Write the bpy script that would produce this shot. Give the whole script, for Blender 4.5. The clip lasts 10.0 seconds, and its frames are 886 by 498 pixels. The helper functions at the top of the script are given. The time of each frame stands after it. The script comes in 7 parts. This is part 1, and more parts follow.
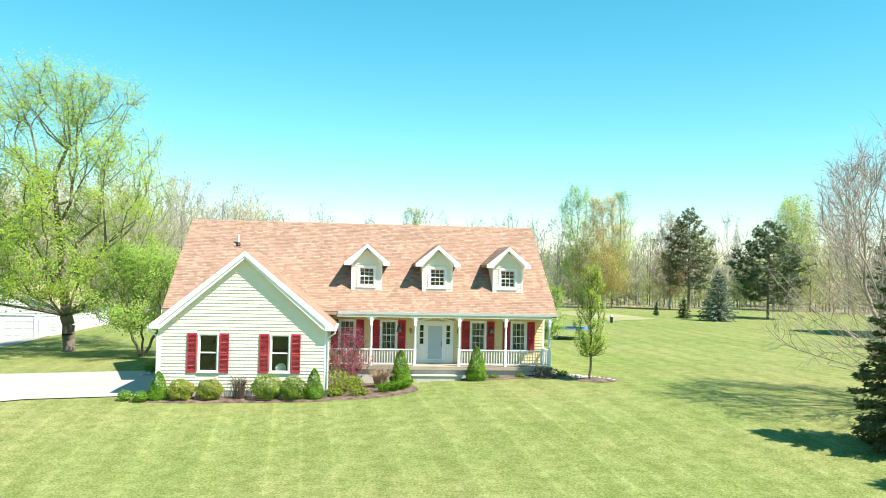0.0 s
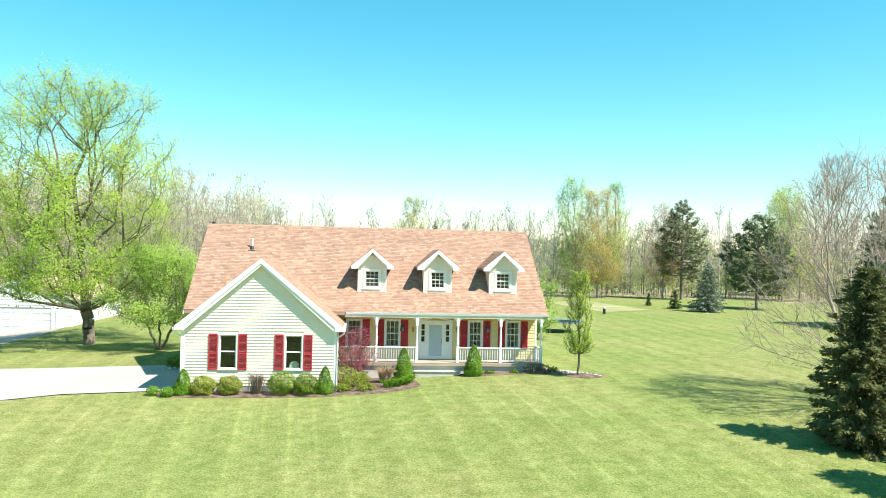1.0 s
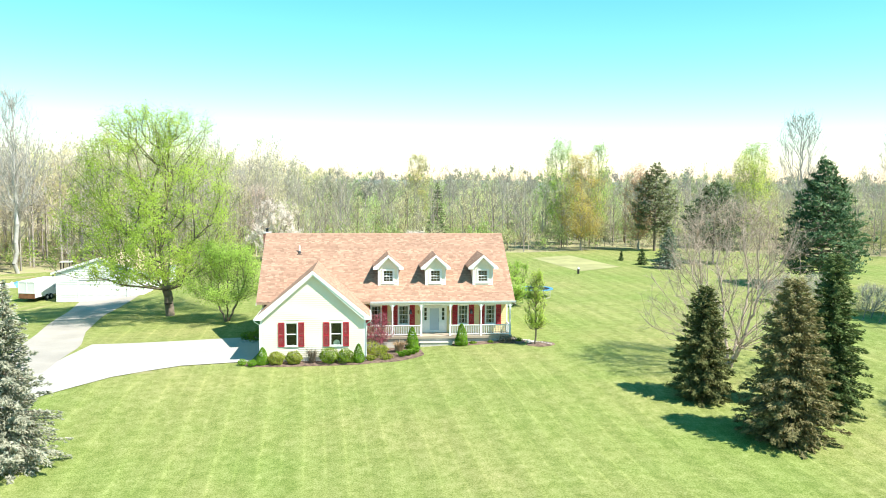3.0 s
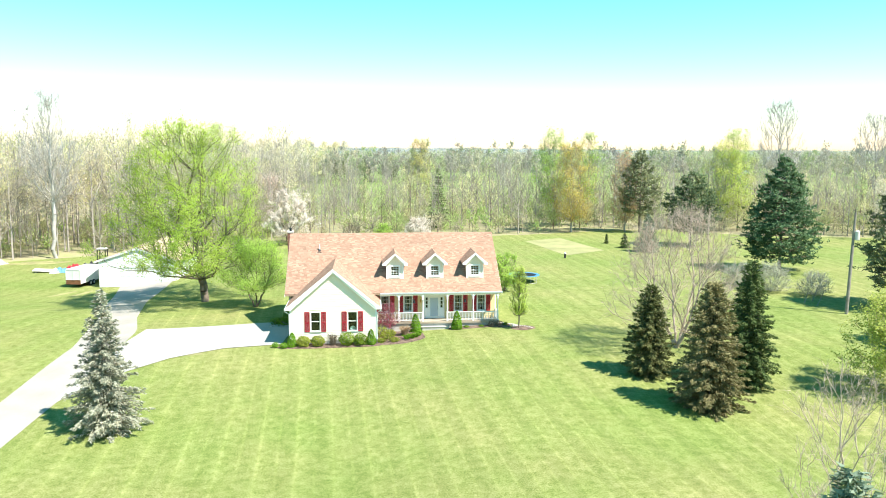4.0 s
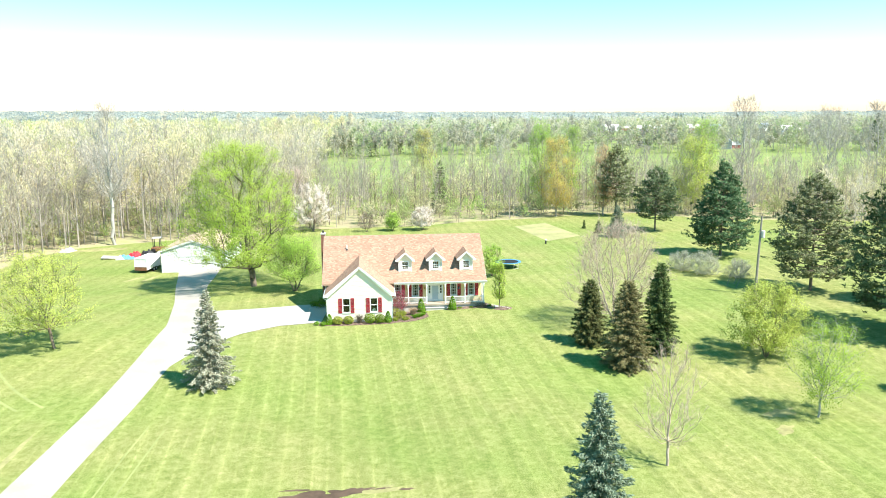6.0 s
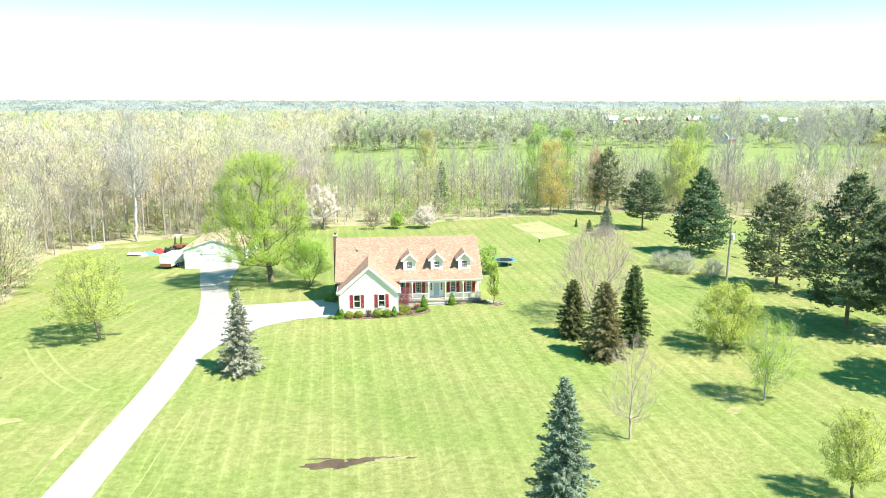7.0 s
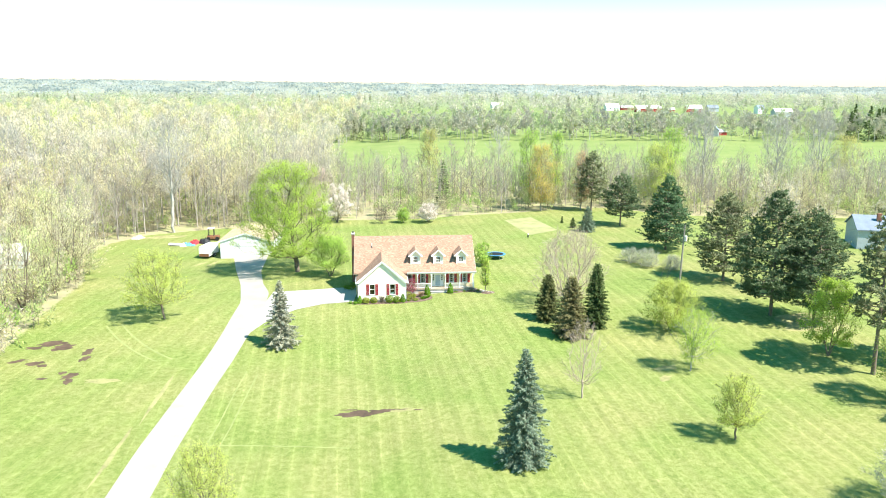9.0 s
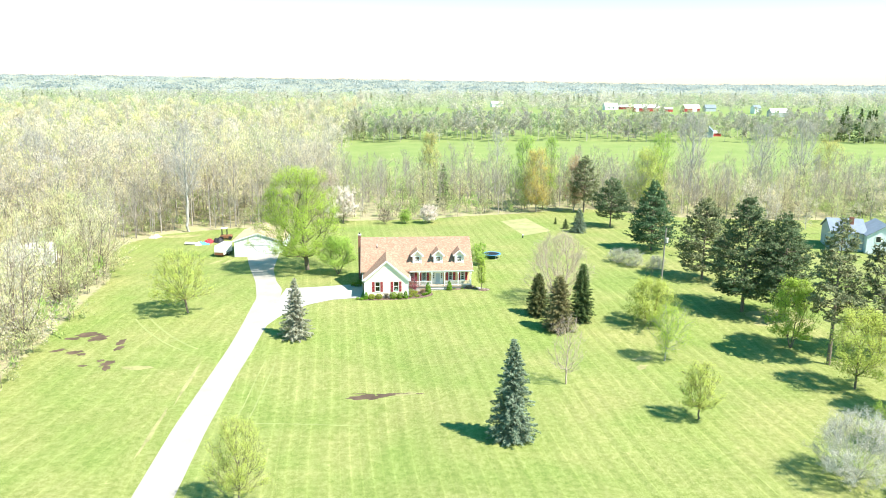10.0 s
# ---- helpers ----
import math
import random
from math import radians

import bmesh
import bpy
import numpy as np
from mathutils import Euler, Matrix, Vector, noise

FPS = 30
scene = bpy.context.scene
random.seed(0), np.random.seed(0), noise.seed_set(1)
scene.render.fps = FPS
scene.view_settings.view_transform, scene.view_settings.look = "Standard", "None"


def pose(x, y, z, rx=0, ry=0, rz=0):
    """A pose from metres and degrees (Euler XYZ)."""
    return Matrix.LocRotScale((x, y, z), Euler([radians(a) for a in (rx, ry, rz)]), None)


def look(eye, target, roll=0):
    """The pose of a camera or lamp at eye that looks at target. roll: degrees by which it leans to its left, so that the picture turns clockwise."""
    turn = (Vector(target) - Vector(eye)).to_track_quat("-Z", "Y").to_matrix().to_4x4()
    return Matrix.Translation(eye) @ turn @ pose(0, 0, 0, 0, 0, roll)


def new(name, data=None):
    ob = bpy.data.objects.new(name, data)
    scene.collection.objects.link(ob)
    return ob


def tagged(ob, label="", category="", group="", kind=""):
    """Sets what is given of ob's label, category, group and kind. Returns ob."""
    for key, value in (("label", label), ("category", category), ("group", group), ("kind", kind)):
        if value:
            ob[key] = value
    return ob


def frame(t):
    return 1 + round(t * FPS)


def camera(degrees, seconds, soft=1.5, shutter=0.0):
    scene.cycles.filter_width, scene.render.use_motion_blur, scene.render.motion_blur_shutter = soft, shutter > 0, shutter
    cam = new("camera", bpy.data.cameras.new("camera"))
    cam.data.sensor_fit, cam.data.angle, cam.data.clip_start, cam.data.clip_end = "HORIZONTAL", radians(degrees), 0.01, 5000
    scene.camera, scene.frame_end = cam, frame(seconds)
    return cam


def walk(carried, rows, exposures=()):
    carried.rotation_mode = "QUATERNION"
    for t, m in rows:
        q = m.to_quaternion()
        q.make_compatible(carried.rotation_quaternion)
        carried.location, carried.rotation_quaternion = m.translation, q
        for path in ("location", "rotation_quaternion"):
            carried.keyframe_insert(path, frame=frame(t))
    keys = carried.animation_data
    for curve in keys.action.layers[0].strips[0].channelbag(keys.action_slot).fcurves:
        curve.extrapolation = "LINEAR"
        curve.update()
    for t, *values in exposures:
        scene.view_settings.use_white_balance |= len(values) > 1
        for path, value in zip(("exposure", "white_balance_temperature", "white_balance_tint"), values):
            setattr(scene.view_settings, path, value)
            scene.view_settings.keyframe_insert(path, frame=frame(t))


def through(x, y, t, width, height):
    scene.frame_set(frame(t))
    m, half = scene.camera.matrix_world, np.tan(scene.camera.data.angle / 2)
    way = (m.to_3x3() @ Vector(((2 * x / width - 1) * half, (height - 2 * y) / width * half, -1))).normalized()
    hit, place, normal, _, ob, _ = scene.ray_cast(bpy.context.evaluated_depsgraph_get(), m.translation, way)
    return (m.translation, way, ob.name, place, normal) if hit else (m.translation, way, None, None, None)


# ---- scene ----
cam = camera(58.0, 10.0, 1.0)
PATH = [
    (0, (-0.015, 2.739, 5.531), (-0.002, 4.738, 5.59), 1.2),
    (0.5, (-0.095, 1.227, 6.149), (-0.079, 3.226, 6.186), 1.3),
    (1, (-0.129, -0.607, 6.705), (-0.112, 1.393, 6.721), 1.3),
    (1.5, (-0.149, -3.301, 7.57), (-0.132, -1.301, 7.559), 1.2),
    (2, (-0.105, -7.879, 9.325), (-0.089, -5.88, 9.258), 1.0),
    (2.5, (0.141, -12.853, 11.032), (0.151, -10.857, 10.912), 0.7),
    (4, (0.933, -29.701, 16.908), (0.929, -27.717, 16.658), 0.1),
    (4.5, (0.921, -35.492, 18.632), (0.917, -33.511, 18.356), 0.1),
    (5, (1.062, -41.056, 20.428), (1.056, -39.079, 20.128), -0.1),
    (5.5, (1.448, -46.844, 22.468), (1.435, -44.87, 22.144), -0.3),
    (7, (2.107, -63.205, 28.066), (2.085, -61.24, 27.696), -0.3),
    (7.5, (2.233, -68.667, 29.899), (2.21, -66.704, 29.515), -0.1),
    (8, (2.395, -74.067, 31.689), (2.371, -72.106, 31.292), -0.1),
    (8.5, (2.419, -79.521, 33.283), (2.393, -77.563, 32.876), 0.1),
    (9, (2.556, -84.989, 34.871), (2.53, -83.032, 34.456), 0.2),
    (9.5, (2.592, -90.415, 36.446), (2.566, -88.459, 36.026), 0.3),
    (10, (2.756, -95.97, 37.911), (2.73, -94.016, 37.488), 0.4),
]
EXPOSURES = [(0, 1.0), (1.5, 1.0), (2.5, 1.05), (4.0, 1.2), (5.5, 1.25), (7.5, 1.3), (10, 1.3)]
walk(cam, [(t, look(eye, target, roll)) for t, eye, target, roll in PATH], EXPOSURES)

# ---- sky and sun ----
SUN_DIR = Vector((7.3, -4.2, 11.3)).normalized()      # towards the sun
world = bpy.data.worlds.new("sky")
scene.world = world
world.use_nodes = True
wn = world.node_tree
sky = wn.nodes.new("ShaderNodeTexSky")
sky.sky_type = "NISHITA"
sky.sun_disc = False
sky.sun_elevation = math.asin(SUN_DIR.z)
sky.sun_rotation = math.atan2(SUN_DIR.x, SUN_DIR.y)
sky.altitude = 250
sky.air_density = 1.0
sky.dust_density = 0.1
sky.ozone_density = 2.0
tint = wn.nodes.new("ShaderNodeHueSaturation")
tint.inputs["Hue"].default_value = 0.458
tint.inputs["Saturation"].default_value = 1.36
wn.nodes["Background"].inputs["Strength"].default_value = 0.106
wn.links.new(sky.outputs[0], tint.inputs["Color"])
wn.links.new(tint.outputs[0], wn.nodes["Background"].inputs["Color"])
lamp = bpy.data.lights.new("sun", "SUN")
lamp.energy = 5.0
lamp.angle = radians(0.53)
lamp.color = (1.0, 0.955, 0.88)
sun = new("sun", lamp)
sun.matrix_world = look(tuple(SUN_DIR * 200), (0, 0, 0))

# ---- materials ----
def material(name, rough=0.8, metal=0.0, spec=0.3):
    m = bpy.data.materials.new(name)
    m.use_nodes = True
    nt = m.node_tree
    b = nt.nodes["Principled BSDF"]
    b.inputs["Roughness"].default_value = rough
    b.inputs["Metallic"].default_value = metal
    b.inputs["Specular IOR Level"].default_value = spec
    return m, nt, b


def nd(nt, kind, **inputs):
    n = nt.nodes.new("ShaderNode" + kind)
    for k, v in inputs.items():
        n.inputs[k.replace("_", " ")].default_value = v
    return n


def noise_tex(nt, scale, detail=3.0, rough=0.55, coords="Object"):
    tc = nd(nt, "TexCoord")
    n = nd(nt, "TexNoise", Scale=scale, Detail=detail, Roughness=rough)
    nt.links.new(tc.outputs[coords], n.inputs["Vector"])
    return n


def ramp(nt, src, stops):
    r = nt.nodes.new("ShaderNodeValToRGB")
    el = r.color_ramp.elements
    el.remove(el[1])
    el[0].position, el[0].color = stops[0][0], (*stops[0][1], 1.0)
    for p, c in stops[1:]:
        el.new(min(p, 1.0)).color = (*c, 1.0)
    nt.links.new(src, r.inputs["Fac"])
    return r.outputs["Color"]


def mix(nt, fac, a, b, mode="MIX"):
    m = nt.nodes.new("ShaderNodeMix")
    m.data_type, m.blend_type = "RGBA", mode
    for sock, v in ((m.inputs[0], fac), (m.inputs[6], a), (m.inputs[7], b)):
        if hasattr(v, "is_linked"):
            nt.links.new(v, sock)
        elif isinstance(v, tuple):
            sock.default_value = (*v, 1.0)
        else:
            sock.default_value = v
    return m.outputs[2]


def calc(nt, op, a, b=0.0, c=0.0):
    m = nt.nodes.new("ShaderNodeMath")
    m.operation = op
    for sock, v in zip(m.inputs, (a, b, c)):
        if hasattr(v, "is_linked"):
            nt.links.new(v, sock)
        else:
            sock.default_value = v
    return m.outputs[0]


def bump(nt, bsdf, height, strength=0.3, distance=0.02):
    b = nd(nt, "Bump", Strength=strength, Distance=distance)
    nt.links.new(height, b.inputs["Height"])
    nt.links.new(b.outputs[0], bsdf.inputs["Normal"])


def dirty(name, colour, rough=0.7, vary=0.12, grain=40.0, patch=1.2, relief=0.15, metal=0.0, spec=0.3):
    """Plain stuff with fine grain and broad weathering."""
    m, nt, b = material(name, rough, metal, spec)
    fine = noise_tex(nt, grain, 4)
    broad = noise_tex(nt, patch, 3)
    lo = tuple(c * (1 - vary) for c in colour)
    hi = tuple(min(1, c * (1 + vary)) for c in colour)
    c1 = ramp(nt, broad.outputs[0], [(0.3, lo), (0.7, hi)])
    c2 = ramp(nt, fine.outputs[0], [(0.35, (0.86, 0.86, 0.86)), (0.65, (1.06, 1.06, 1.06))])
    nt.links.new(mix(nt, 1.0, c1, c2, "MULTIPLY"), b.inputs["Base Color"])
    if relief:
        bump(nt, b, fine.outputs[0], relief, 0.01)
    return m


def leafy(name, dark, light, through=0.5, patch=0.45, wide=0.12, single=0.3, lo=0.32, hi=0.92):
    """Leaves or needles: colour differs from leaf to leaf, clump to clump and tree to tree."""
    m = bpy.data.materials.new(name)
    m.use_nodes = True
    nt = m.node_tree
    nt.nodes.remove(nt.nodes["Principled BSDF"])
    out = nt.nodes["Material Output"]
    geo = nd(nt, "NewGeometry")
    n = nd(nt, "TexNoise", Scale=patch, Detail=2.0)
    nt.links.new(geo.outputs["Position"], n.inputs["Vector"])
    w = nd(nt, "TexNoise", Scale=wide, Detail=1.0)
    nt.links.new(geo.outputs["Position"], w.inputs["Vector"])
    f = calc(nt, "ADD", calc(nt, "MULTIPLY", geo.outputs["Random Per Island"], single),
             calc(nt, "ADD", calc(nt, "MULTIPLY", n.outputs[0], 0.5), calc(nt, "MULTIPLY", w.outputs[0], 0.5)))
    col = ramp(nt, f, [(lo, dark), (hi, light)])
    d = nd(nt, "BsdfDiffuse")
    t = nd(nt, "BsdfTranslucent")
    nt.links.new(col, d.inputs["Color"])
    nt.links.new(mix(nt, 1.0, col, (1.0, 1.0, 0.8), "MULTIPLY"), t.inputs["Color"])
    ms = nt.nodes.new("ShaderNodeMixShader")
    ms.inputs[0].default_value = through
    nt.links.new(d.outputs[0], ms.inputs[1])
    nt.links.new(t.outputs[0], ms.inputs[2])
    nt.links.new(ms.outputs[0], out.inputs["Surface"])
    return m


WHITE = dirty("white_vinyl", (0.80, 0.80, 0.78), 0.5, 0.04, 30, 0.8, 0.05)
SIDING = dirty("cream_vinyl_siding", (0.81, 0.73, 0.59), 0.55, 0.05, 25, 0.6, 0.05)
SIDING_YELLOW = dirty("butter_yellow_vinyl_siding", (0.74, 0.59, 0.31), 0.55, 0.05, 25, 0.6, 0.05)
RED = dirty("red_shutter_paint", (0.44, 0.04, 0.055), 0.5, 0.12, 30, 2.0, 0.05)
CONCRETE = dirty("concrete", (0.50, 0.47, 0.42), 0.9, 0.12, 18, 0.5, 0.2)
WOODGREY = dirty("weathered_deck_wood", (0.40, 0.33, 0.25), 0.85, 0.15, 22, 1.0, 0.2)
DARK = dirty("dark_metal", (0.03, 0.03, 0.032), 0.5, 0.2, 30, 2.0, 0.05)
BARK = dirty("grey_brown_bark", (0.19, 0.15, 0.115), 0.95, 0.3, 9, 0.7, 0.5)
BARKPALE = dirty("pale_grey_bark", (0.42, 0.395, 0.36), 0.95, 0.25, 7, 0.5, 0.4)
MULCH = dirty("brown_mulch", (0.15, 0.10, 0.075), 1.0, 0.55, 9, 3.0, 1.0)
BARKGREY = dirty("grey_tan_bark", (0.37, 0.33, 0.285), 0.95, 0.25, 7, 0.5, 0.4)
TANBARK = dirty("tan_fine_bark", (0.46, 0.36, 0.29), 0.95, 0.2, 7, 0.5, 0.2)
LEAF_SPRING = leafy("spring_green_leaves", (0.25, 0.37, 0.05), (0.50, 0.61, 0.135), 0.55)
LEAF_GREEN = leafy("fresh_green_leaves", (0.19, 0.34, 0.045), (0.47, 0.61, 0.15))
LEAF_YELLOW = leafy("yellow_green_leaves", (0.31, 0.37, 0.07), (0.56, 0.60, 0.18))
NEEDLE = leafy("dark_green_needles", (0.025, 0.05, 0.02), (0.17, 0.225, 0.085), 0.3)
NEEDLE_PINE = leafy("deep_green_pine_needles", (0.038, 0.064, 0.034), (0.21, 0.265, 0.14), 0.3)
NEEDLE_FRESH = leafy("full_green_pine_needles", (0.034, 0.078, 0.042), (0.19, 0.285, 0.145), 0.3)
NEEDLE_DULL = leafy("dull_olive_pine_needles", (0.07, 0.09, 0.047), (0.31, 0.325, 0.18), 0.3)
NEEDLE_BLUE = leafy("blue_green_needles", (0.06, 0.10, 0.07), (0.36, 0.43, 0.31), 0.3)
NEEDLE_GREY = leafy("grey_green_needles", (0.13, 0.145, 0.10), (0.56, 0.54, 0.42), 0.3)
NEEDLE_OLIVE = leafy("olive_brown_needles", (0.042, 0.06, 0.022), (0.25, 0.255, 0.11), 0.3)
NEEDLE_BROWN = leafy("browned_spruce_needles", (0.06, 0.065, 0.025), (0.37, 0.325, 0.165), 0.3)

# ---- geometry tools ----
def quad_mesh(name, verts, faces, material, parent=None, smooth=False, more=None):
    """A mesh object from arrays of vertices and faces of one kind, with more faces of another kind after them."""
    kinds = [np.asarray(f, dtype=np.int32) for f in ((faces,) if more is None else (faces, more))]
    verts = np.asarray(verts, dtype=np.float32)
    me = bpy.data.meshes.new(name)
    totals = np.concatenate([np.full(len(f), f.shape[1], dtype=np.int32) for f in kinds])
    me.vertices.add(len(verts))
    me.vertices.foreach_set("co", verts.ravel())
    me.loops.add(int(totals.sum()))
    me.loops.foreach_set("vertex_index", np.concatenate([f.ravel() for f in kinds]))
    me.polygons.add(len(totals))
    me.polygons.foreach_set("loop_start", (np.cumsum(totals) - totals).astype(np.int32))
    me.polygons.foreach_set("loop_total", totals)
    me.polygons.foreach_set("use_smooth", np.full(len(totals), smooth, dtype=bool))
    me.materials.append(material)
    me.update(calc_edges=True)
    ob = new(name, me)
    ob.parent = parent
    return ob


def part(name, bm, material, parent, label=""):
    """Links a bmesh as one mesh object under a thing or a part."""
    me = bpy.data.meshes.new(name)
    bm.to_mesh(me)
    bm.free()
    me.materials.append(material)
    ob = new(name, me)
    ob.parent = parent
    if label:
        ob["label"] = label
    return ob


def box(bm, x0, x1, y0, y1, z0, z1, bevel=0.0):
    r = bmesh.ops.create_cube(bm, size=1.0, matrix=Matrix.LocRotScale(((x0 + x1) / 2, (y0 + y1) / 2, (z0 + z1) / 2), None, (x1 - x0, y1 - y0, z1 - z0)))
    if bevel:
        es = list({e for v in r["verts"] for e in v.link_edges})
        bmesh.ops.bevel(bm, geom=es, offset=bevel, segments=1, affect="EDGES")
    return r["verts"]


def prism(bm, outline, axis, lo, hi):
    """Extrudes an outline of (a, b) pairs along an axis: 'x' gives (t, a, b), 'y' (a, t, b), 'z' (a, b, t)."""
    def at(a, b, t):
        return {"x": (t, a, b), "y": (a, t, b), "z": (a, b, t)}[axis]
    n = len(outline)
    va = [bm.verts.new(at(a, b, lo)) for a, b in outline]
    vb = [bm.verts.new(at(a, b, hi)) for a, b in outline]
    bm.faces.new(va)
    bm.faces.new(vb[::-1])
    for i in range(n):
        bm.faces.new((va[i], vb[i], vb[(i + 1) % n], va[(i + 1) % n]))
    bmesh.ops.recalc_face_normals(bm, faces=bm.faces)


def tube(bm, points, radii, sides=8, cap=True):
    rings = []
    for i, p in enumerate(points):
        p = Vector(p)
        a = Vector(points[max(i - 1, 0)])
        b = Vector(points[min(i + 1, len(points) - 1)])
        q = (b - a).normalized().to_track_quat("Z", "Y")
        rings.append([bm.verts.new(p + q @ Vector((math.cos(2 * math.pi * k / sides) * radii[i], math.sin(2 * math.pi * k / sides) * radii[i], 0))) for k in range(sides)])
    for r, s in zip(rings, rings[1:]):
        for k in range(sides):
            bm.faces.new((r[k], r[(k + 1) % sides], s[(k + 1) % sides], s[k]))
    if cap:
        bm.faces.new(rings[0][::-1])
        bm.faces.new(rings[-1])


def thing(name, m, label, category, group="", kind=""):
    e = new(name)
    e.matrix_world = m
    e.empty_display_size = 0.2
    return tagged(e, label, category, group, kind)


def step(v, a, b):
    t = np.clip((v - a) / (b - a), 0, 1)
    return t * t * (3 - 2 * t)


def gz(x, y):
    """Height of the ground: the house stands on a low rise, the front lawn dips towards the road."""
    x, y = np.asarray(x, dtype=float), np.asarray(y, dtype=float)
    front = 1 - step(y, 14, 43)
    drop = 1.0 + 0.85 * np.exp(-((x + 8) / 24) ** 2) + 0.45 * step(x, 5, 30)
    z = -0.40 + 0.58 * step(x, -8, 7) - front * drop
    z = z - 0.45 * np.exp(-((x + 30) / 12) ** 2 - ((y - 62) / 18) ** 2)
    z = z + 0.25 * step(y, 60, 95) - 0.3 * step(y, 130, 200)
    z = z - 1.75 * step(-x, 28, 46) * step(y, 48, 74) * (1 - 0.3 * step(y, 110, 180))
    far = step(np.hypot(x, y - 40), 200, 700)
    z = z + far * (2.2 * np.sin(x * 0.006 + 1.0) * np.sin(y * 0.0045) - 1.0)
    z = z + step(y, 1000, 3600) * np.clip(9 - x * 0.009, 0, 34)
    return z


def gz1(x, y):
    return float(gz(x, y))


# ---- plants ----
def branch_quads(p0, p1, r0, r1, sides=4):
    """Tapered sticks from arrays of ends and radii: vertices and quads."""
    p0, p1, r0, r1 = (np.asarray(a, dtype=float) for a in (p0, p1, r0, r1))
    d = p1 - p0
    d /= np.maximum(np.linalg.norm(d, axis=1, keepdims=True), 1e-6)
    ref = np.where(np.abs(d[:, 2:3]) < 0.9, np.array([[0, 0, 1.0]]), np.array([[1.0, 0, 0]]))
    u = np.cross(d, ref)
    u /= np.linalg.norm(u, axis=1, keepdims=True)
    w = np.cross(d, u)
    ang = np.arange(sides) * 2 * math.pi / sides
    ring = u[:, None] * np.cos(ang)[None, :, None] + w[:, None] * np.sin(ang)[None, :, None]
    v = np.concatenate([p0[:, None] + ring * r0[:, None, None], p1[:, None] + ring * r1[:, None, None]], axis=1)
    k = np.arange(sides)
    f = np.stack([k, (k + 1) % sides, sides + (k + 1) % sides, sides + k], axis=1)
    faces = (np.arange(len(p0)) * 2 * sides)[:, None, None] + f[None]
    return v.reshape(-1, 3), faces.reshape(-1, 4)


def leaf_quads(rng, centres, size, along=None, slim=0.6, normals=None):
    """Small pointed leaves at the centres, turned at random, along given ways or across given normals."""
    n = len(centres)
    a = rng.normal(size=(n, 3)) if along is None else along + rng.normal(size=(n, 3)) * 0.35
    a /= np.linalg.norm(a, axis=1, keepdims=True)
    b = np.cross(a, rng.normal(size=(n, 3)) if normals is None else normals)
    b /= np.maximum(np.linalg.norm(b, axis=1, keepdims=True), 1e-6)
    if normals is not None and along is None:
        a = np.cross(b, normals)
        a /= np.maximum(np.linalg.norm(a, axis=1, keepdims=True), 1e-6)
    s = size * rng.uniform(0.6, 1.3, (n, 1))
    a, b = a * s, b * s * slim
    v = np.stack([centres + a * 1.1, centres - a * 0.6 + b * 1.15, centres - a * 0.6 - b * 1.15], axis=1)
    return v.reshape(-1, 3), np.arange(3 * n).reshape(-1, 3)


def shell_quads(rng, centres, normals, size, slim=0.8):
    """Leaf clumps that lie roughly across the given normals."""
    n = len(centres)
    nrm = normals + rng.normal(size=(n, 3)) * 0.45
    a = np.cross(nrm, rng.normal(size=(n, 3)))
    a /= np.maximum(np.linalg.norm(a, axis=1, keepdims=True), 1e-6)
    b = np.cross(nrm, a)
    b /= np.maximum(np.linalg.norm(b, axis=1, keepdims=True), 1e-6)
    s = size * rng.uniform(0.55, 1.3, (n, 1))
    a, b = a * s, b * s * slim
    v = np.stack([centres + a * 1.1, centres - a * 0.6 + b * 1.15, centres - a * 0.6 - b * 1.15], axis=1)
    return v.reshape(-1, 3), np.arange(3 * n).reshape(-1, 3)


def slivers(rng, p0, p1, width):
    """Twigs as single slim triangles from arrays of ends."""
    d = p1 - p0
    side = np.cross(d, rng.normal(size=d.shape))
    side *= np.asarray(width).reshape(-1, 1) / np.maximum(np.linalg.norm(side, axis=1, keepdims=True), 1e-6)
    v = np.stack([p0 - side, p0 + side, p1], axis=1)
    return v.reshape(-1, 3), np.arange(3 * len(p0)).reshape(-1, 3)


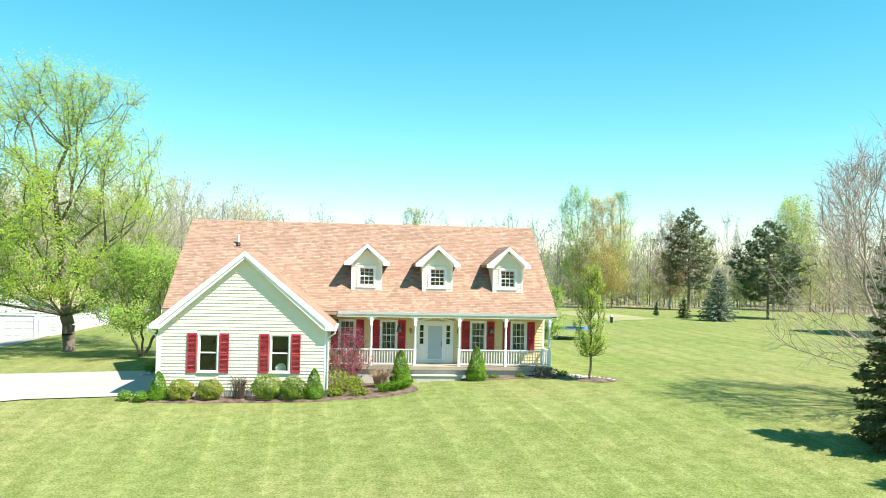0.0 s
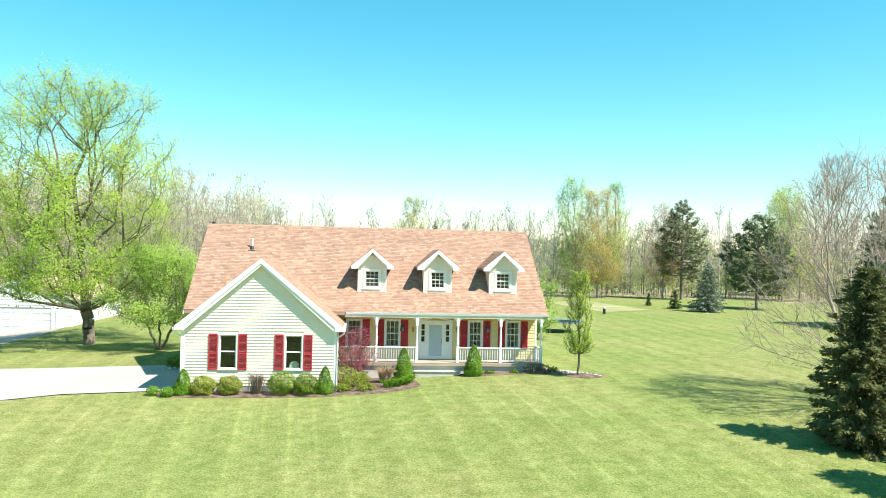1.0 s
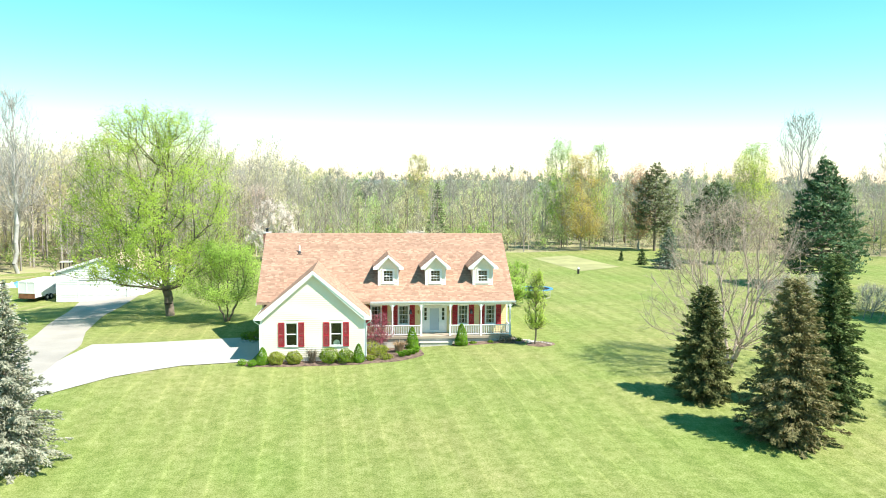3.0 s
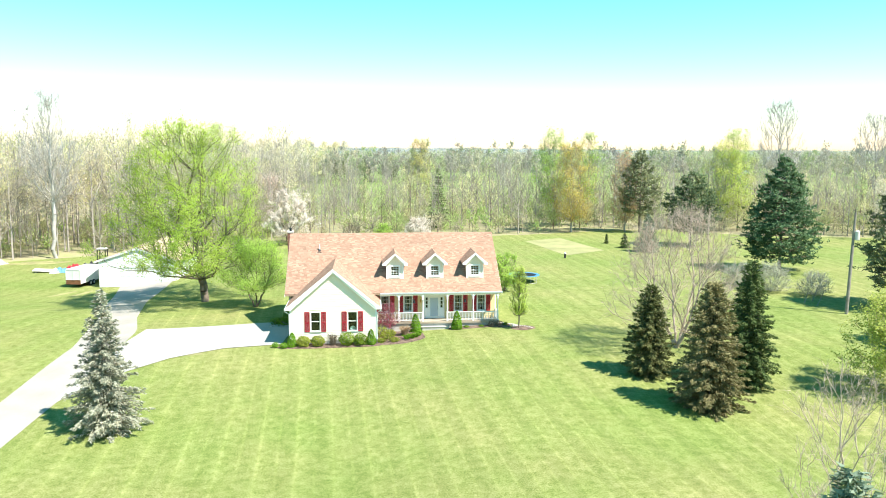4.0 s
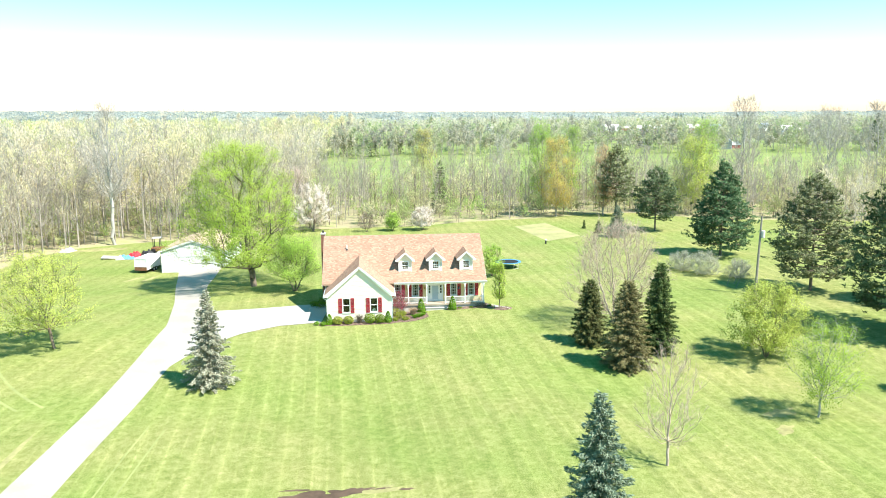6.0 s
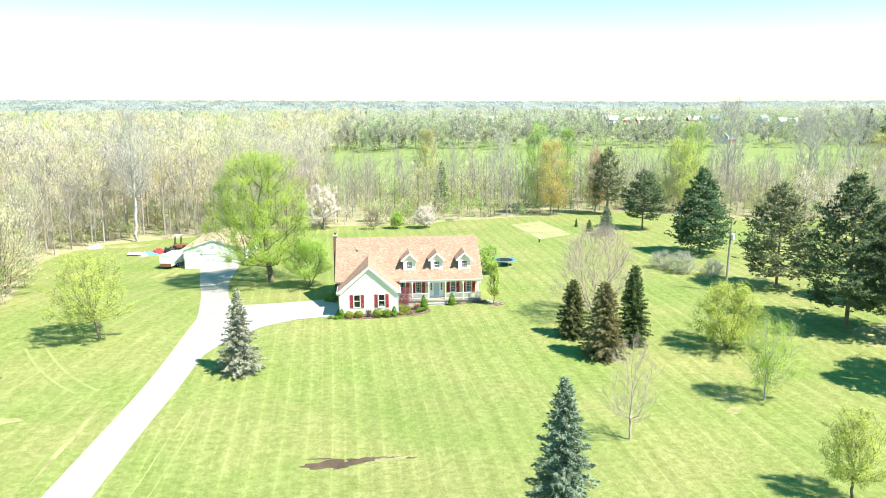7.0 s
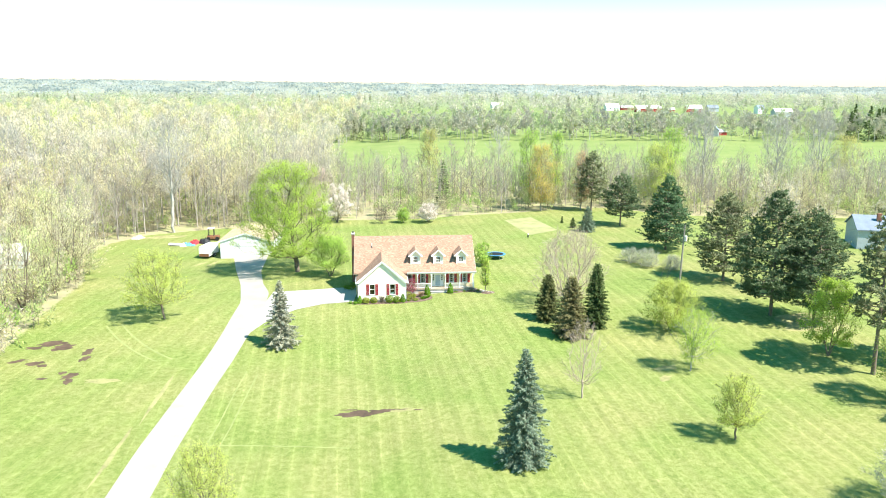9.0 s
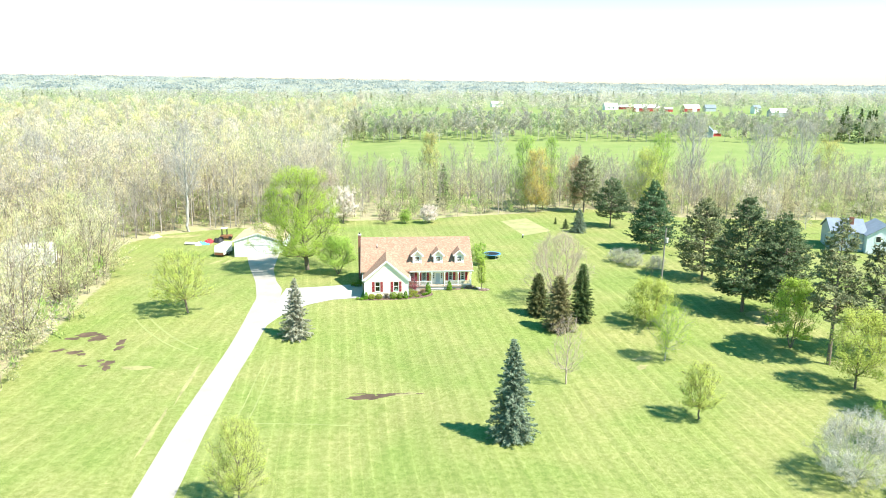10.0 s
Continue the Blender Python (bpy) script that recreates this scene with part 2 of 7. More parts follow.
def skeleton(rng, height, width, low=0.2, n=200, belly=0.7, top=0.75, shift=(0.0, 0.0), stems=1, inner=0.35, wide_top=0.92, lumps=0.16, straight=0.84, k=8, rise=0.2):
    """Limbs that reach from a trunk to points spread through an egg-shaped crown: places, parents, ends carried."""
    pts, par, length = [np.zeros(3)], [0], [0.0]
    for s in range(stems):
        az = s * 2.4 + rng.uniform(0, 1)
        lean = np.array([math.cos(az), math.sin(az), 0]) * (0.0 if stems == 1 else width * 0.2 * rng.uniform(0.6, 1.1))
        last = 0
        for i in range(1, k + 1):
            t = i / k
            p = np.array([shift[0] * t, shift[1] * t, height * top * t]) + lean * t ** 0.8 + rng.normal(size=3) * np.array([1, 1, 0]) * 0.006 * height * t
            length.append(length[last] + np.linalg.norm(p - pts[last]))
            par.append(last), pts.append(p)
            last = len(pts) - 1
    m = len(pts)
    t, az = rng.uniform(0, 1, n) ** 0.85, rng.uniform(0, 6.283, n)
    ph = rng.uniform(0, 6.28, 4)
    R = width / 2 * np.sin(np.pi * (0.09 + (wide_top - 0.09) * t ** belly)) ** 0.6
    R = R * (1 + lumps * np.sin(3 * az + 6 * t + ph[0]) + 0.7 * lumps * np.sin(5 * az - 11 * t + ph[1]))
    r = R * rng.uniform(inner ** 2, 1, n) ** 0.5
    P = np.stack([np.cos(az) * r + shift[0], np.sin(az) * r + shift[1], height * (low + (1 - low) * t)], axis=1)
    P = P[np.argsort(np.linalg.norm(P - np.array([0, 0, low * height * 0.6]), axis=1))]
    N = np.concatenate([np.array(pts), P])
    L = np.concatenate([np.array(length), np.zeros(n)])
    stub = np.where(N[:, 2] < height * low * 0.75, 1000.0, 0.0) * (np.arange(m + n) < m)
    for i in range(m, m + n):
        d = np.linalg.norm(N[:i] - N[i], axis=1)
        j = int(np.argmin(d + straight * L[:i] + 0.8 * np.maximum(0, N[:i, 2] + rise * d - N[i, 2]) + stub[:i]))
        par.append(j)
        L[i] = L[j] + d[j]
    par, carried = np.array(par), np.ones(m + n)
    for i in range(m + n - 1, 0, -1):
        carried[par[i]] += carried[i]
    return N, par, carried, m


def limb_sticks(rng, N, par, carried, base, tip, bend=0.07):
    """Two tapered sticks for each limb, with a slight bend between."""
    rad = np.maximum(base * (carried / carried[0]) ** 0.55, tip)
    a, b = N[par[1:]], N[1:]
    ln = np.linalg.norm(b - a, axis=1, keepdims=True)
    mid = (a + b) / 2 + rng.normal(size=a.shape) * bend * ln + np.array([0, 0, -0.5]) * bend * ln
    ra = np.minimum(rad[par[1:]], rad[1:] * 1.35)
    return np.concatenate([a, mid]), np.concatenate([mid, b]), np.concatenate([ra, (ra + rad[1:]) / 2]), np.concatenate([(ra + rad[1:]) / 2, rad[1:]])


def sprays(rng, N, par, m, twigs, reach, up=0.45, droop=0.0):
    """Twigs that spring from the crown's limbs: their two ends."""
    i = np.repeat(np.arange(m, len(N)), twigs)
    out = N[i] - N[par[i]]
    q = N[i] - out * rng.uniform(0, 0.7, (len(i), 1))
    out /= np.maximum(np.linalg.norm(out, axis=1, keepdims=True), 1e-6)
    d = out * 0.7 + np.array([0, 0, up - droop]) + rng.normal(size=out.shape) * 0.55
    d /= np.linalg.norm(d, axis=1, keepdims=True)
    return q, q + d * reach * rng.uniform(0.5, 1.3, (len(i), 1))


def outward(rng, points, centre, mess=0.5, flat=1.0, sunward=0.35):
    """Ways out of a crown's heart and towards the sun: how leaves hold themselves."""
    n = (points - np.asarray(centre)) * np.array([1, 1, flat])
    n /= np.maximum(np.linalg.norm(n, axis=1, keepdims=True), 1e-6)
    n = n + rng.normal(size=points.shape) * mess + np.array([0, 0, 0.15]) + np.array(SUN_DIR) * sunward
    return n / np.maximum(np.linalg.norm(n, axis=1, keepdims=True), 1e-6)


def broadleaf(x, y, seed, height, width, leaf, bark, label, count=5000, size=0.1, spread=0.12, name="tree", n=260, twigs=5, reach=0.9, low=0.2, belly=0.7, stems=1, trunk=0.018, shift=(0.0, 0.0), up=0.45, droop=0.0, fine=0.012, sprigs=0, inner=0.35, top=0.75, wide_top=0.92, lumps=0.16, straight=0.84):
    rng = np.random.default_rng(seed)
    ob = thing(name, pose(x, y, gz1(x, y) - 0.05), label, "tree")
    N, par, carried, m = skeleton(rng, height, width, low, n, belly, top, shift, stems, inner, wide_top, lumps, straight)
    p0, p1, r0, r1 = limb_sticks(rng, N, par, carried, trunk * height, fine)
    stem = np.arange(len(p0)) % (len(N) - 1) < m - 1
    v, f = branch_quads(p0[stem], p1[stem], r0[stem], r1[stem], 8)
    quad_mesh("trunk", v, f, bark, ob, True)
    bv, bf = branch_quads(p0[~stem], p1[~stem], r0[~stem], r1[~stem], 4)
    q, e = sprays(rng, N, par, m, twigs, reach, up, droop)
    tv = [slivers(rng, q, e, np.full(len(q), fine * 0.9))[0]]
    if sprigs:
        i = np.repeat(np.arange(len(q)), sprigs)
        a = q[i] + (e - q)[i] * rng.uniform(0.15, 1, (len(i), 1))
        d = (e - q)[i] * 0.35 + rng.normal(size=(len(i), 3)) * reach * 0.22
        tv.append(slivers(rng, a, a + d, np.full(len(i), fine * 0.6))[0])
    tv = np.concatenate(tv)
    work = quad_mesh("branchwork", np.concatenate([bv, tv]), bf, bark, ob, False, np.arange(len(tv)).reshape(-1, 3) + len(bv))
    tagged(work, kind="stuff")
    if count:
        i = rng.integers(0, len(q), count)
        c = q[i] + (e - q)[i] * rng.uniform(0.1, 1.1, (count, 1)) + rng.normal(size=(count, 3)) * spread
        v, f = leaf_quads(rng, c, size, None, 0.6, outward(rng, c, (shift[0], shift[1], height * 0.4), 0.5, 1.0, 0.7))
        quad_mesh("crown", v, f, leaf, ob)
    return ob


def spruce(x, y, seed, height, width, leaf, label, whorls=26, name="spruce_tree", bare=0.02, size=0.16, dense=1.0, z=None, taper=0.85, ragged=0.12):
    """A conifer: whorls of drooping boughs set with needle sprays."""
    rng = np.random.default_rng(seed)
    base = gz1(x, y) - 0.05 if z is None else z
    ob = thing(name, pose(x, y, base), label, "tree")
    P0, P1, R0, R1, C, W = [], [], [], [], [], []
    P0.append((0, 0, 0)), P1.append((0, 0, height * 0.97)), R0.append(height * 0.016 + 0.03), R1.append(0.015)
    for i in range(whorls):
        t = bare + (0.985 - bare) * (i + rng.uniform(0, 0.5)) / whorls
        reach0 = width / 2 * (1 - t) ** taper * min(1, 0.55 + t * 4) + 0.05
        n = max(5, int(9 * (1 - 0.4 * t)))
        off = rng.uniform(0, 6)
        for j in range(n):
            az = off + j * 2 * math.pi / n + rng.uniform(-0.2, 0.2)
            reach = reach0 * rng.uniform(1 - 2.2 * ragged, 1 + ragged)
            z0 = t * height
            drop = reach * rng.uniform(0.05, 0.35) * (1 - t)
            a = np.array([0, 0, z0])
            e = np.array([math.cos(az) * reach, math.sin(az) * reach, z0 - drop + 0.25 * reach * t])
            P0.append(a), P1.append(e), R0.append(0.035 * (1 - t) + 0.01), R1.append(0.005)
            d = e - a
            side = np.array([-math.sin(az), math.cos(az), 0])
            m = max(4, int(reach * 15 * dense))
            s = rng.uniform(0.12, 1.03, m)
            w = rng.uniform(-1, 1, m) * 0.42 * reach * (1.05 - s) + rng.normal(size=m) * 0.05
            c = a + d * s[:, None] + side * w[:, None] + np.array([0, 0, 1]) * (rng.normal(size=m) * 0.06 - 0.10 * np.abs(w))[:, None]
            C.append(c)
            W.append(d / max(np.linalg.norm(d), 1e-6) + side * np.sign(w)[:, None] * 0.6 + np.array([0, 0, -0.15]))
    v, f = branch_quads(np.array(P0, dtype=float), np.array(P1, dtype=float), R0, R1, 4)
    quad_mesh("trunk", v, f, BARK, ob, True)
    C, W = np.concatenate(C), np.concatenate(W)
    v, f = leaf_quads(rng, C, size, W, 0.33, outward(rng, C, (0, 0, 0), 0.45, 0.0))
    quad_mesh("crown", v, f, leaf, ob)
    return ob


def pine(x, y, seed, height, width, leaf, label, clear=0.18, name="pine_tree", limbs=60, per=8, size=0.25, top=2.2, gaps=0.0):
    """A pine: upcurving limbs with side shoots, each shoot ending in a brush of needles."""
    rng = np.random.default_rng(seed)
    ob = thing(name, pose(x, y, gz1(x, y) - 0.05), label, "tree")
    P0, P1, R0, R1, Q = [], [], [], [], []
    for i in range(6):
        P0.append((0, 0, height * 0.96 * i / 6)), P1.append((0, 0, height * 0.96 * (i + 1) / 6))
        R0.append(height * 0.016 * (1 - i / 6.3)), R1.append(height * 0.016 * (1 - (i + 1) / 6.3))
    for i in range(limbs):
        t = clear + (0.985 - clear) * ((i + rng.uniform(0, 0.9)) / limbs) ** 0.92
        c = (t - clear) / (1 - clear)
        reach = width / 2 * (0.55 + 0.45 * math.sin(min(1, c * 2.4 + 0.15) * math.pi / 2)) * (1 - c ** top) * rng.uniform(0.72, 1.08) + 0.3
        if rng.uniform() < gaps:
            reach *= 0.45
        az = i * 2.4 + rng.uniform(-0.6, 0.6)
        out, side = np.array([math.cos(az), math.sin(az), 0]), np.array([-math.sin(az), math.cos(az), 0])
        a = np.array([0, 0, t * height])
        rise = rng.uniform(-0.12, 0.12) + 0.35 * c
        mid = a + out * reach * 0.55 + np.array([0, 0, reach * 0.5 * (rise - 0.08)])
        e = a + out * reach + np.array([0, 0, reach * (rise + 0.1)])
        rl = 0.075 * (1 - c) + 0.018
        P0.extend((a, mid)), P1.extend((mid, e)), R0.extend((rl, rl * 0.6)), R1.extend((rl * 0.6, 0.012))
        for j in range(max(5, int(reach * 7.0))):
            s = rng.uniform(0.25, 1.0) ** 0.8
            p = a + (mid - a) * s * 2 if s < 0.5 else mid + (e - mid) * (s * 2 - 1)
            w = rng.normal() * 0.34 * reach * (1.2 - 0.75 * s)
            q = p + side * w + out * abs(w) * 0.5 + np.array([0, 0, 0.06 + rng.normal() * 0.24])
            Q.append(q)
            if j % 2 == 0:
                P0.append(p), P1.append(q), R0.append(0.018), R1.append(0.008)
    v, f = branch_quads(np.array(P0, dtype=float), np.array(P1, dtype=float), R0, R1, 4)
    quad_mesh("trunk", v, f, BARK, ob, True)
    Q = np.array(Q)
    i = np.repeat(np.arange(len(Q)), per)
    d = rng.normal(size=(len(i), 3)) * np.array([1, 1, 0.7]) + np.array([0, 0, 0.45])
    d /= np.linalg.norm(d, axis=1, keepdims=True)
    c = Q[i] + d * np.array([0.30, 0.30, 0.2]) * rng.uniform(0.2, 1.25, (len(i), 1))
    v, f = leaf_quads(rng, c, size, d, 0.34, outward(rng, c, (0, 0, height * 0.35), 0.5, 0.6, 0.5))
    quad_mesh("crown", v, f, leaf, ob)
    return ob


# ---- ground ----
def lawn_material():
    """Grass of the yard, green crop of the fields and leaf litter under the trees, by the ground's own zones."""
    m, nt, b = material("lawn_grass", 0.95, 0.0, 0.1)
    geo = nd(nt, "NewGeometry")
    sep = nd(nt, "SeparateXYZ")
    nt.links.new(geo.outputs["Position"], sep.inputs[0])
    X, Y = sep.outputs[0], sep.outputs[1]

    def pos_noise(scale, detail=3.0, rough=0.55):
        n = nd(nt, "TexNoise", Scale=scale, Detail=detail, Roughness=rough)
        nt.links.new(geo.outputs["Position"], n.inputs["Vector"])
        return n.outputs[0]

    fine, mid, broad = pos_noise(13.0, 6.0, 0.8), pos_noise(1.6, 5.0, 0.65), pos_noise(0.07, 4.0, 0.6)
    col = ramp(nt, calc(nt, "ADD", calc(nt, "MULTIPLY", fine, 0.74), calc(nt, "MULTIPLY", mid, 0.26)),
               [(0.39, (0.09, 0.125, 0.024)), (0.5, (0.195, 0.227, 0.067)), (0.61, (0.32, 0.325, 0.14))])
    col = mix(nt, 1.0, col, ramp(nt, broad, [(0.35, (0.86, 0.96, 0.80)), (0.65, (1.16, 1.04, 1.16))]), "MULTIPLY")

    def lines(ax, ay, width, warp, sharp):
        """Mowing lines: pale, narrow wheel lines and broad light and dark passes."""
        s = calc(nt, "ADD", calc(nt, "MULTIPLY", X, ax), calc(nt, "MULTIPLY", Y, ay))
        s = calc(nt, "ADD", s, calc(nt, "MULTIPLY", pos_noise(0.018, 1.0), warp))
        w = calc(nt, "SINE", calc(nt, "MULTIPLY", s, 2 * math.pi / width))
        w = calc(nt, "SUBTRACT", calc(nt, "POWER", calc(nt, "MULTIPLY_ADD", w, 0.5, 0.5), 14.0), 0.12)
        w2 = calc(nt, "SINE", calc(nt, "MULTIPLY", s, 2 * math.pi / (width * 2.03)))
        broken = calc(nt, "MULTIPLY", w, calc(nt, "MULTIPLY_ADD", pos_noise(0.16, 4.0, 0.65), 3.2, -0.8))
        return calc(nt, "ADD", calc(nt, "MULTIPLY", broken, sharp), calc(nt, "MULTIPLY", w2, sharp * 0.42))

    reach = nt.nodes.new("ShaderNodeMapRange")
    reach.inputs[1].default_value, reach.inputs[2].default_value = 2.0, 22.0
    nt.links.new(X, reach.inputs[0])
    east = calc(nt, "MULTIPLY_ADD", reach.outputs[0], 0.75, 0.25)
    west_side = nt.nodes.new("ShaderNodeMapRange")
    west_side.inputs[1].default_value, west_side.inputs[2].default_value = -30.0, -33.0
    nt.links.new(X, west_side.inputs[0])
    yard = calc(nt, "SUBTRACT", 1.0, west_side.outputs[0])
    tone = calc(nt, "MULTIPLY", lines(0.988, 0.156, 1.12, 3.0, 0.115), yard)
    tone = calc(nt, "ADD", tone, calc(nt, "MULTIPLY", lines(0.986, 0.166, 0.93, 4.0, 0.05), east))
    tone = calc(nt, "ADD", tone, calc(nt, "MULTIPLY", lines(WESTN[0], WESTN[1], 1.4, 9.0, 0.09), west_side.outputs[0]))
    tone = calc(nt, "ADD", tone, lines(-0.12, 0.99, 9.0, 5.0, 0.03))
    dry = mix(nt, calc(nt, "MULTIPLY_ADD", tone, 2.2, 0.0), (1.0, 1.0, 1.0), (1.28, 1.18, 1.35))
    comb = nd(nt, "CombineXYZ")
    for k in range(3):
        nt.links.new(calc(nt, "ADD", tone, 1.0), comb.inputs[k])
    col = mix(nt, 1.0, col, comb.outputs[0], "MULTIPLY")
    col = mix(nt, 1.0, col, dry, "MULTIPLY")
    crop = ramp(nt, calc(nt, "ADD", calc(nt, "MULTIPLY", broad, 0.6), calc(nt, "MULTIPLY", pos_noise(0.4, 3.0), 0.4)), [(0.35, (0.165, 0.222, 0.068)), (0.65, (0.23, 0.265, 0.095))])
    litter = ramp(nt, calc(nt, "ADD", calc(nt, "MULTIPLY", pos_noise(0.35, 4.0), 0.6), calc(nt, "MULTIPLY", fine, 0.4)),
                  [(0.36, (0.26, 0.225, 0.15)), (0.5, (0.34, 0.30, 0.18)), (0.62, (0.27, 0.30, 0.12))])
    # The crop colour fades to dull grey-green from y 900 to 1500.
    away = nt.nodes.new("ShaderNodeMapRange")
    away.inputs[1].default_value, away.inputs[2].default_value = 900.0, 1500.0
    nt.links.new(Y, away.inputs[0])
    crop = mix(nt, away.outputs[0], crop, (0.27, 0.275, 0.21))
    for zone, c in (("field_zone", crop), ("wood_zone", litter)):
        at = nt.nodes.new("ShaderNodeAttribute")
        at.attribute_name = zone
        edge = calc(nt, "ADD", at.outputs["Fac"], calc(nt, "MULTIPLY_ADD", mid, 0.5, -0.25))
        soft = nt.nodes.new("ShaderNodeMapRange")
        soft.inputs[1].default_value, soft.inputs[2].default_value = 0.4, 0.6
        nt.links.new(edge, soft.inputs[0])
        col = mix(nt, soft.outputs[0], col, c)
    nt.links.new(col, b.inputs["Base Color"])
    bump(nt, b, fine, 0.5, 0.06)
    return m


WESTN = (0.995, -0.08)
LAWN = lawn_material()


def spread(lo, hi, stp, far, grow_by=1.11):
    mid = list(np.arange(lo, hi + 1e-6, stp))
    out, s, v = [], stp, hi
    while v < far:
        s *= grow_by
        v += s
        out.append(v)
    neg, s, v = [], stp, lo
    while v > -far:
        s *= grow_by
        v -= s
        neg.append(v)
    return np.array(neg[::-1] + mid + out)


xs, ys = spread(-110, 130, 2.0, 4600), spread(-60, 170, 2.0, 4600)
GX, GY = np.meshgrid(xs, ys)
GZ = gz(GX, GY)
nx = len(xs)
ii, jj = np.meshgrid(np.arange(nx - 1), np.arange(len(ys) - 1))
q0 = (jj * nx + ii).ravel()
ground = quad_mesh("ground", np.stack([GX, GY, GZ], axis=-1).reshape(-1, 3), np.stack([q0, q0 + 1, q0 + nx + 1, q0 + nx], axis=1), LAWN, None, True)


def zone(name, values):
    a = ground.data.attributes.new(name, "FLOAT", "POINT")
    a.data.foreach_set("value", np.asarray(values, dtype=np.float32).ravel())


WEST_Y, WEST_X = [-80, -40, -3, 7, 33, 50, 80, 92, 102, 108, 115, 122, 132, 190, 235, 600], [-58, -55, -55, -57, -60, -62, -75, -75, -70, -61, -47, -34, -30, -40, -50, -70]
BACK_X, BACK_Y = [-40, -22, 2, 18, 35, 45, 60, 90, 130, 180], [112, 115, 119, 124, 132, 134, 122, 118, 122, 140]
west = np.interp(GY, WEST_Y, WEST_X)
back = np.interp(GX, BACK_X, BACK_Y)
woody = np.maximum(step(west - GX, -2, 3), step(GY - back, -2, 2))
field = step(GY, 172, 188) * (1 - step(GY, 384, 392)) * step(GX, -52 - 0.1 * (GY - 190), -44 - 0.1 * (GY - 190)) * (1 - step(GX, 380, 420))
field = np.maximum(field, step(GY, 560, 575) * (1 - step(GY, 880, 900)) * step(GX, -130, -120) * (1 - step(GX, 420, 440)))
field = np.maximum(field, step(GY, 1000, 1015) * (1 - step(GY, 1140, 1160)) * step(GX, -30, -20) * (1 - step(GX, 55, 65)))
field = np.maximum(field, step(GX, 105, 115) * step(GY, 60, 70) * (1 - step(GY, 384, 392)) * (1 - step(GX, 380, 420)))
field = np.maximum(field, step(GY, 376, 384))
woody = woody * (1 - field)
zone("wood_zone", woody)
zone("field_zone", field)
tagged(ground, "mown green lawn with faint mowing stripes", "lawn", kind="structure")


def draped(name, left, right, material, label, category, lift=0.03, stepsize=2.0, cross=4):
    """A strip between two edge lines of equal length, laid on the ground."""
    def resample(line, n):
        line = np.array(line, dtype=float)
        d = np.concatenate([[0], np.cumsum(np.linalg.norm(np.diff(line, axis=0), axis=1))])
        t = np.linspace(0, d[-1], n)
        return np.stack([np.interp(t, d, line[:, 0]), np.interp(t, d, line[:, 1])], axis=1)
    n = max(3, int(np.linalg.norm(np.diff(np.array(left, dtype=float), axis=0), axis=1).sum() / stepsize))
    A, B = resample(left, n), resample(right, n)
    k = np.linspace(0, 1, cross + 1)[None, :, None]
    P = A[:, None] * (1 - k) + B[:, None] * k
    Z = gz(P[..., 0], P[..., 1]) + lift
    V = np.concatenate([P, Z[..., None]], axis=-1).reshape(-1, 3)
    i, j = np.meshgrid(np.arange(cross), np.arange(n - 1))
    q = (j * (cross + 1) + i).ravel()
    ob = quad_mesh(name, V, np.stack([q, q + 1, q + cross + 2, q + cross + 1], axis=1), material, None, True)
    return tagged(ob, label, category, kind="structure")


GRAVEL = dirty("pale_gravel", (0.36, 0.325, 0.285), 0.95, 0.12, 16, 0.3, 0.4)
PAVED = dirty("driveway_concrete", (0.42, 0.395, 0.36), 0.9, 0.08, 14, 0.25, 0.15)
draped("driveway", [(-24.0, -110), (-26.0, -60), (-27.9, -26.6), (-29.2, -10.9), (-30.0, 7.3), (-31.0, 27.0), (-31.8, 39.3), (-34.9, 51.0), (-39.4, 64.7), (-43.4, 77.9)],
       [(-19.0, -110), (-21.2, -60), (-23.9, -26.2), (-25.3, -11.5), (-26.3, 4.8), (-27.0, 23.2), (-26.9, 34), (-28.6, 45.5), (-31.2, 52.2), (-34.2, 63.2), (-36.2, 78.2)], GRAVEL,
       "long pale gravel driveway running past the house", "driveway", 0.03)
draped("driveway_apron", [(-27.3, 25.0), (-25.4, 31.2), (-22.0, 36.0), (-18.5, 38.6), (-13.6, 39.9)], [(-28.0, 46.2), (-26, 46.5), (-21, 47.6), (-17.5, 48.6), (-13.6, 49.2)], PAVED,
       "pale concrete driveway apron beside the garage", "driveway", 0.045)

# ---- patches of the yard ----
MUD = dirty("dark_wet_mud", (0.105, 0.068, 0.045), 0.85, 0.35, 3, 0.6, 0.5)
BARE = dirty("dry_brown_soil", (0.29, 0.27, 0.115), 1.0, 0.25, 4, 0.5, 0.4)
SAND = dirty("pale_sandy_straw", (0.31, 0.30, 0.135), 1.0, 0.2, 6, 0.3, 0.3)
STONE = dirty("pale_field_stone", (0.42, 0.40, 0.36), 0.9, 0.2, 8, 2.0, 0.4)


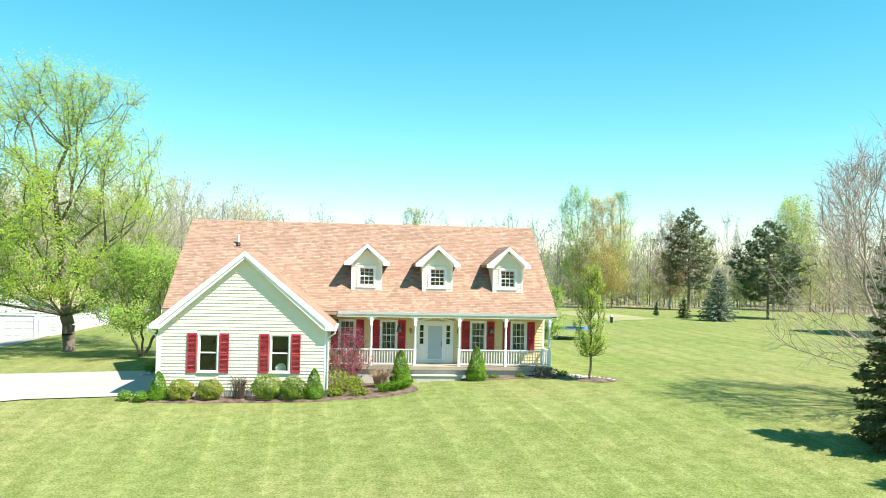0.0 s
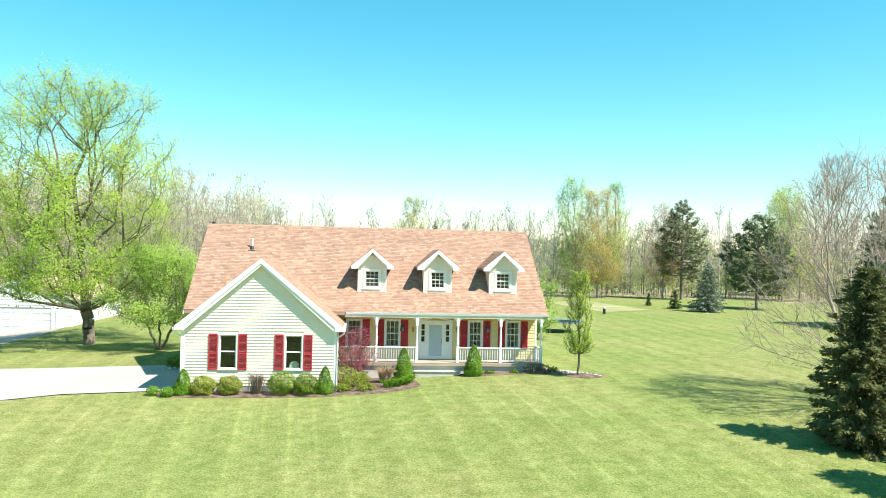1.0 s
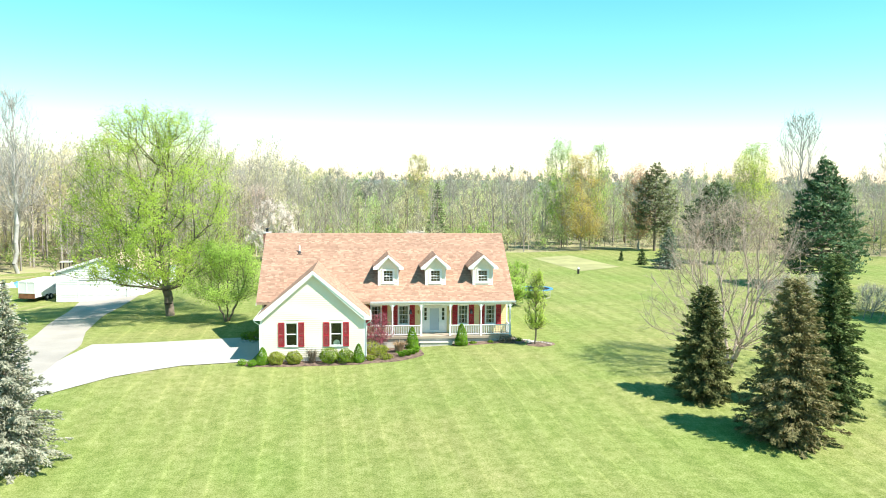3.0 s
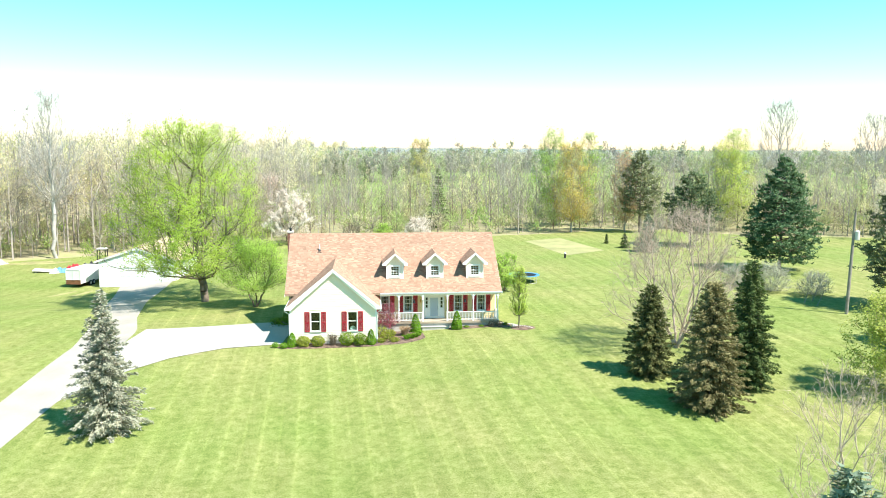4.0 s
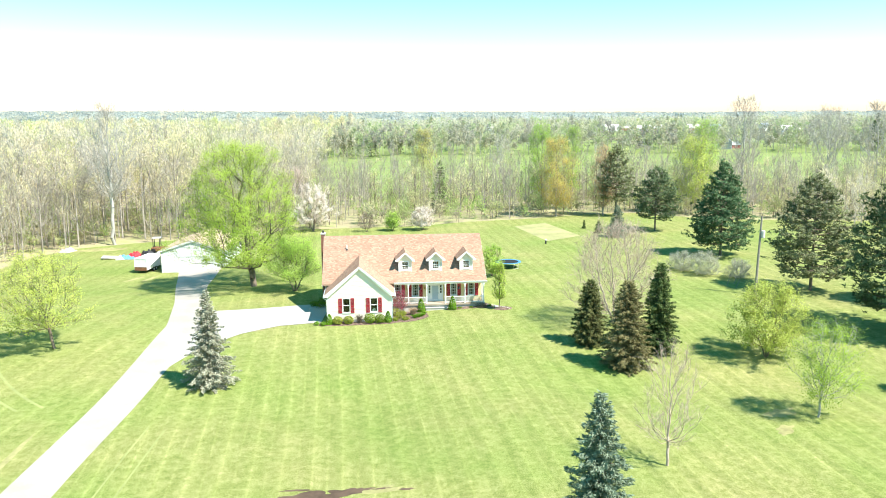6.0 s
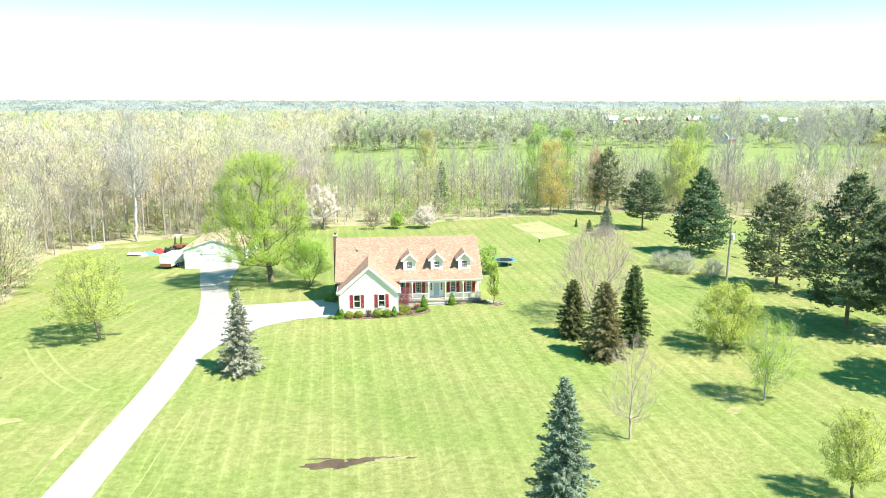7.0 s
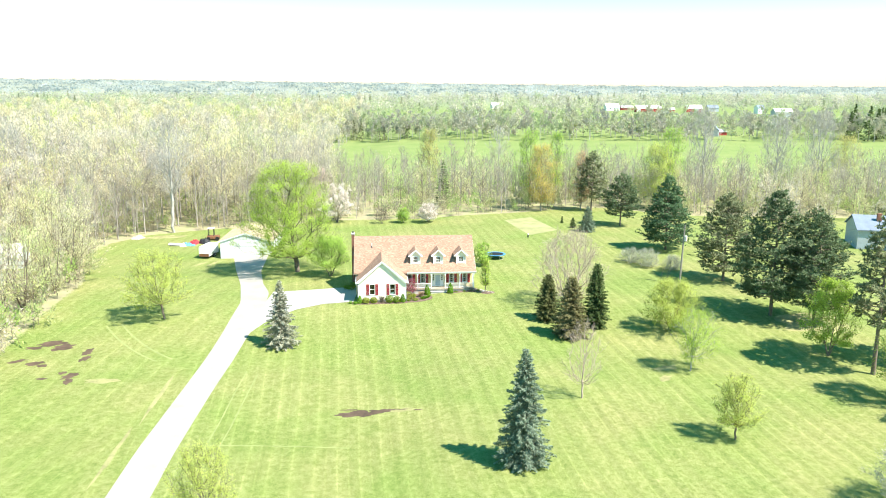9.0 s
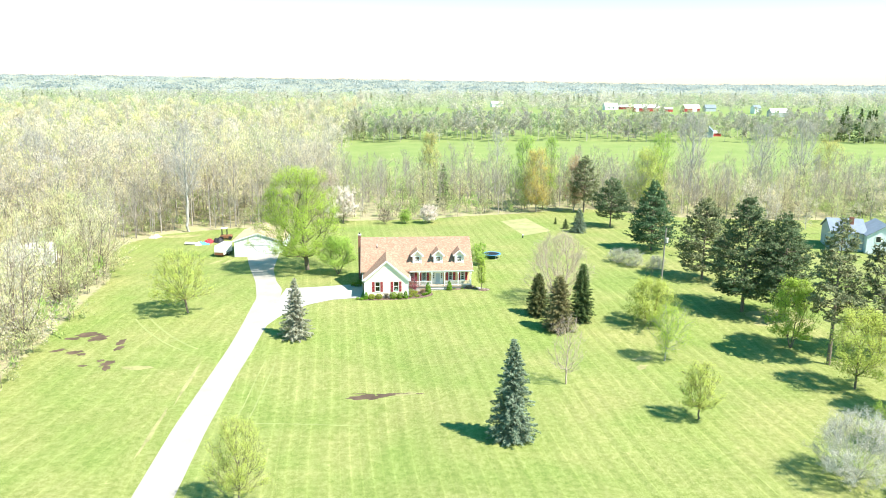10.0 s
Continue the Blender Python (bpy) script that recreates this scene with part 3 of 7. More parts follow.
def blot(name, cx, cy, rx, ry, turn, seed, material, label, category, lift=0.02, rough=0.35, n=48):
    """An uneven patch on the ground."""
    rng = np.random.default_rng(seed)
    ph, am = rng.uniform(0, 6.28, 7), rng.uniform(0.3, 1, 7)
    a = np.linspace(0, 2 * math.pi, n, endpoint=False)
    r = 1 + rough * sum(am[k] * np.sin((k + 2) * a + ph[k]) for k in range(7)) / 3.2
    c, s = math.cos(radians(turn)), math.sin(radians(turn))
    rings, V = (0.001, 0.35, 0.7, 1.0), []
    for q in rings:
        px, py = np.cos(a) * r * rx * q, np.sin(a) * r * ry * q
        X, Y = cx + px * c - py * s, cy + px * s + py * c
        V.append(np.stack([X, Y, gz(X, Y) + lift * (1 - q ** 6) + 0.004], axis=1))
    V = np.concatenate(V)
    i = np.arange(n)
    F = np.concatenate([np.stack([k * n + i, k * n + (i + 1) % n, (k + 1) * n + (i + 1) % n, (k + 1) * n + i], axis=1)[:, ::-1] for k in range(3)])
    return tagged(quad_mesh(name, V, F, material, None, True), label, category, kind="structure")


draped("sand_patch", [(15.3, 112.5), (19.8, 93.2)], [(22.3, 117.5), (27.0, 99.6)], SAND, "pale straw-coloured bare patch in the back lawn", "bare ground", 0.03, 2.0)
for k, (x, y, rx, ry, tn) in enumerate([(-8.2, -0.4, 2.5, 0.75, 6), (-5.9, 0.2, 1.5, 0.6, 12), (-9.2, 0.7, 1.0, 0.16, 4), (-4.6, 0.6, 0.8, 0.3, 10), (-3.2, 0.6, 0.8, 0.14, 5), (-1.4, 0.3, 0.6, 0.16, 0), (-7.4, -1.1, 0.5, 0.15, 20), (-53.2, 20.4, 1.9, 1.0, 25), (-51.0, 19.0, 1.6, 1.1, 40), (-54.8, 18.6, 1.1, 0.6, 10), (-46.9, 17.4, 0.6, 1.3, 8), (-46.2, 14.9, 0.5, 1.2, -6), (-45.2, 8.6, 0.7, 1.3, -10), (-44.6, 6.8, 0.5, 1.0, 14), (-51.8, 12.8, 1.2, 0.7, 30), (-50.4, 12.0, 0.7, 0.5, 0), (-48.2, 7.5, 0.6, 0.4, 0), (-54.5, 13.5, 1.2, 0.5, 40), (-46.6, 9.6, 0.5, 0.5, 0)]):
    blot("mud_patch", x, y, rx, ry, tn, 100 + k, MUD, "dark wet mud patch in the grass", "mud", 0.02, 0.4)
for k, (x, y, rx, ry, tn) in enumerate([(-40.5, 7.2, 2.0, 0.8, 10), (-3.2, 0.4, 1.6, 0.45, 8), (30.0, 12.8, 1.5, 0.8, 20), (29.0, 9.2, 1.2, 0.6, 50), (-49.0, 73.0, 0.4, 2.4, -20), (-46.6, 73.5, 0.4, 2.2, -14), (-32.0, 3.0, 0.25, 7.0, 5), (-31.2, -12.0, 0.25, 6.0, 5), (-20.5, 37.0, 0.8, 0.35, 20), (-66, 100, 5, 2.0, 20), (56, 30, 5, 4, 0)]):
    blot("bare_patch", x, y, rx, ry, tn, 130 + k, BARE, "worn brown patch of thin grass", "bare ground", 0.015, 0.35)


def local(u, v, z=0.0):
    p = HOUSE @ Vector((u, v, z))
    return p.x, p.y


HOUSE = pose(-0.05, 46.02, 0, 0, 0, 5.5)


def bed(name, outline, label):
    """A mulch bed from an outline in the house's own axes, gently mounded."""
    pts = [np.array(local(*p)) for p in outline]
    n, fine = len(pts), []
    for i in range(n):
        a, b, c, d = pts[i - 1], pts[i], pts[(i + 1) % n], pts[(i + 2) % n]
        for t in (0, 0.25, 0.5, 0.75):
            fine.append(0.5 * (2 * b + (c - a) * t + (2 * a - 5 * b + 4 * c - d) * t * t + (3 * b - a - 3 * c + d) * t ** 3))
    fine = np.array(fine)
    mid = fine.mean(axis=0)
    V, m = [], len(fine)
    for q, up in ((1.0, 0.004), (0.93, 0.05), (0.5, 0.08), (0.02, 0.08)):
        P = mid + (fine - mid) * q
        V.append(np.concatenate([P, (gz(P[:, 0], P[:, 1]) + up)[:, None]], axis=1))
    V = np.concatenate(V)
    i = np.arange(m)
    F = np.concatenate([np.stack([k * m + i, k * m + (i + 1) % m, (k + 1) * m + (i + 1) % m, (k + 1) * m + i], axis=1) for k in range(3)])
    return tagged(quad_mesh(name, V, F, MULCH, None, True), label, "flower bed", kind="structure")


bed("mulch_bed", [(-14.1, -5.0), (-14.1, -6.0), (-12, -6.35), (-9, -6.3), (-6.5, -6.3), (-5.3, -6.2), (-5.4, -5.0), (-9, -4.95)], "brown mulch bed along the garage wall")
bed("mulch_bed", [(-5.5, -5.6), (-4.5, -6.1), (-3.0, -6.0), (-1.4, -5.0), (-1.2, -3.9), (-1.7, -1.6), (-3.5, -1.45), (-5.5, -1.45)], "curved brown mulch bed before the porch")
bed("mulch_bed", [(1.5, -1.4), (1.5, -2.3), (3.2, -2.4), (5.2, -2.2), (6.6, -2.6), (7.2, -1.5), (6.4, 0.2), (6.1, -1.2)], "narrow mulch bed beside the porch end")
bed("mulch_ring", [(7.0, -3.2), (7.9, -3.9), (9.0, -3.4), (9.3, -2.6), (8.4, -1.9), (7.3, -2.2)], "mulch ring round a young tree")


def stone(x, y, s, seed, label="pale rounded edging stone", z=None):
    rng = np.random.default_rng(seed)
    bm = bmesh.new()
    bmesh.ops.create_icosphere(bm, subdivisions=2, radius=1.0)
    k = rng.uniform(0.7, 1.3, 3)
    for v in bm.verts:
        n = noise.noise(v.co * 1.4 + Vector((seed * 3.1, 0, 0))) * 0.3
        v.co = Vector((v.co.x * k[0], v.co.y * k[1], v.co.z * 0.65)) * (1 + n) * s
    me = bpy.data.meshes.new("stone")
    bm.to_mesh(me)
    bm.free()
    me.materials.append(STONE)
    ob = new("stone", me)
    ob.location = (x, y, (gz1(x, y) if z is None else z) + s * 0.3)
    return tagged(ob, label, "stone", "edging stones")


for k in range(16):
    u = 6.2 + 0.18 * k
    v = -0.6 - 0.11 * k - 0.004 * k * k
    stone(*local(u, v), 0.10 + 0.035 * ((k * 7) % 5) / 4, k)
for k in range(7):
    stone(*local(7.3 + 0.16 * (k % 4), -2.1 - 0.2 * (k // 4)), 0.13, 40 + k, "pale grey fieldstone by the young tree")


def track(line, width, label):
    """A faint wheel track across the grass."""
    line = np.array(line, dtype=float)
    d = np.gradient(line, axis=0)
    nrm = np.stack([-d[:, 1], d[:, 0]], axis=1)
    nrm /= np.linalg.norm(nrm, axis=1, keepdims=True)
    draped("wheel_track", line + nrm * width / 2, line - nrm * width / 2, DRYGRASS, label, "wheel track", 0.012, 0.8, 1)


DRYGRASS = dirty("pale_pressed_grass", (0.255, 0.28, 0.10), 1.0, 0.2, 5, 0.4, 0.2)
arc = [(-48.6 + 1.2 * k + 0.0, 27.5 - 1.75 * k + 0.045 * k * k) for k in range(0, 11)]
track(arc, 0.28, "faint pale wheel track curving over the lawn")
track([(x + 1.9, y + 0.9) for x, y in arc], 0.28, "faint pale wheel track curving over the lawn")
track([(-22.6, -9.2), (-18, -8.9), (-13, -8.8), (-8, -9.0)], 0.2, "faint pale line across the mown grass")
track([(-22.6, -13), (-22.9, -4), (-23.6, 6), (-23.9, 12)], 0.15, "faint wheel track along the driveway")
track([(-21.2, -14), (-21.4, -5), (-22.0, 5), (-22.3, 11)], 0.15, "faint wheel track along the driveway")

# ---- house ----
R_SLOPE = (8.35 - 3.41) / (5.45 + 1.35)


def roof_z(v):
    return 3.41 + R_SLOPE * (v + 1.35)


def shingle_material(name, stops):
    m, nt, b = material(name, 0.95, 0.0, 0.15)
    geo = nd(nt, "NewGeometry")
    fine = noise_tex(nt, 60.0, 3)
    broad = noise_tex(nt, 0.6, 3)
    col = ramp(nt, geo.outputs["Random Per Island"], stops)
    col = mix(nt, 1.0, col, ramp(nt, fine.outputs[0], [(0.3, (0.93, 0.93, 0.93)), (0.7, (1.05, 1.05, 1.05))]), "MULTIPLY")
    col = mix(nt, 1.0, col, ramp(nt, broad.outputs[0], [(0.3, (0.92, 0.92, 0.92)), (0.7, (1.06, 1.05, 1.04))]), "MULTIPLY")
    nt.links.new(col, b.inputs["Base Color"])
    return m


SHINGLE = shingle_material("tan_asphalt_shingles", [(0.0, (0.285, 0.173, 0.121)), (0.25, (0.33, 0.203, 0.142)), (0.7, (0.37, 0.23, 0.163)), (1.0, (0.44, 0.288, 0.204))])
SHINGLE_PALE = shingle_material("pale_tan_shingles", [(0.0, (0.40, 0.30, 0.19)), (0.5, (0.46, 0.35, 0.23)), (1.0, (0.52, 0.41, 0.28))])
BRICK = dirty("red_brown_brick", (0.24, 0.105, 0.07), 0.9, 0.25, 20, 3.0, 0.3)
DOORBLUE = dirty("pale_grey_blue_door_paint", (0.42, 0.49, 0.56), 0.4, 0.04, 30, 1.0, 0.03)
GUTTER = dirty("white_enamelled_gutter", (0.72, 0.75, 0.76), 0.4, 0.06, 20, 1.0, 0.03)
# INSIDE is near-black: the shade of unlit rooms is put into the colour.
INSIDE = dirty("painted_room_shade", (0.045, 0.047, 0.045), 0.9, 0.1, 6, 0.6, 0.0)
SOFFIT = dirty("cream_soffit", (0.70, 0.66, 0.52), 0.7, 0.05, 12, 0.7, 0.03)
CURTAIN = dirty("pale_curtain_cloth", (0.55, 0.55, 0.50), 0.9, 0.1, 10, 2.0, 0.1)
BRASS = dirty("aged_brass", (0.42, 0.26, 0.10), 0.4, 0.2, 30, 2.0, 0.05, 0.8)

GLASS = bpy.data.materials.new("window_glass")
GLASS.use_nodes = True
gnt = GLASS.node_tree
gb = gnt.nodes["Principled BSDF"]
gb.inputs["Base Color"].default_value = (0.60, 0.68, 0.66, 1)
gb.inputs["Roughness"].default_value = 0.02
gb.inputs["IOR"].default_value = 1.5
gb.inputs["Transmission Weight"].default_value = 1.0

house = thing("house", HOUSE, "cream-sided house with red shutters, tan shingle roof and white porch", "house")


def wall_grid(bm, x0, x1, z0, z1, y0, y1, openings):
    """A wall in the x-z plane with rectangular openings (xa, xb, za, zb) through it."""
    zs = sorted({z0, z1, *[o[2] for o in openings], *[o[3] for o in openings]})
    for za, zb in zip(zs, zs[1:]):
        x = x0
        for o in sorted(o for o in openings if o[2] <= za and o[3] >= zb):
            if o[0] > x + 1e-4:
                box(bm, x, o[0], y0, y1, za, zb)
            x = o[1]
        if x1 > x + 1e-4:
            box(bm, x, x1, y0, y1, za, zb)


def boards(parent, left, right, z0, z1, y, openings, pitch=0.127, facing=-1, stuff=None):
    """Lapped siding boards on a wall in the x-z plane; left(z) and right(z) give its sides."""
    z = z0
    while z < z1 - 0.03:
        zt = min(z + pitch, z1)
        cuts = sorted((o[0], o[1]) for o in openings if o[2] < zt - 0.01 and o[3] > z + 0.01)
        edges, x = [], None
        start = None
        for a, b in cuts + [(None, None)]:
            edges.append((start, a))
            start = b
        for a, b in edges:
            la, lb = (left(z), left(zt)) if a is None else (a, a)
            ra, rb = (right(z), right(zt)) if b is None else (b, b)
            if ra - la < 0.05:
                continue
            lb, rb = min(lb, rb), max(lb, rb)
            bm = bmesh.new()
            d0, d1 = 0.036 * facing, 0.004 * facing
            v = [bm.verts.new(p) for p in ((la, y, z), (ra, y, z), (rb, y, zt), (lb, y, zt), (la, y + d0, z), (ra, y + d0, z), (rb, y + d1, zt), (lb, y + d1, zt))]
            for f in ((4, 5, 6, 7), (0, 1, 5, 4), (1, 2, 6, 5), (3, 0, 4, 7), (2, 3, 7, 6)):
                bm.faces.new([v[k] for k in f])
            bmesh.ops.recalc_face_normals(bm, faces=bm.faces)
            part("siding_board", bm, stuff or SIDING, parent)
        z = zt


def frame_box(bm, x0, x1, z0, z1, y0, y1, w, wt=None, wb=None, bevel=0.0):
    wt, wb = wt or w, wb or w
    box(bm, x0, x0 + w, y0, y1, z0, z1, bevel)
    box(bm, x1 - w, x1, y0, y1, z0, z1, bevel)
    box(bm, x0 + w, x1 - w, y0, y1, z1 - wt, z1, bevel)
    box(bm, x0 + w, x1 - w, y0, y1, z0, z0 + wb, bevel)


def pane(x0, x1, z0, z1, y, parent):
    bm = bmesh.new()
    box(bm, x0, x1, y, y + 0.006, z0, z1)
    ob = part("pane", bm, GLASS, parent)
    ob.visible_shadow = False
    return ob


def window(x0, x1, z0, z1, y, parent, cols=0, rows=0, trim=0.08, curtain=0.0, label=""):
    """A double-hung window in an opening; y is the wall's face, the room lies towards +y."""
    bm = bmesh.new()
    frame_box(bm, x0 - trim, x1 + trim, z0 - trim, z1 + trim, y - 0.05, y + 0.02, trim + 0.012, None, None, 0.008)
    box(bm, x0 - trim - 0.03, x1 + trim + 0.03, y - 0.085, y - 0.05, z0 - trim - 0.02, z0 - trim + 0.035, 0.008)
    win = part("window", bm, WHITE, parent, label)
    zm = (z0 + z1) / 2
    for name, a, b, yy in (("lower_sash", z0 + 0.012, zm + 0.03, y + 0.012), ("upper_sash", zm - 0.005, z1 - 0.012, y + 0.05)):
        bm = bmesh.new()
        frame_box(bm, x0 + 0.012, x1 - 0.012, a, b, yy, yy + 0.035, 0.045)
        for c in range(1, cols):
            xc = x0 + 0.05 + (x1 - x0 - 0.1) * c / cols
            box(bm, xc - 0.011, xc + 0.011, yy + 0.004, yy + 0.03, a + 0.04, b - 0.04)
        for r in range(1, rows):
            zc = a + 0.04 + (b - a - 0.08) * r / rows
            box(bm, x0 + 0.05, x1 - 0.05, yy + 0.006, yy + 0.028, zc - 0.011, zc + 0.011)
        part(name, bm, WHITE, win)
        pane(x0 + 0.05, x1 - 0.05, a + 0.04, b - 0.04, yy + 0.016, win)
    if curtain:
        for side in (0, 1):
            bm = bmesh.new()
            w = (x1 - x0) * curtain
            n = 9
            pts = []
            for k in range(n):
                xx = (x0 if side == 0 else x1 - w) + w * k / (n - 1)
                pts.append((xx, y + 0.16 + 0.025 * math.sin(k * 2.2)))
            for (xa, ya), (xb, yb) in zip(pts, pts[1:]):
                vs = [bm.verts.new(p) for p in ((xa, ya, z0 - 0.1), (xb, yb, z0 - 0.1), (xb, yb, z1), (xa, ya, z1))]
                bm.faces.new(vs)
            bmesh.ops.solidify(bm, geom=bm.faces[:], thickness=0.006)
            part("curtain", bm, CURTAIN, win)
    return win


def shutter(x0, x1, z0, z1, y, parent):
    bm = bmesh.new()
    frame_box(bm, x0, x1, z0, z1, y - 0.045, y - 0.008, 0.055, 0.07, 0.09, 0.005)
    zm = z0 + (z1 - z0) * 0.46
    box(bm, x0 + 0.055, x1 - 0.055, y - 0.045, y - 0.008, zm - 0.04, zm + 0.04)
    sh = part("shutter", bm, RED, parent, "red louvred shutter")
    bm = bmesh.new()
    for a, b in ((z0 + 0.09, zm - 0.04), (zm + 0.04, z1 - 0.07)):
        n = int((b - a) / 0.055)
        for k in range(n):
            zc = a + (b - a) * (k + 0.5) / n
            vs = box(bm, x0 + 0.055, x1 - 0.055, -0.004, 0.004, -0.03, 0.03)
            bmesh.ops.rotate(bm, verts=vs, cent=(0, 0, 0), matrix=Matrix.Rotation(radians(35), 3, "X"))
            bmesh.ops.translate(bm, verts=vs, vec=(0, y - 0.025, zc))
    part("louvres", bm, RED, sh)
    return sh


def shingles(name, origin, along, upslope, length, rise, parent, keep=None, row=0.145, seed=1, mat=None):
    """Lapped shingle tabs over a roof slope: origin at the lower corner, along the eave and up the slope."""
    rng = np.random.default_rng(seed)
    o, a, u = Vector(origin), Vector(along).normalized(), Vector(upslope).normalized()
    nrm = np.array(a.cross(u))
    if nrm[2] < 0:
        nrm = -nrm
    o, a, u = np.array(o), np.array(a), np.array(u)
    V, n = [], int(rise / row)
    for i in range(n):
        s0, s1 = i * row, min((i + 1) * row + 0.02, rise)
        x = -rng.uniform(0, 0.3)
        while x < length:
            w = rng.uniform(0.14, 0.36)
            xa, xb = max(x, 0), min(x + w, length)
            x += w
            if xb - xa < 0.03 or (keep and not keep((xa + xb) / 2, (s0 + s1) / 2)):
                continue
            h = 0.012 + rng.choice([0, 0.004])
            p = [o + a * xa + u * s0, o + a * xb + u * s0, o + a * xb + u * s1, o + a * xa + u * s1]
            q = [p[0] + nrm * h, p[1] + nrm * h, p[2] + nrm * 0.002, p[3] + nrm * 0.002]
            V.append(p + q)
    V = np.array(V).reshape(-1, 3)
    base = (np.arange(len(V) // 8) * 8)[:, None, None]
    F = (base + np.array([[4, 5, 6, 7], [0, 1, 5, 4], [1, 2, 6, 5], [3, 0, 4, 7]])[None]).reshape(-1, 4)
    ob = quad_mesh(name, V, F, mat or SHINGLE, parent)
    ob["kind"] = "stuff"
    return ob


# main body: rear and end walls, floor
bm = bmesh.new()
prism(bm, [(0, -0.6), (10.9, -0.6), (10.9, 4.2), (5.45, 8.12), (0, 4.2)], "x", 5.8, 5.95)
part("end_wall", bm, SIDING_YELLOW, house)
bm = bmesh.new()
prism(bm, [(0, -0.6), (10.9, -0.6), (10.9, 4.2), (5.45, 8.12), (0, 4.2)], "x", -13.75, -13.6)
part("end_wall", bm, SIDING_YELLOW, house)
bm = bmesh.new()
box(bm, -13.6, 5.8, 10.75, 10.9, -0.6, 4.2)
part("rear_wall", bm, SIDING_YELLOW, house)
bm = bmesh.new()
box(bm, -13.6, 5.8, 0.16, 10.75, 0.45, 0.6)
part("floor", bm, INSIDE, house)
# near-black panels added behind the windows to give the room's shade
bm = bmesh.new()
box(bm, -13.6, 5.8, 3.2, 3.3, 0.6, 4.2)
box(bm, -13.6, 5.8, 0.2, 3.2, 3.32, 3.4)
part("room_backing", bm, INSIDE, house)

# porch front wall
WINS = [(-5.12, -4.35), (-2.91, -2.13), (1.96, 2.70), (4.19, 4.93)]
WZ0, WZ1 = 1.36, 2.87
opens = [(a, b, WZ0, WZ1) for a, b in WINS] + [(-1.02, 0.98, 0.66, 2.86)]
bm = bmesh.new()
wall_grid(bm, -5.6, 5.95, -0.6, 4.2, 0.0, 0.15, opens)
wall = part("front_wall", bm, SIDING_YELLOW, house)
wide = [(a - 0.09, b + 0.09, WZ0 - 0.1, WZ1 + 0.09) for a, b in WINS] + [(-1.08, 1.04, 0.6, 2.95)]
boards(wall, lambda z: -5.58, lambda z: 5.87, 0.70, 3.2, 0.0, wide, 0.155, -1, SIDING_YELLOW)
bm = bmesh.new()
box(bm, 5.87, 5.985, -0.035, 0.1, -0.1, 3.25, 0.008)
part("corner_trim", bm, WHITE, house)
for a, b in WINS:
    window(a, b, WZ0, WZ1, 0.0, house, 3, 2, 0.085, 0.3)
    shutter(a - 0.52, a - 0.10, WZ0 - 0.06, WZ1 + 0.06, -0.03, house)
    shutter(b + 0.10, b + 0.52, WZ0 - 0.06, WZ1 + 0.06, -0.03, house)

# entrance: storm door, side lights, broken pediment
bm = bmesh.new()
frame_box(bm, -1.02, 0.98, 0.66, 2.86, -0.06, 0.12, 0.07, 0.16, 0.12, 0.008)
for a, b in ((-0.53, -0.45), (0.41, 0.49)):
    box(bm, a, b, -0.05, 0.1, 0.78, 2.70)
for a, b in ((-0.95, -0.53), (0.49, 0.91)):
    box(bm, a, b, -0.02, 0.1, 0.78, 1.62)
    box(bm, a + 0.07, b - 0.07, -0.04, -0.02, 0.92, 1.52, 0.01)
    box(bm, a, a + 0.11, -0.03, 0.1, 1.62, 2.70)
    box(bm, b - 0.11, b, -0.03, 0.1, 1.62, 2.70)
    for k in range(4):
        z = 1.62 + 0.352 * k
        box(bm, a + 0.11, b - 0.11, -0.02, 0.09, z, z + 0.045)
entry = part("entrance", bm, WHITE, house, "white entrance with side lights and broken pediment")
for a, b in ((-0.84, -0.64), (0.60, 0.80)):
    for k in range(3):
        pane(a, b, 1.665 + 0.352 * k, 1.972 + 0.352 * k, 0.04, entry)
bm = bmesh.new()
frame_box(bm, -0.45, 0.41, 0.79, 2.70, -0.045, -0.005, 0.05, 0.06, 0.07, 0.006)
door = part("storm_door", bm, WHITE, house, "pale grey-blue storm door in white frame")
bm = bmesh.new()
box(bm, -0.40, 0.36, -0.03, -0.012, 0.86, 2.64)
part("door_panel", bm, DOORBLUE, door)
bm = bmesh.new()
box(bm, 0.33, 0.36, -0.075, -0.045, 1.58, 1.80, 0.005)
part("handle", bm, DARK, door, "dark door handle")
bm = bmesh.new()
for s in (-1, 1):
    cx = -0.02
    prism(bm, [(cx + s * 1.12, 2.90), (cx + s * 0.24, 3.13), (cx + s * 0.20, 3.05), (cx + s * 0.28, 2.99), (cx + s * 0.72, 2.90)], "y", -0.12, 0.0)
    tube(bm, [(cx + s * 0.25, -0.13, 3.08), (cx + s * 0.25, 0, 3.08)], [0.075, 0.075], 12)
box(bm, -1.14, 1.10, -0.12, 0.0, 2.86, 2.905)
part("pediment", bm, WHITE, entry)

# porch: deck, skirt, steps, posts, rails, roof edge
PV = -1.5
bm = bmesh.new()
box(bm, -5.58, 6.06, PV + 0.12, 0.0, -0.6, 0.50)
porch = part("porch", bm, CONCRETE, house, "covered porch with grey plank deck and white rails")
n = 10
for k in range(n):
    bm = bmesh.new()
    a = PV + (0.0 - PV) * k / n
    box(bm, -5.57, 6.12, a + 0.003, a + 1.5 / n - 0.003, 0.60, 0.64, 0.004)
    part("deck_plank", bm, WOODGREY, porch)
bm = bmesh.new()
box(bm, -5.57, 6.10, PV + 0.03, -0.01, 0.50, 0.598)
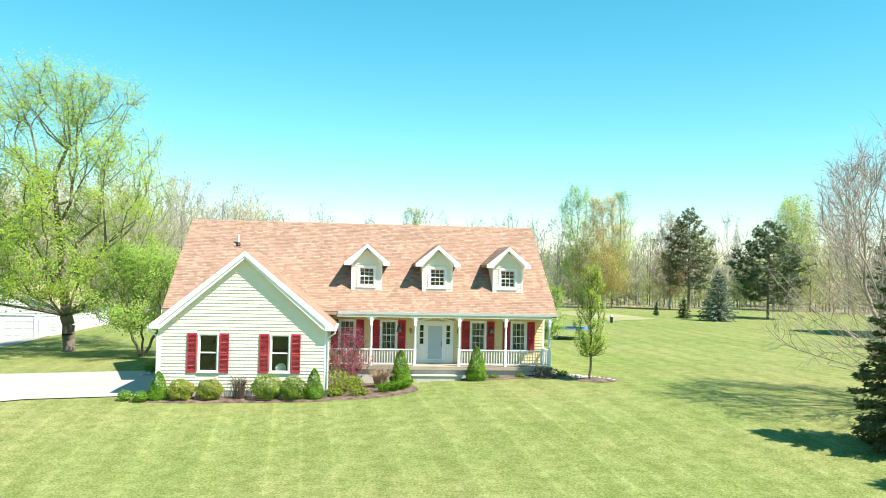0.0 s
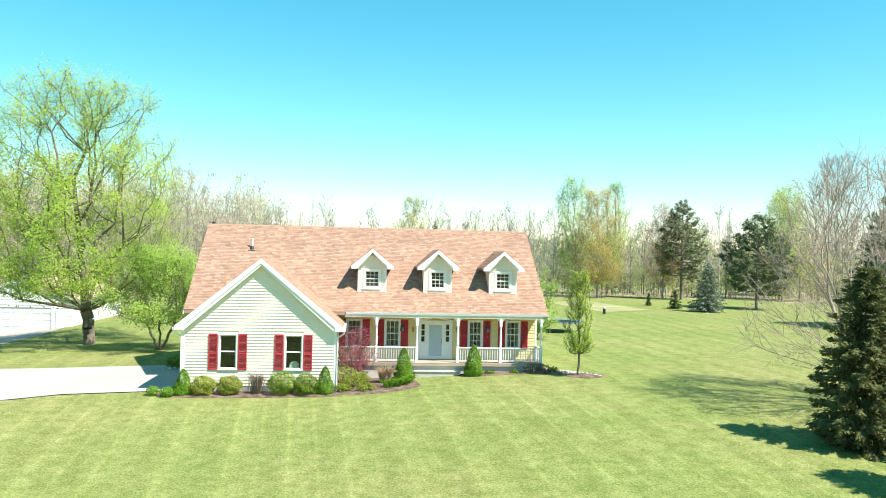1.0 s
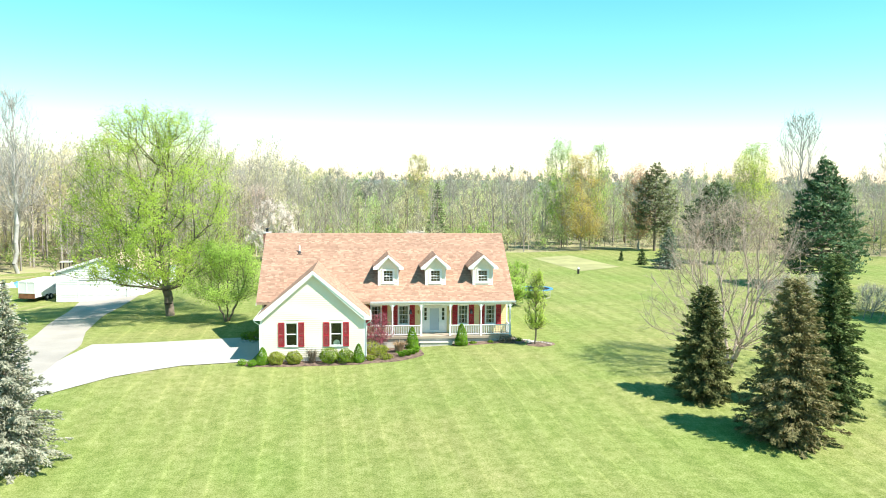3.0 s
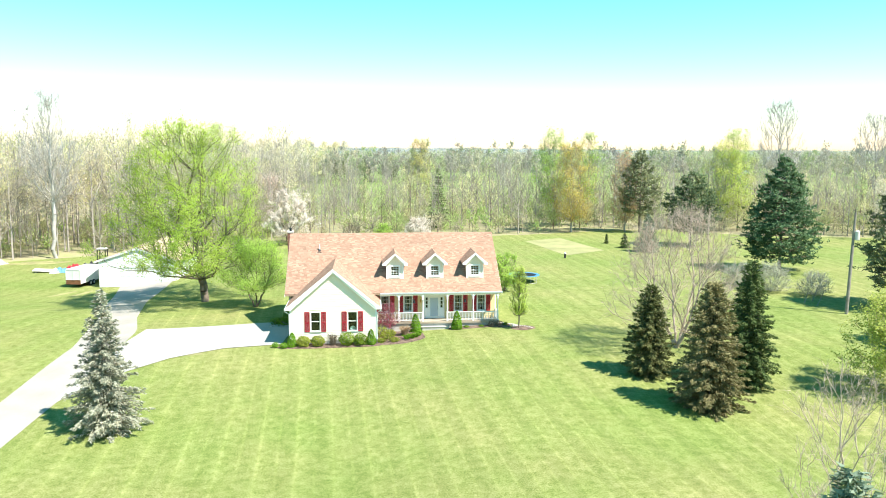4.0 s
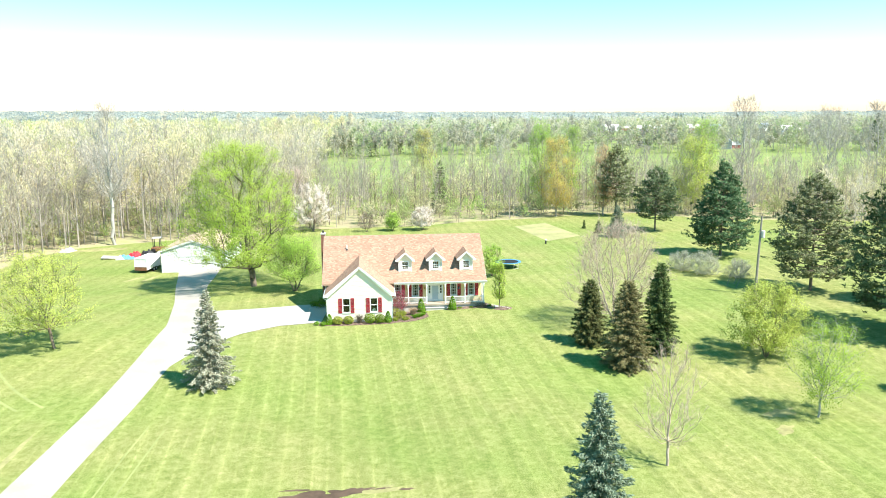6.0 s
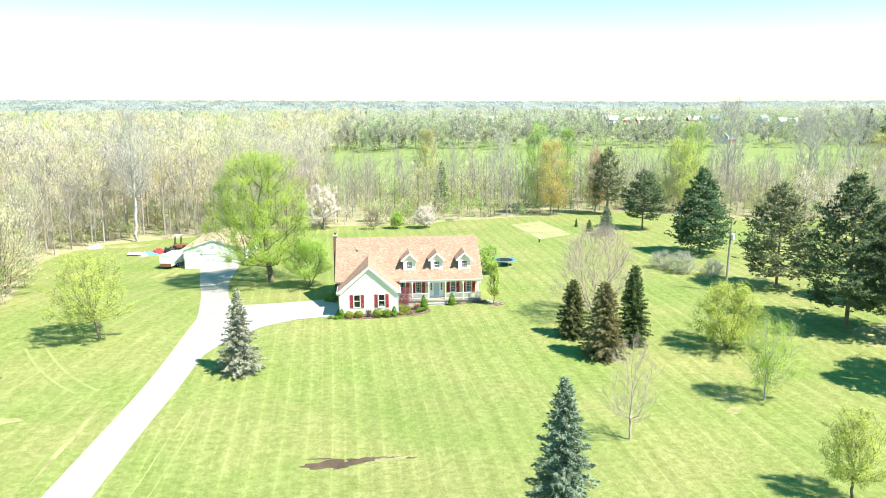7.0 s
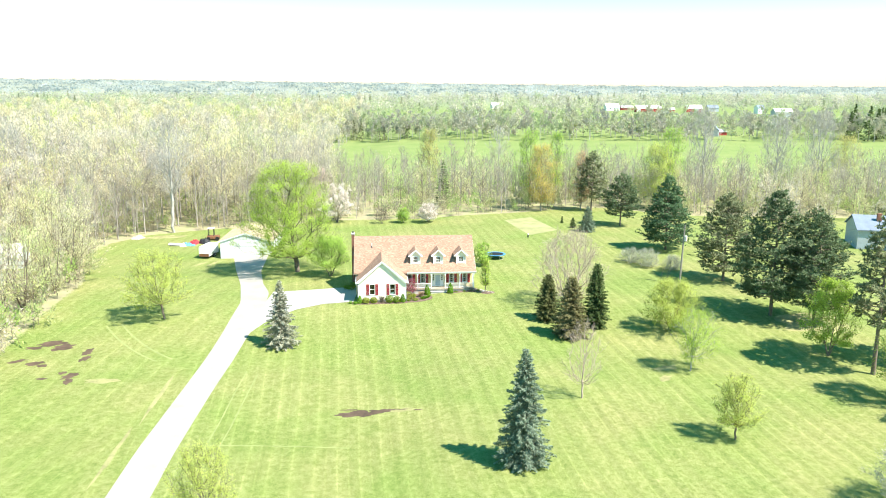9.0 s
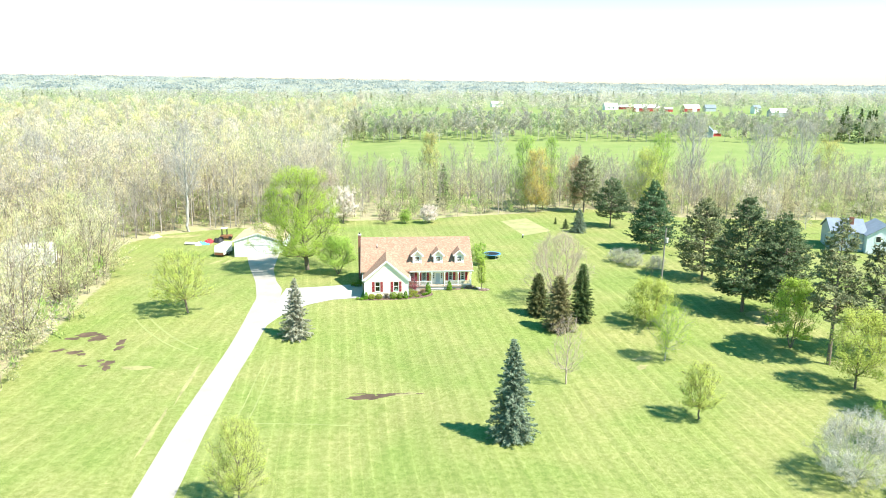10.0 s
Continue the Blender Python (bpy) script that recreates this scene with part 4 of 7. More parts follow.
box(bm, -5.57, 6.10, PV, PV + 0.03, 0.46, 0.596)
part("rim_board", bm, WOODGREY, porch)
bm = bmesh.new()
box(bm, -1.30, 1.25, PV - 0.36, PV + 0.12, -0.6, 0.17, 0.012)
box(bm, -1.36, 1.31, PV - 0.42, PV + 0.0, 0.17, 0.23, 0.01)
part("step", bm, CONCRETE, porch, "wide concrete porch step")
def post(u, v):
    bm = bmesh.new()
    box(bm, u - 0.075, u + 0.075, v - 0.075, v + 0.075, 0.64, 1.55, 0.008)
    tube(bm, [(u, v, 1.55), (u, v, 1.60), (u, v, 1.64), (u, v, 2.2), (u, v, 2.62), (u, v, 2.66), (u, v, 2.70)], [0.07, 0.045, 0.07, 0.06, 0.05, 0.065, 0.07], 12)
    box(bm, u - 0.075, u + 0.075, v - 0.075, v + 0.075, 2.70, 3.16, 0.008)
    for s in (-1, 1):
        prism(bm, [(u + s * 0.07, 2.95), (u + s * 0.07, 3.16), (u + s * 0.26, 3.16), (u + s * 0.2, 3.08)], "y", v - 0.02, v + 0.02)
    part("post", bm, WHITE, porch, "white turned porch post")


POSTS = [-3.47, -1.19, 1.13, 3.60, 5.95]
for u in POSTS:
    post(u, -1.36)
for ua, ub in ((-5.57, -3.47), (-3.47, -1.19), (1.13, 3.60), (3.60, 5.95)):
    bm = bmesh.new()
    box(bm, ua + 0.07, ub - 0.07, -1.41, -1.31, 1.45, 1.51, 0.01)
    box(bm, ua + 0.07, ub - 0.07, -1.39, -1.33, 0.74, 0.79)
    rail = part("rail", bm, WHITE, porch)
    m = int((ub - ua - 0.2) / 0.135)
    for k in range(m):
        u = ua + 0.1 + (ub - ua - 0.2) * (k + 0.5) / m
        bm = bmesh.new()
        box(bm, u - 0.02, u + 0.02, -1.38, -1.34, 0.79, 1.45)
        part("baluster", bm, WHITE, rail)
bm = bmesh.new()
box(bm, 5.90, 6.0, -1.29, -0.04, 1.45, 1.51, 0.01)
box(bm, 5.92, 5.98, -1.29, -0.04, 0.74, 0.79)
rail = part("rail", bm, WHITE, porch)
for k in range(8):
    bm = bmesh.new()
    v = -1.2 + 1.1 * k / 7
    box(bm, 5.93, 5.97, v - 0.02, v + 0.02, 0.79, 1.45)
    part("baluster", bm, WHITE, rail)
bm = bmesh.new()
box(bm, -5.25, 6.05, -1.44, -1.28, 3.16, 3.30)
box(bm, -5.25, 6.05, -1.27, -0.02, 3.24, 3.29)
part("porch_ceiling", bm, SOFFIT, porch, "cream porch ceiling and beam")
bm = bmesh.new()
prism(bm, [(-1.37, 3.30), (-1.49, 3.30), (-1.52, 3.42), (-1.37, 3.42)], "x", -5.2, 6.40)
part("gutter", bm, GUTTER, house, "pale metal gutter along the eave")

# main roof
bm = bmesh.new()
prism(bm, [(-1.37, 3.39), (5.45, 8.33), (12.25, 3.39), (12.25, 3.24), (5.45, 8.13), (-1.37, 3.24)], "x", -14.03, 6.33)
roof = part("roof", bm, dirty("roof_sheathing", (0.36, 0.25, 0.17), 0.9, 0.1, 12, 1.0, 0.1), house, "tan asphalt shingle gable roof")
shingles("shingles", (-14.05, -1.37, 3.425), (1, 0, 0), (0, 6.82, 4.95), 20.4, math.hypot(6.82, 4.95), roof, None, seed=3)
shingles("shingles", (-14.05, 12.27, 3.425), (1, 0, 0), (0, -6.82, 4.95), 20.4, math.hypot(6.82, 4.95), roof, None, seed=4)
bm = bmesh.new()
prism(bm, [(5.25, 8.21), (5.45, 8.39), (5.65, 8.21), (5.65, 8.18), (5.45, 8.355), (5.25, 8.18)], "x", -14.05, 6.35)
part("ridge_cap", bm, SHINGLE, roof)
for xa, xb in ((-14.07, -14.03), (6.33, 6.37)):
    bm = bmesh.new()
    prism(bm, [(-1.38, 3.34), (5.45, 8.285), (12.27, 3.34), (12.27, 3.16), (5.45, 8.09), (-1.38, 3.16)], "x", xa, xb)
    part("rake_board", bm, WHITE, roof)

# vent pipe with its boot
bm = bmesh.new()
zv = roof_z(3.4)
tube(bm, [(-11.05, 3.4, zv - 0.1), (-11.05, 3.4, zv + 0.62)], [0.055, 0.055], 12)
vent = part("vent_pipe", bm, WHITE, roof, "white plastic vent pipe with dark boot")
bm = bmesh.new()
tube(bm, [(-11.05, 3.36, zv - 0.05), (-11.05, 3.4, zv + 0.16)], [0.15, 0.07], 12)
box(bm, -11.25, -10.85, 3.15, 3.25, roof_z(3.2) + 0.0, roof_z(3.2) + 0.05)
part("boot", bm, DARK, vent)

# chimney of brick at the far end wall
bm = bmesh.new()
box(bm, -14.62, -14.09, 8.3, 9.5, -0.6, 8.15)
chimney = part("chimney", bm, dirty("mortar", (0.36, 0.32, 0.28), 0.95, 0.1, 20, 2.0, 0.1), house, "red-brown brick chimney with metal cap")
bm = bmesh.new()
box(bm, -14.68, -14.03, 8.24, 9.56, 8.15, 8.27, 0.02)
part("crown", bm, CONCRETE, chimney)
bm = bmesh.new()
tube(bm, [(-14.35, 8.9, 8.27), (-14.35, 8.9, 8.55)], [0.11, 0.11], 10)
tube(bm, [(-14.35, 8.9, 8.55), (-14.35, 8.9, 8.63)], [0.2, 0.05], 10)
part("flue", bm, DARK, chimney)
bv = []
for k in range(112):
    z = -0.5 + k * 0.077
    if z > 8.05:
        break
    off = 0.11 if k % 2 else 0.0
    x = -14.625 - off
    while x < -14.09:
        xa, xb = max(x, -14.625), min(x + 0.205, -14.085)
        if xb - xa > 0.03:
            bv.append([(xa, 8.288, z), (xb, 8.288, z), (xb, 8.288, z + 0.064), (xa, 8.288, z + 0.064), (xa, 8.31, z), (xb, 8.31, z), (xb, 8.31, z + 0.064), (xa, 8.31, z + 0.064)])
        x += 0.218
bv = np.array(bv).reshape(-1, 3)
bf = ((np.arange(len(bv) // 8) * 8)[:, None, None] + np.array([[0, 1, 2, 3], [0, 4, 5, 1], [3, 2, 6, 7], [0, 3, 7, 4], [1, 5, 6, 2]])[None]).reshape(-1, 4)
quad_mesh("bricks", bv, bf, BRICK, chimney)["kind"] = "stuff"

# garage wing
GP, GE, GF = -9.44, 2.85, 6.28          # ridge line, eave and ridge heights
GL, GR, GV = -13.25, -5.60, -5.10
GS = (GF - GE) / 4.16


def g_left(z):
    return max(GL, GP - (GF - 0.22 - z) / GS)


def g_right(z):
    return min(GR, GP + (GF - 0.22 - z) / GS)


GW = [(-11.44, -10.60), (-8.17, -7.33)]
GZ0, GZ1 = 0.74, 2.45
opens = [(a, b, GZ0, GZ1) for a, b in GW]
bm = bmesh.new()
wall_grid(bm, GL, GR, -0.6, 2.78, GV, GV + 0.15, opens)
prism(bm, [(GL, 2.78), (GR, 2.78), (GP, GF - 0.2)], "y", GV, GV + 0.15)
gwall = part("gable_wall", bm, SIDING, house)
boards(gwall, lambda z: g_left(z) + (0.11 if z < 2.7 else 0), lambda z: g_right(z) - (0.11 if z < 2.7 else 0), -0.12, GF - 0.35, GV, [(a - 0.09, b + 0.09, GZ0 - 0.1, GZ1 + 0.09) for a, b in GW], 0.155)
bm = bmesh.new()
box(bm, GL - 0.03, GL + 0.11, GV - 0.035, GV + 0.1, -0.1, 2.75, 0.008)
part("corner_trim", bm, WHITE, house)
bm = bmesh.new()
box(bm, GR - 0.11, GR + 0.03, GV - 0.035, GV + 0.1, -0.1, 2.75, 0.008)
part("corner_trim", bm, WHITE, house)
bm = bmesh.new()
box(bm, GL - 0.01, GR + 0.01, GV - 0.012, GV + 0.1, -0.62, -0.125)
part("foundation", bm, CONCRETE, house, "pale concrete foundation strip")
bm = bmesh.new()
box(bm, GR - 0.15, GR, GV + 0.15, 0.0, -0.6, 2.78)
swall = part("side_wall", bm, SIDING, house)
z = -0.12
while z < 2.70:
    bm = bmesh.new()
    ya, yb = GV + 0.11, -0.0
    v = [bm.verts.new(p) for p in ((GR, ya, z), (GR, yb, z), (GR, yb, z + 0.19), (GR, ya, z + 0.19), (GR + 0.026, ya, z), (GR + 0.026, yb, z), (GR + 0.006, yb, z + 0.19), (GR + 0.006, ya, z + 0.19))]
    for f in ((4, 5, 6, 7), (0, 1, 5, 4), (1, 2, 6, 5), (3, 0, 4, 7), (2, 3, 7, 6)):
        bm.faces.new([v[k] for k in f])
    bmesh.ops.recalc_face_normals(bm, faces=bm.faces)
    part("siding_board", bm, SIDING, swall)
    z += 0.19
bm = bmesh.new()
box(bm, GL, GL + 0.15, GV + 0.15, 0.0, -0.6, 2.78)
part("side_wall", bm, SIDING, house)
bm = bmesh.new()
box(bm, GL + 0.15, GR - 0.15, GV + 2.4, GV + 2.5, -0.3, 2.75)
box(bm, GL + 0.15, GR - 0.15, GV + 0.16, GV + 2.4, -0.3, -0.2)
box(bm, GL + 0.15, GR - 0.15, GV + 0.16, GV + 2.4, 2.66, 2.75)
part("room_backing", bm, INSIDE, house)
for a, b in GW:
    window(a, b, GZ0, GZ1, GV, house, 0, 0, 0.05)
    shutter(a - 0.53, a - 0.09, GZ0 - 0.05, GZ1 + 0.05, GV - 0.03, house)
    shutter(b + 0.09, b + 0.53, GZ0 - 0.05, GZ1 + 0.05, GV - 0.03, house)
# round pale fan on a stand inside the second garage window
bm = bmesh.new()
tube(bm, [(-7.72, GV + 0.30, 0.86), (-7.72, GV + 0.34, 0.86)], [0.25, 0.25], 20)
box(bm, -7.9, -7.5, GV + 0.2, GV + 0.45, -0.2, 0.62)
part("box_fan", bm, dirty("pale_green_plastic", (0.42, 0.60, 0.55), 0.5, 0.1, 20, 2, 0.0), house)

GO = 4.16
bm = bmesh.new()
prism(bm, [(GP - GO, GE - 0.02), (GP, GF - 0.02), (GP + GO, GE - 0.02), (GP + GO, GE - 0.17), (GP, GF - 0.2), (GP - GO, GE - 0.17)], "y", GV - 0.30, 2.62)
groof = part("garage_roof", bm, dirty("garage_roof_sheathing", (0.36, 0.25, 0.17), 0.9, 0.1, 12, 1.0, 0.1), house, "tan shingle cross gable roof")
gl = math.hypot(GO, GF - GE)


def below_main(side):
    def keep(x, s):
        v = GV - 0.32 + x
        z = GE + (GF - GE) * s / gl
        return z > roof_z(v) - 0.25 or v < -1.3
    return keep


shingles("shingles", (GP - GO - 0.02, GV - 0.32, GE + 0.005), (0, 1, 0), (GO, 0, GF - GE), 7.95, gl, groof, below_main(-1), seed=6)
shingles("shingles", (GP + GO + 0.02, GV - 0.32, GE + 0.005), (0, 1, 0), (-GO, 0, GF - GE), 7.95, gl, groof, below_main(1), seed=7)
bm = bmesh.new()
prism(bm, [(GP - 0.2, GF - 0.14), (GP, GF + 0.035), (GP + 0.2, GF - 0.14), (GP + 0.2, GF - 0.17), (GP, GF + 0.0), (GP - 0.2, GF - 0.17)], "y", GV - 0.33, 2.7)
part("ridge_cap", bm, SHINGLE, groof)


def rake(x, z_top, half, z_eave, y0, y1, w, parent, foot=0.0):
    """White rake boards of a gable, meeting at the peak, with boxed feet."""
    for s in (-1, 1):
        bm = bmesh.new()
        prism(bm, [(x, z_top), (x + s * half, z_eave), (x + s * half, z_eave - w), (x, z_top - w * 1.15)], "y", y0, y1)
        if foot:
            a, b = sorted((x + s * half, x + s * (half - foot)))
            zz = z_eave - w
            bm.free()
            bm = bmesh.new()
            prism(bm, [(x, z_top), (x + s * half, z_eave), (x + s * half, zz), (x + s * (half - foot), zz), (x + s * (half - foot), zz + (z_top - z_eave) / half * foot * 0.6), (x, z_top - w * 1.25)], "y", y0, y1)
        part("rake_board", bm, WHITE, parent)


rake(GP, GF + 0.06, GO + 0.02, GE + 0.05, GV - 0.345, GV - 0.30, 0.19, groof, 0.42)
for s in (-1, 1):
    bm = bmesh.new()
    prism(bm, [(GP + s * GO, GE - 0.17), (GP + s * (GO - 0.42), GE - 0.17), (GP, GF - 0.30), (GP, GF - 0.2)], "y", GV - 0.30, GV - 0.0)
    part("soffit", bm, WHITE, groof)
    bm = bmesh.new()
    xa, xb = sorted((GP + s * (GO + 0.0), GP + s * (GO + 0.13)))
    yend = -1.55 if s > 0 else 1.6
    box(bm, xa, xb, GV - 0.32, yend, GE - 0.16, GE - 0.04, 0.015)
    part("gutter", bm, GUTTER, groof)
    bm = bmesh.new()
    xw = GL - 0.06 if s < 0 else GR + 0.06
    xg = GP + s * (GO + 0.06)
    pts = [(xg, GV - 0.2, GE - 0.16), (xg, GV - 0.2, GE - 0.26), (xw, GV - 0.06, GE - 0.50), (xw, GV - 0.06, -0.2), (xw + 0.0, GV - 0.25, -0.38)]
    tube(bm, pts, [0.045] * 5, 8)
    part("downspout", bm, WHITE, groof)

# dormers
for k, u in enumerate((-3.76, 0.06, 3.93)):
    vd, w = 0.15, 0.81
    zb = roof_z(vd)
    bm = bmesh.new()
    wall_grid(bm, u - w, u + w, zb - 0.15, 6.02, vd, vd + 0.12, [(u - 0.40, u + 0.40, zb + 0.28, zb + 1.22)])
    prism(bm, [(u - w, 6.02), (u + w, 6.02), (u, 6.70)], "y", vd, vd + 0.12)
    for s in (-1, 1):
        xa, xb = sorted((u + s * w, u + s * (w - 0.1)))
        prism(bm, [(vd + 0.12, zb - 0.1), (vd + 0.12, 6.02), ((6.02 - 3.41) / R_SLOPE - 1.35, 6.02)], "x", xa, xb)
    dormer = part("dormer", bm, SIDING, house, "small gabled dormer with white trimmed window")
    boards(dormer, lambda z: max(u - w + 0.07 * (z < 6), u - (6.70 - z) / 0.84), lambda z: min(u + w - 0.07 * (z < 6), u + (6.70 - z) / 0.84), zb + 0.02, 6.66, vd, [(u - 0.53, u + 0.53, zb + 0.15, zb + 1.35)], 0.127)
    for s in (-1, 1):
        bm = bmesh.new()
        xa, xb = sorted((u + s * (w - 0.075), u + s * (w + 0.02)))
        box(bm, xa, xb, vd - 0.035, vd + 0.09, zb - 0.02, 6.0)
        part("corner_trim", bm, WHITE, dormer)
    window(u - 0.40, u + 0.40, zb + 0.28, zb + 1.22, vd, dormer, 3, 2, 0.12)
    bm = bmesh.new()
    box(bm, u - w + 0.1, u + w - 0.1, 1.5, 1.6, zb - 0.1, 6.2)
    part("room_backing", bm, INSIDE, dormer)
    ze, zt, half = 6.0, 7.0, 1.2
    bm = bmesh.new()
    prism(bm, [(u - half, ze - 0.02), (u, zt - 0.02), (u + half, ze - 0.02), (u + half, ze - 0.13), (u, zt - 0.15), (u - half, ze - 0.13)], "y", vd - 0.33, 3.6)
    droof = part("dormer_roof", bm, bpy.data.materials["roof_sheathing"], house)
    dl = math.hypot(half, zt - ze)

    def keep(x, s, vd=vd):
        return ze + (zt - ze) * s / dl > roof_z(vd - 0.35 + x) - 0.2
    shingles("shingles", (u - half - 0.02, vd - 0.35, ze + 0.005), (0, 1, 0), (half, 0, zt - ze), 3.95, dl, droof, keep, seed=20 + k)
    shingles("shingles", (u + half + 0.02, vd - 0.35, ze + 0.005), (0, 1, 0), (-half, 0, zt - ze), 3.95, dl, droof, keep, seed=30 + k)
    bm = bmesh.new()
    prism(bm, [(u - 0.16, zt - 0.12), (u, zt + 0.03), (u + 0.16, zt - 0.12), (u + 0.16, zt - 0.15), (u, zt), (u - 0.16, zt - 0.15)], "y", vd - 0.36, 3.6)
    part("ridge_cap", bm, SHINGLE, droof)
    rake(u, zt, half + 0.02, ze, vd - 0.375, vd - 0.33, 0.17, droof, 0.36)
    for s in (-1, 1):
        bm = bmesh.new()
        prism(bm, [(u + s * half, ze - 0.13), (u + s * (half - 0.36), ze - 0.13), (u, zt - 0.24), (u, zt - 0.15)], "y", vd - 0.33, vd)
        part("soffit", bm, WHITE, droof)


# wall lanterns and hanging ornaments of the porch
def lantern(u):
    ob = thing("wall_lantern", HOUSE @ pose(u, -0.028, 2.38), "brass wall lantern beside the front door", "lamp", "porch lanterns")
    bm = bmesh.new()
    box(bm, -0.05, 0.05, -0.02, 0.0, -0.12, 0.12, 0.01)
    tube(bm, [(0, -0.02, 0.06), (0, -0.09, 0.14), (0, -0.13, 0.12)], [0.012, 0.012, 0.012], 6)
    part("bracket", bm, BRASS, ob)
    bm = bmesh.new()
    tube(bm, [(0, -0.13, -0.16), (0, -0.13, -0.12), (0, -0.13, 0.06), (0, -0.13, 0.13)], [0.03, 0.055, 0.075, 0.02], 8)
    part("shade", bm, BRASS, ob)


lantern(-1.33)
lantern(1.24)
for u in (-2.02, 2.85):
    ob = thing("wind_chime", HOUSE @ pose(u, -1.1, 3.24), "small dark bell-shaped chime hanging from the porch ceiling", "ornament", "porch ornaments")
    bm = bmesh.new()
    tube(bm, [(0, 0, 0), (0, 0, -0.55)], [0.006, 0.006], 4)
    part("cord", bm, DARK, ob)
    bm = bmesh.new()
    tube(bm, [(0, 0, -0.50), (0, 0, -0.56), (0, 0, -0.75), (0, 0, -0.86)], [0.02, 0.09, 0.11, 0.14], 10)
    part("bell", bm, DARK, ob)

# ---- shrubs round the house ----
BUSH = leafy("shrub_leaves", (0.06, 0.14, 0.014), (0.28, 0.38, 0.055), 0.5, 3.0, 0.5)
BUSHY = leafy("golden_shrub_leaves", (0.12, 0.18, 0.02), (0.42, 0.45, 0.09), 0.5, 3.0, 0.5)
CONE = leafy("dwarf_conifer_needles", (0.06, 0.18, 0.014), (0.30, 0.50, 0.055), 0.5, 3.0, 0.5)
PURPLE = leafy("purple_red_leaves", (0.15, 0.02, 0.045), (0.46, 0.13, 0.18), 0.5, 2.5, 0.5)
STRAW = leafy("dry_straw_blades", (0.40, 0.28, 0.17), (0.72, 0.56, 0.40), 0.5, 3.0, 0.5)
PINK = leafy("pale_pink_blossom", (0.50, 0.33, 0.30), (0.80, 0.66, 0.62), 0.5, 0.8, 0.2)
GREYBUSH = leafy("grey_green_bush_leaves", (0.33, 0.35, 0.24), (0.56, 0.57, 0.43))
GREYBLOOM = leafy("grey_white_bloom", (0.36, 0.34, 0.29), (0.66, 0.64, 0.58), 0.5, 0.8, 0.2)
BLOSSOM = leafy("white_pink_blossom", (0.62, 0.52, 0.49), (0.85, 0.78, 0.75), 0.5, 0.8, 0.2)
TWIG = leafy("grey_brown_twigs", (0.15, 0.115, 0.085), (0.34, 0.28, 0.21), 0.5, 0.5, 0.2)


def shrub(x, y, w, h, seed, leaf, label, n=1600, size=0.045, cone=False, lumpy=0.14, name="shrub", z=None, slim=0.55):
    """A clipped or loose shrub: short stems, and leaves over an uneven shell."""
    rng = np.random.default_rng(seed)
    ob = thing(name, pose(x, y, (gz1(x, y) if z is None else z) + 0.03), label, "shrub")
    d = rng.normal(size=(n, 3))
    d /= np.linalg.norm(d, axis=1, keepdims=True)
    ph = rng.uniform(0, 6.28, 6)
    lump = 1 + lumpy * (np.sin(d[:, 0] * 5 + ph[0]) * np.sin(d[:, 1] * 5 + ph[1]) + 0.6 * np.sin(d[:, 2] * 7 + ph[2] + d[:, 0] * 4)) + rng.normal(size=n) * 0.035
    depth = rng.uniform(0.72, 1.0, n) ** 0.5 * lump
    if cone:
        t = rng.uniform(0, 1, n) ** 1.35
        az = rng.uniform(0, 2 * math.pi, n)
        r = w / 2 * (1 - t) ** 0.56 * np.minimum(1, 0.78 + t * 2.0) * (1 + 0.09 * np.sin(az * 3 + ph[0] + t * 9) + rng.normal(size=n) * 0.06) * rng.uniform(0.75, 1, n) ** 0.4
        c = np.stack([np.cos(az) * r, np.sin(az) * r, 0.03 + t * h], axis=1)
    else:
        c = np.stack([d[:, 0] * w / 2 * depth, d[:, 1] * w / 2 * depth, h * 0.46 + d[:, 2] * h * 0.5 * depth], axis=1)
        c[:, 2] = np.maximum(c[:, 2], 0.03)
    v, f = leaf_quads(rng, c, size, None, slim, outward(rng, c, (0, 0, h * 0.3), 0.5))
    quad_mesh("foliage", v, f, leaf, ob)
    m = 12
    az = rng.uniform(0, 6.28, m)
    e = np.stack([np.cos(az) * w * 0.22, np.sin(az) * w * 0.22, np.full(m, h * 0.6)], axis=1)
    v, f = branch_quads(np.zeros((m, 3)), e, np.full(m, 0.02), np.full(m, 0.008), 4)
    quad_mesh("stems", v, f, BARK, ob)
    return ob


def tuft(x, y, w, h, seed, leaf, label, n=160, name="ornamental_grass", wide=0.012):
    rng = np.random.default_rng(seed)
    ob = thing(name, pose(x, y, gz1(x, y) + 0.03), label, "grass")
    az = rng.uniform(0, 6.28, n)
    r0, r1 = rng.uniform(0, 0.2, n) * w, rng.uniform(0.2, 0.55, n) * w
    a = np.stack([np.cos(az) * r0, np.sin(az) * r0, np.zeros(n)], axis=1)
    m = np.stack([np.cos(az) * (r0 + r1) * 0.45, np.sin(az) * (r0 + r1) * 0.45, h * rng.uniform(0.55, 0.8, n)], axis=1)
    e = np.stack([np.cos(az) * r1, np.sin(az) * r1, h * rng.uniform(0.6, 1.0, n)], axis=1)
    v, f = branch_quads(np.concatenate([a, m]), np.concatenate([m, e]), np.full(2 * n, wide), np.concatenate([np.full(n, wide), np.full(n, wide * 0.3)]), 3)
    quad_mesh("blades", v, f, leaf, ob)
    return ob


